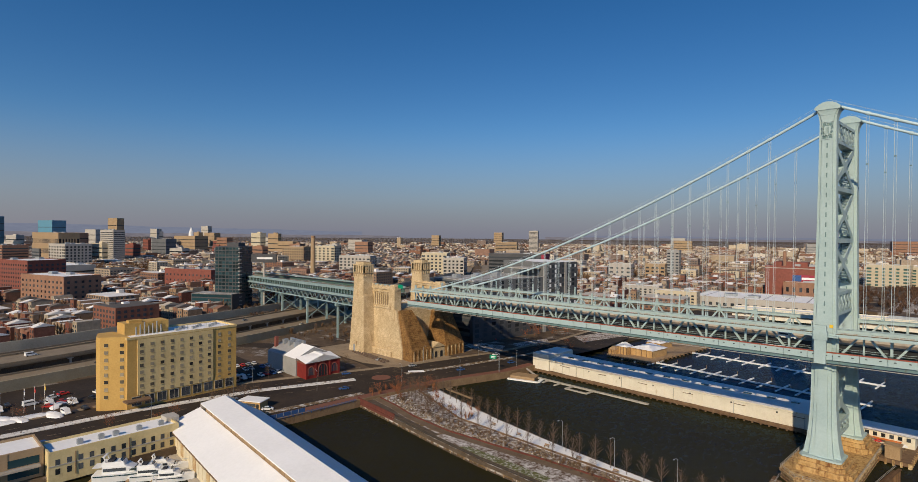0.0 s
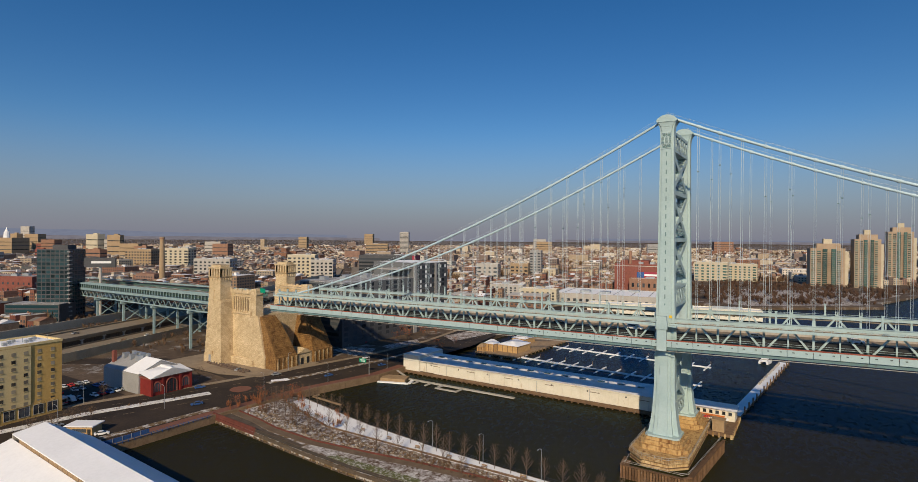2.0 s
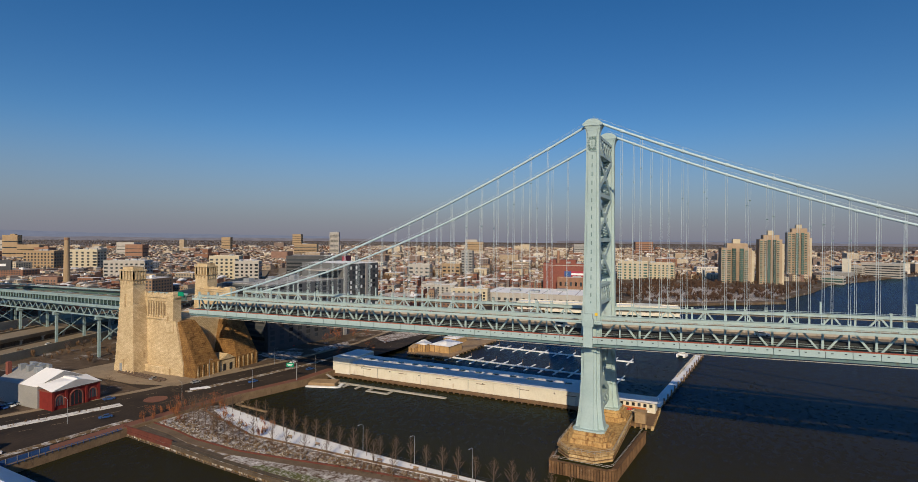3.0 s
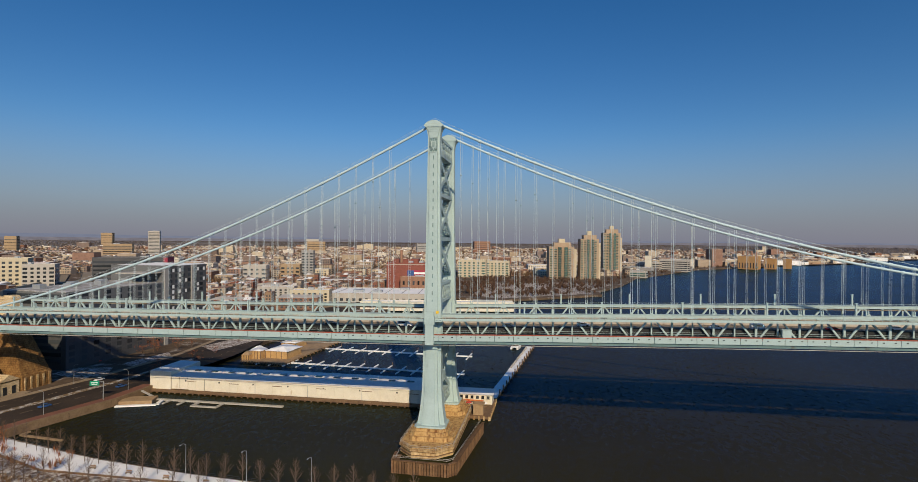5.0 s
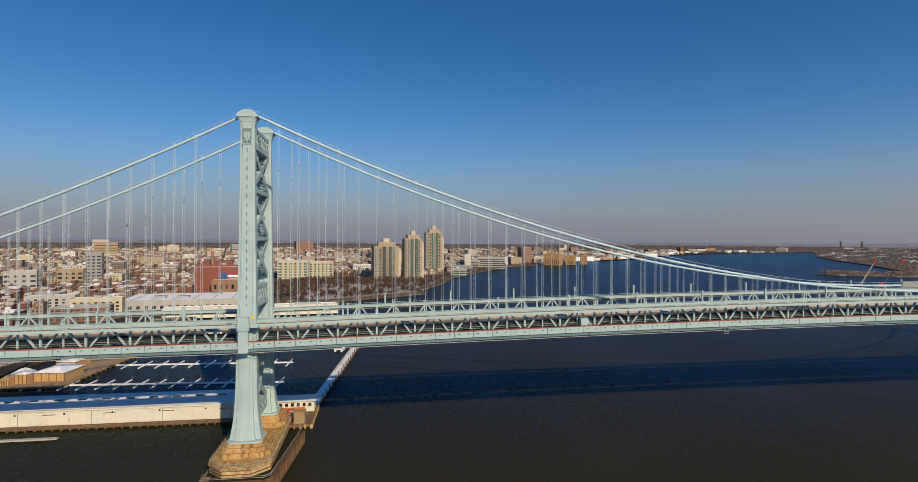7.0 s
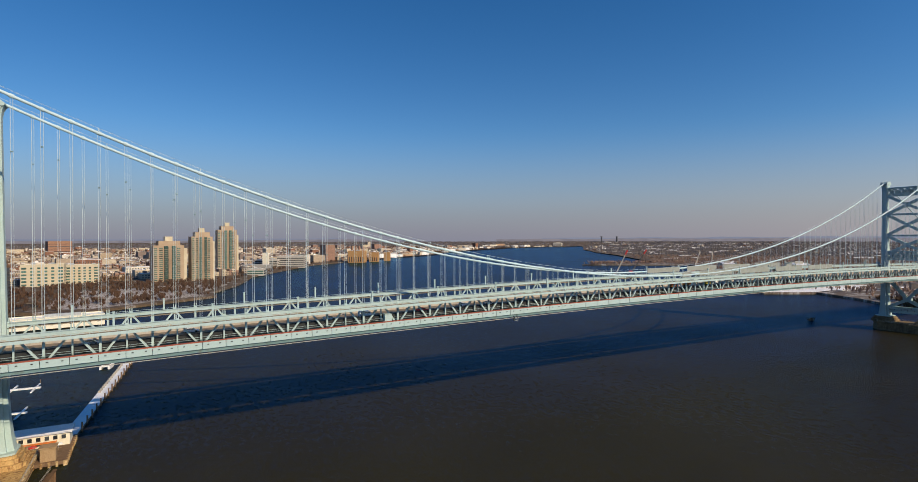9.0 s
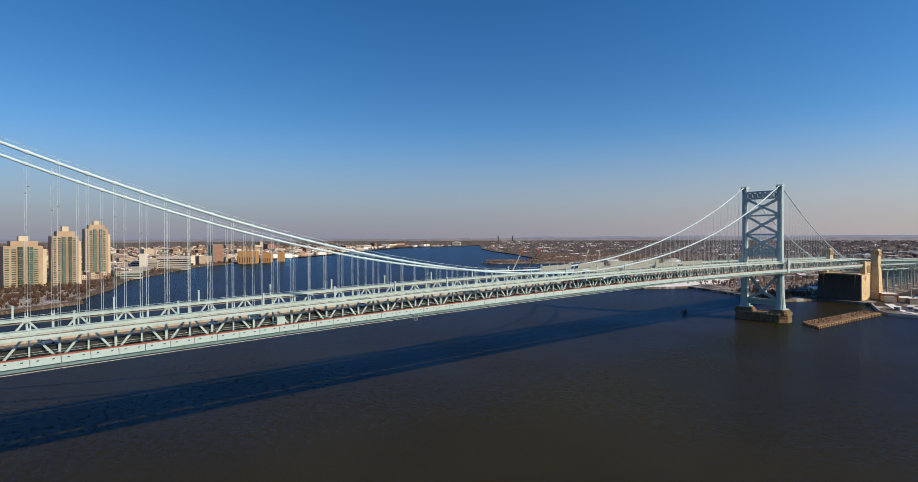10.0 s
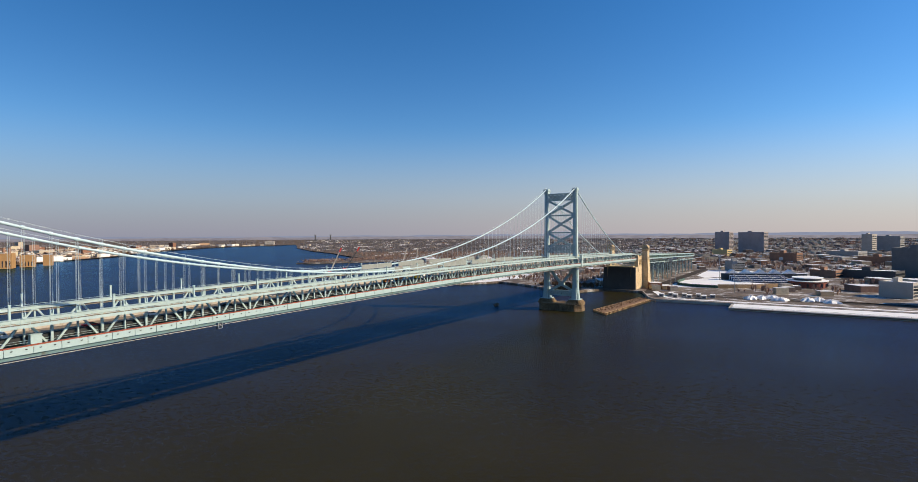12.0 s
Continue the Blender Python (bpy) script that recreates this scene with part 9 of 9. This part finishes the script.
strip("road_east", [(1010, -240), (1200, -310), (1500, -420)], 16, 2.44, .1, ASPHALT, "dark avenue leading inland")


NAVY = material("navy_seats", (0.03, 0.045, 0.09), (0.05, 0.07, 0.13), (0.30, 0.32, 0.35), scale=0.2, fine=1.5, rough=0.7, stains=0.35)


def ballpark():
    f = solid("ball_field", Geo().prism([(786, -50), (820, -45), (900, -45), (946, -66), (985, -108), (905, -122), (884, -158), (838, -166), (815, -142), (795, -100)], 2.4, 2.7), SNOW, "ball field under smooth snow", "field", "structure")
    w = thing("outfield_wall", "long tan outfield wall with a dark green top", "wall", 0, 0, 2.5)
    line = [(896, -47), (850, -46), (815, -52), (797, -72), (792, -103), (802, -124), (814, -144), (836, -169)]
    for i in range(len(line) - 1):
        part("wall_panel", Geo().beam((*line[i], 2.0), (*line[i + 1], 2.0), .8, 6.0 if i > 3 else 3.4), WOODP if i > 3 else STEELGREEN, w)
    solid("snow_lot", Geo().prism([(960, -66), (1000, -48), (1150, -46), (1154, -121), (1040, -112)], 2.4, 2.62), SNOW, "open lot under snow beside the ballpark", "snow field", "structure")
    b = thing("rotunda", "round red brick ballpark building with white tiered roofs", "building", 868, -197, 2.5)
    def disc(r, z0, z1, n=20):
        return Geo().prism([(r * 1.35 * math.cos(2 * math.pi * i / n), r * math.sin(2 * math.pi * i / n)) for i in range(n)], z0, z1)
    part("drum", disc(21, -1, 8), BRICK_RED, b)
    part("roof", disc(23, 8, 8.7), SNOW, b)
    part("upper_drum", disc(15, 8.7, 11.5), CHAR, b)
    part("upper_roof", disc(17, 11.5, 12.3), SNOW, b)
    for i in range(16):
        a = 2 * math.pi * i / 16
        part("window", Geo().box(21.05 * 1.35 * math.cos(a), 21.05 * math.sin(a), 1, 2.2, 2.2, 4.5), GLASS, b)
    s = thing("grandstand", "ballpark grandstand with blue seats and snowy canopies", "grandstand", 910, -152, 2.5, 110)
    for i in range(12):
        part("seat_row", Geo().box(4, -i * 3.4, 0, 72, 3.4, 1.0 + i * .62), NAVY if i % 3 != 1 else SNOW, s)
    for i in range(5):
        part("aisle", Geo().beam((-26 + i * 15, 1, 1.3), (-26 + i * 15, -38, 8.3), 1.1, .3), GREY, s)
    part("back_wall", Geo().box(-8, -46, 0, 112, 9, 9.5), CHAR, s)
    part("eave", Geo().box(-8, -46, 9.5, 116, 12, .7), SNOW, s)
    for i in range(5):
        part("canopy", Geo().gable(34 - i * 19, -46, 10.3, 12, 13, 5.0, 90, .5), SNOW, s)
    for i, (x, y) in enumerate([(744, -126), (880, -168), (925, -90), (842, -44), (960, -140), (770, -52)]):
        l = thing("floodlight_mast", "tall slim floodlight mast at the ballpark", "floodlight", x, y, 2.5, group="floodlights")
        part("mast", Geo().tube([(0, 0, 0), (0, 0, 36)], [.4, .2], 6), METAL, l)
        part("lamp_rack", Geo().box(0, 0, 33, .4, 4.5, 3.2), METAL, l)
    for i in range(7):
        h = thing("snow_heap", "bluish heap of ploughed snow on the quay", "snow heap", 686 + (i % 3) * 8, -146 - (i * 9 if i < 4 else i * 9 + 14), 2.4, i * 40, group="snow heaps")
        part("heap", Geo().loft([[(8 * s * math.cos(a) * (1 + .3 * math.sin(3 * a + i) + .15 * math.sin(7 * a + 5 * s)), 6 * s * math.sin(a) * (1 + .2 * math.sin(5 * a + 2 * i)), z * (1 + .18 * math.sin(4 * a + 3 * i))) for a in [2 * math.pi * k / 16 for k in range(16)]] for s, z in ((1, -.2), (.88, 1.3), (.66, 2.4), (.42, 3.0), (.15, 3.5))]), SNOW, h)
    for i in range(8):
        t = thing("site_cabin", "low grey flat-roofed cabin by the quay", "cabin", 668 + (i % 2) * 12, -62 - i * 7, 2.5, 5, group="site cabins")
        part("box", Geo().box(0, 0, 0, 9, 4.5, 3.2), GREY, t)
        part("roof", Geo().box(0, 0, 3.2, 9.3, 4.8, .25), SNOW, t)
        part("window", Geo().box(-4.55, 0, 1, .1, 2.6, 1.1), GLASS, t)


ballpark()
for args, fun in [
    (("slab_tower", "tall dark brick residential slab", "tower", 2308, 50, 58, 26, 70, 62, DARK_BRICK, ROOF_GREY), (14, 2.2)),
    (("slab_tower", "broad dark brick residential slab with a plant house", "tower", 2207, -52, 92, 26, 69, 62, DARK_BRICK, ROOF_GREY), (14, 2.2)),
    (("concourse_hall", "low ballpark hall under a snowy flat roof", "hall", 1062, -224, 36, 26, 11, 65, BRICK_BROWN, SNOW), (2, 2.4)),
    (("grey_block", "far grey office block", "office", 2376, -449, 66, 30, 52, 62, GREY, ROOF_GREY), (8, 2.4)),
    (("dark_offices", "dark glass and brick office block", "office", 1125, -345, 60, 40, 44, 65, SLATE, ROOF_GREY), (9, 2.4)),
    (("long_hall", "long dark low hall with a snowy roof edge", "hall", 1066, -282, 66, 34, 12, 65, CHAR, SNOW), (2, 3.0)),
    (("white_offices", "pale office block with dark ribbon windows", "office", 782, -279, 30, 25, 16, 62, PALE, SNOW), (4, 2.2)),
    (("blue_offices", "blue-trimmed pale office block near the quay", "office", 712, -300, 26, 24, 21, 62, BLUEP, SNOW), (5, 2.6)),
    (("brick_row", "brown brick terrace with snow on its roof", "building", 1476, -163, 60, 24, 24, 62, BRICK_BROWN, SNOW), (5, 2.2)),
    (("brick_store", "yellow brick store among low roofs", "building", 1880, 10, 50, 24, 18, 62, CREAM, ROOF_GREY), (3, 2.2)),
    (("low_arena", "broad flat grey arena", "arena", 1889, -300, 76, 50, 17, 62, GREY, SNOW), (2, 2.2)),
    (("brick_mill", "brown brick mill block", "building", 1450, -330, 70, 30, 19, 62, BRICK_BROWN, ROOF_GREY), (6, 2.2)),
    (("civic_tower", "pale stone civic tower with a stepped top", "tower", 2250, -380, 30, 30, 60, 62, PALE, ROOF_GREY), (9, 2.2)),
    (("stone_block", "grey stone block beside the viaduct", "building", 1150, -90, 30, 22, 18, 30, GREY, SNOW), (4, 2.0)),
    (("river_sheds", "long low pale sheds by the far river bank", "shed", 1180, 600, 110, 30, 9, 40, PALE, SNOW), (1, 2.5)),
    (("river_sheds", "long low pale sheds by the far river bank", "shed", 1250, 480, 120, 34, 10, 35, WHITE, SNOW), (1, 2.5)),
    (("domed_arena", "far pale domed arena beyond the river", "arena", 2650, 3010, 84, 60, 24, 45, PALE, SNOW), (2, 2.5)),
]:
    name, label, cat, x, y, w, d, h, rz, wall, roof = args
    b = block(name, label, cat, x, y, w, d, h, rz, wall, roof, z0=rise(x, y))
    bands(b, "SW", w, d, 0, h - 1.5, fun[0], fun[1], GLASS, lo=1.4)
    part("plant_house", Geo().box(w * .1, 0, h - .2, w * .16, d * .4, 5), wall, b)

ROOFS_EAST = varied("east_roof_cover", [(0.74, 0.74, 0.73), (0.78, 0.78, 0.77), (0.22, 0.20, 0.19), (0.70, 0.70, 0.70), (0.46, 0.42, 0.38), (0.80, 0.80, 0.79), (0.20, 0.16, 0.14), (0.60, 0.58, 0.55)], fine=.1, amount=.12)


def field(geo, x, y, z, rnd):
    """One open snowy field with ragged edges."""
    w, d = rnd.uniform(25, 70), rnd.uniform(9, 18)
    geo.prism([(x + w * math.cos(a) * rnd.uniform(.7, 1), y + d * math.sin(a) * rnd.uniform(.6, 1)) for a in [2 * math.pi * k / 9 for k in range(9)]], z - .5, z + .6)


g1, g2, g3, wd = Geo(), Geo(), Geo(), []
EKEEP = [(868, -196, 45), (840, -100, 70), (900, -90, 70), (945, -165, 65), (1000, -80, 60), (1060, -80, 60), (1115, -80, 55), (1062, -222, 28), (2308, 50, 50), (2207, -52, 60), (1125, -345, 45), (1066, -282, 55), (778, -278, 36), (712, -300, 24), (1180, 600, 60), (1250, 480, 64)]
rnd = random.Random(78)
for i in range(-10, 110):
    for j in range(-70, 110):
        x0, y0 = 660 + i * 42 + (j % 2) * 12, j * 36
        r = math.hypot(x0, y0)
        if r > 4700 or any((x0 - a) ** 2 + (y0 - b) ** 2 < (c + 16) ** 2 for a, b, c in EKEEP):
            continue
        ang = math.degrees(math.atan2(y0, x0))
        if ang < -42 or abs(y0) < 34 and x0 < 1200:
            continue
        if r < 1500:
            e = float(np.interp(y0, [-600, -60, -10, 140, 190, 256, 400, 537, 690, 850], [730, 720, 740, 750, 800, 815, 930, 1020, 1215, 1260]))
            if x0 < e:
                continue
        elif ang > bank_e(r) - 0.4:
            continue
        clump = math.sin(x0 / 210 + .4) * math.sin(y0 / 170 + 1.1) + .6 * math.sin(x0 / 83 + y0 / 121)
        if r < 2350:
            woody = 1.0 if ang > 20 else (.85 if ang > 10 else .36)
        else:
            woody = (.95 if clump > -.1 else .7) if ang > 10 else (.6 if clump > .15 else .25)
        if ang > 10 and rnd.random() < (.02 if r < 2350 else .08):
            field(g3, x0, y0, rise(x0, y0), rnd)
            continue
        if x0 < 790 and y0 > 0:
            woody = 1.0
        z = rise(x0, y0)
        if rnd.random() < woody:
            if ang < 30 or rnd.random() < .85:
                wd += [(x0 + rnd.uniform(-22, 22), y0 + rnd.uniform(-18, 18), z) for _ in range(9 if r < 1500 else 4)]
            continue
        if r > 2600 and rnd.random() < .4 or ang > 14 and r > 1500 and rnd.random() < .75:
            continue
        for q in range(rnd.randint(1, 3)):
            w, d, h = rnd.uniform(8, 20), rnd.uniform(8, 14), rnd.choice([4, 4.5, 5, 6, 7])
            if rnd.random() < .14:
                w, d, h = rnd.uniform(24, 44), rnd.uniform(14, 24), rnd.choice([6, 7, 9, 11])
            x, y = x0 + rnd.uniform(-16, 16), y0 + rnd.uniform(-13, 13)
            g1.box(x, y, z - 1, w, d, h + 1, 28)
            g2.box(x, y, z + h, w - .5, d - .5, .3, 28)
solid("east_houses", g1, WALLS, "scattered low brick houses and sheds of the east bank", "houses", "stuff")
solid("snowy_fields", g3, SNOW, "scattered open fields under snow beyond the woods", "snow fields", "stuff")
solid("east_roofs", g2, ROOFS_EAST, "low roofs of the east bank, many under snow", "roofs", "stuff")
solid("ground_spit", Geo().prism([(985, 866), (1000, 846), (1110, 770), (1228, 700), (1240, 830), (1120, 868), (1040, 885)], -3, 2.2), URBAN_EAST, "low brushy river spit", "ground", "structure")
rnd = random.Random(57)
for _ in range(260):
    u = rnd.random()
    wd.append((1000 + 225 * u, 850 - 105 * u + rnd.uniform(-12, 28 + 60 * u), 2.0))
brush("east_woods", [q for q in wd if math.hypot(q[0], q[1]) < 2000], 9, WOODS, "bare brown woods and brush of the east bank", 13, 11)
brush("grey_woods", [q for q in wd if math.hypot(q[0], q[1]) >= 2000], 9, FARWOOD, "far bare woods of the east bank, haze painted into their grey", 14, 11)
rnd = random.Random(41)
brush("bank_brush", [(rnd.uniform(718, 748), rnd.uniform(26, 110), 2.4) for _ in range(130)] + [(rnd.uniform(676, 712), rnd.uniform(44, 66), 2.4) for _ in range(190)], 5.6, TWIG, "dense bare brush on the bank beneath the bridge", 15, 18, "shrubs")
for pts in ([(702, 212), (758, 184), (850, 190), (920, 200), (800, 370), (750, 358), (740, 300)], [(800, 262), (905, 404), (991, 540), (975, 548), (890, 412), (788, 268)]):
    solid("shore_snow", Geo().prism(pts, 2.3, 2.62), SNOW, "snow on the open river shore", "snow field", "structure")


def crane(x, y, rz, h, lean, jib_mat):
    c = thing("crawler_crane", "lattice-boom crawler crane with a raised jib", "crane", x, y, rise(x, y), rz, group="shore cranes")
    part("tracks", Geo().box(0, -2.2, 0, 7, 1.2, 1.4).box(0, 2.2, 0, 7, 1.2, 1.4), DARK, c)
    part("cab", Geo().box(-1, 0, 1.4, 6, 3.4, 3), REDP, c)
    e = Vector((lean, 0, h))
    for dx, dy in ((-.9, -.9), (.9, -.9), (.9, .9), (-.9, .9)):
        part("boom_chord", Geo().beam((1 + dx, dy, 2), (e.x + dx * .4, dy * .4, e.z), .45, .45), jib_mat, c)
    n = 14
    for i in range(n):
        p, q = Vector((1, -.9, 2)).lerp(e, i / n), Vector((1, .9, 2)).lerp(e, (i + 1) / n)
        part("lacing", Geo().beam((p.x, -.8, p.z), (q.x, .8, q.z), .25, .25), jib_mat, c)
    part("jib_tip", Geo().beam(tuple(Vector((1, 0, 2)).lerp(e, .82)), tuple(e), 2.2, 2.2), REDP if x < 900 else jib_mat, c)


crane(780, 545, -25, 44, 22, PALE)
crane(835, 560, -25, 44, 30, CHAR)
crane(960, 520, -25, 40, 14, PALE)
crane(985, 500, -25, 40, 4, PALE)
# far river bridge towers
for dx in (0, 70):
    fb = thing("far_bridge_tower", "far slim bridge tower on the horizon", "tower", 3320 + dx * 1.2, 3260 - dx * 1.3, rise(3300, 3200), group="far bridge towers")
    part("leg", Geo().box(0, 0, -4, 8, 8, 46), CHAR, fb)
    part("cap", Geo().box(0, 0, 44, 15, 12, 3), CHAR, fb)
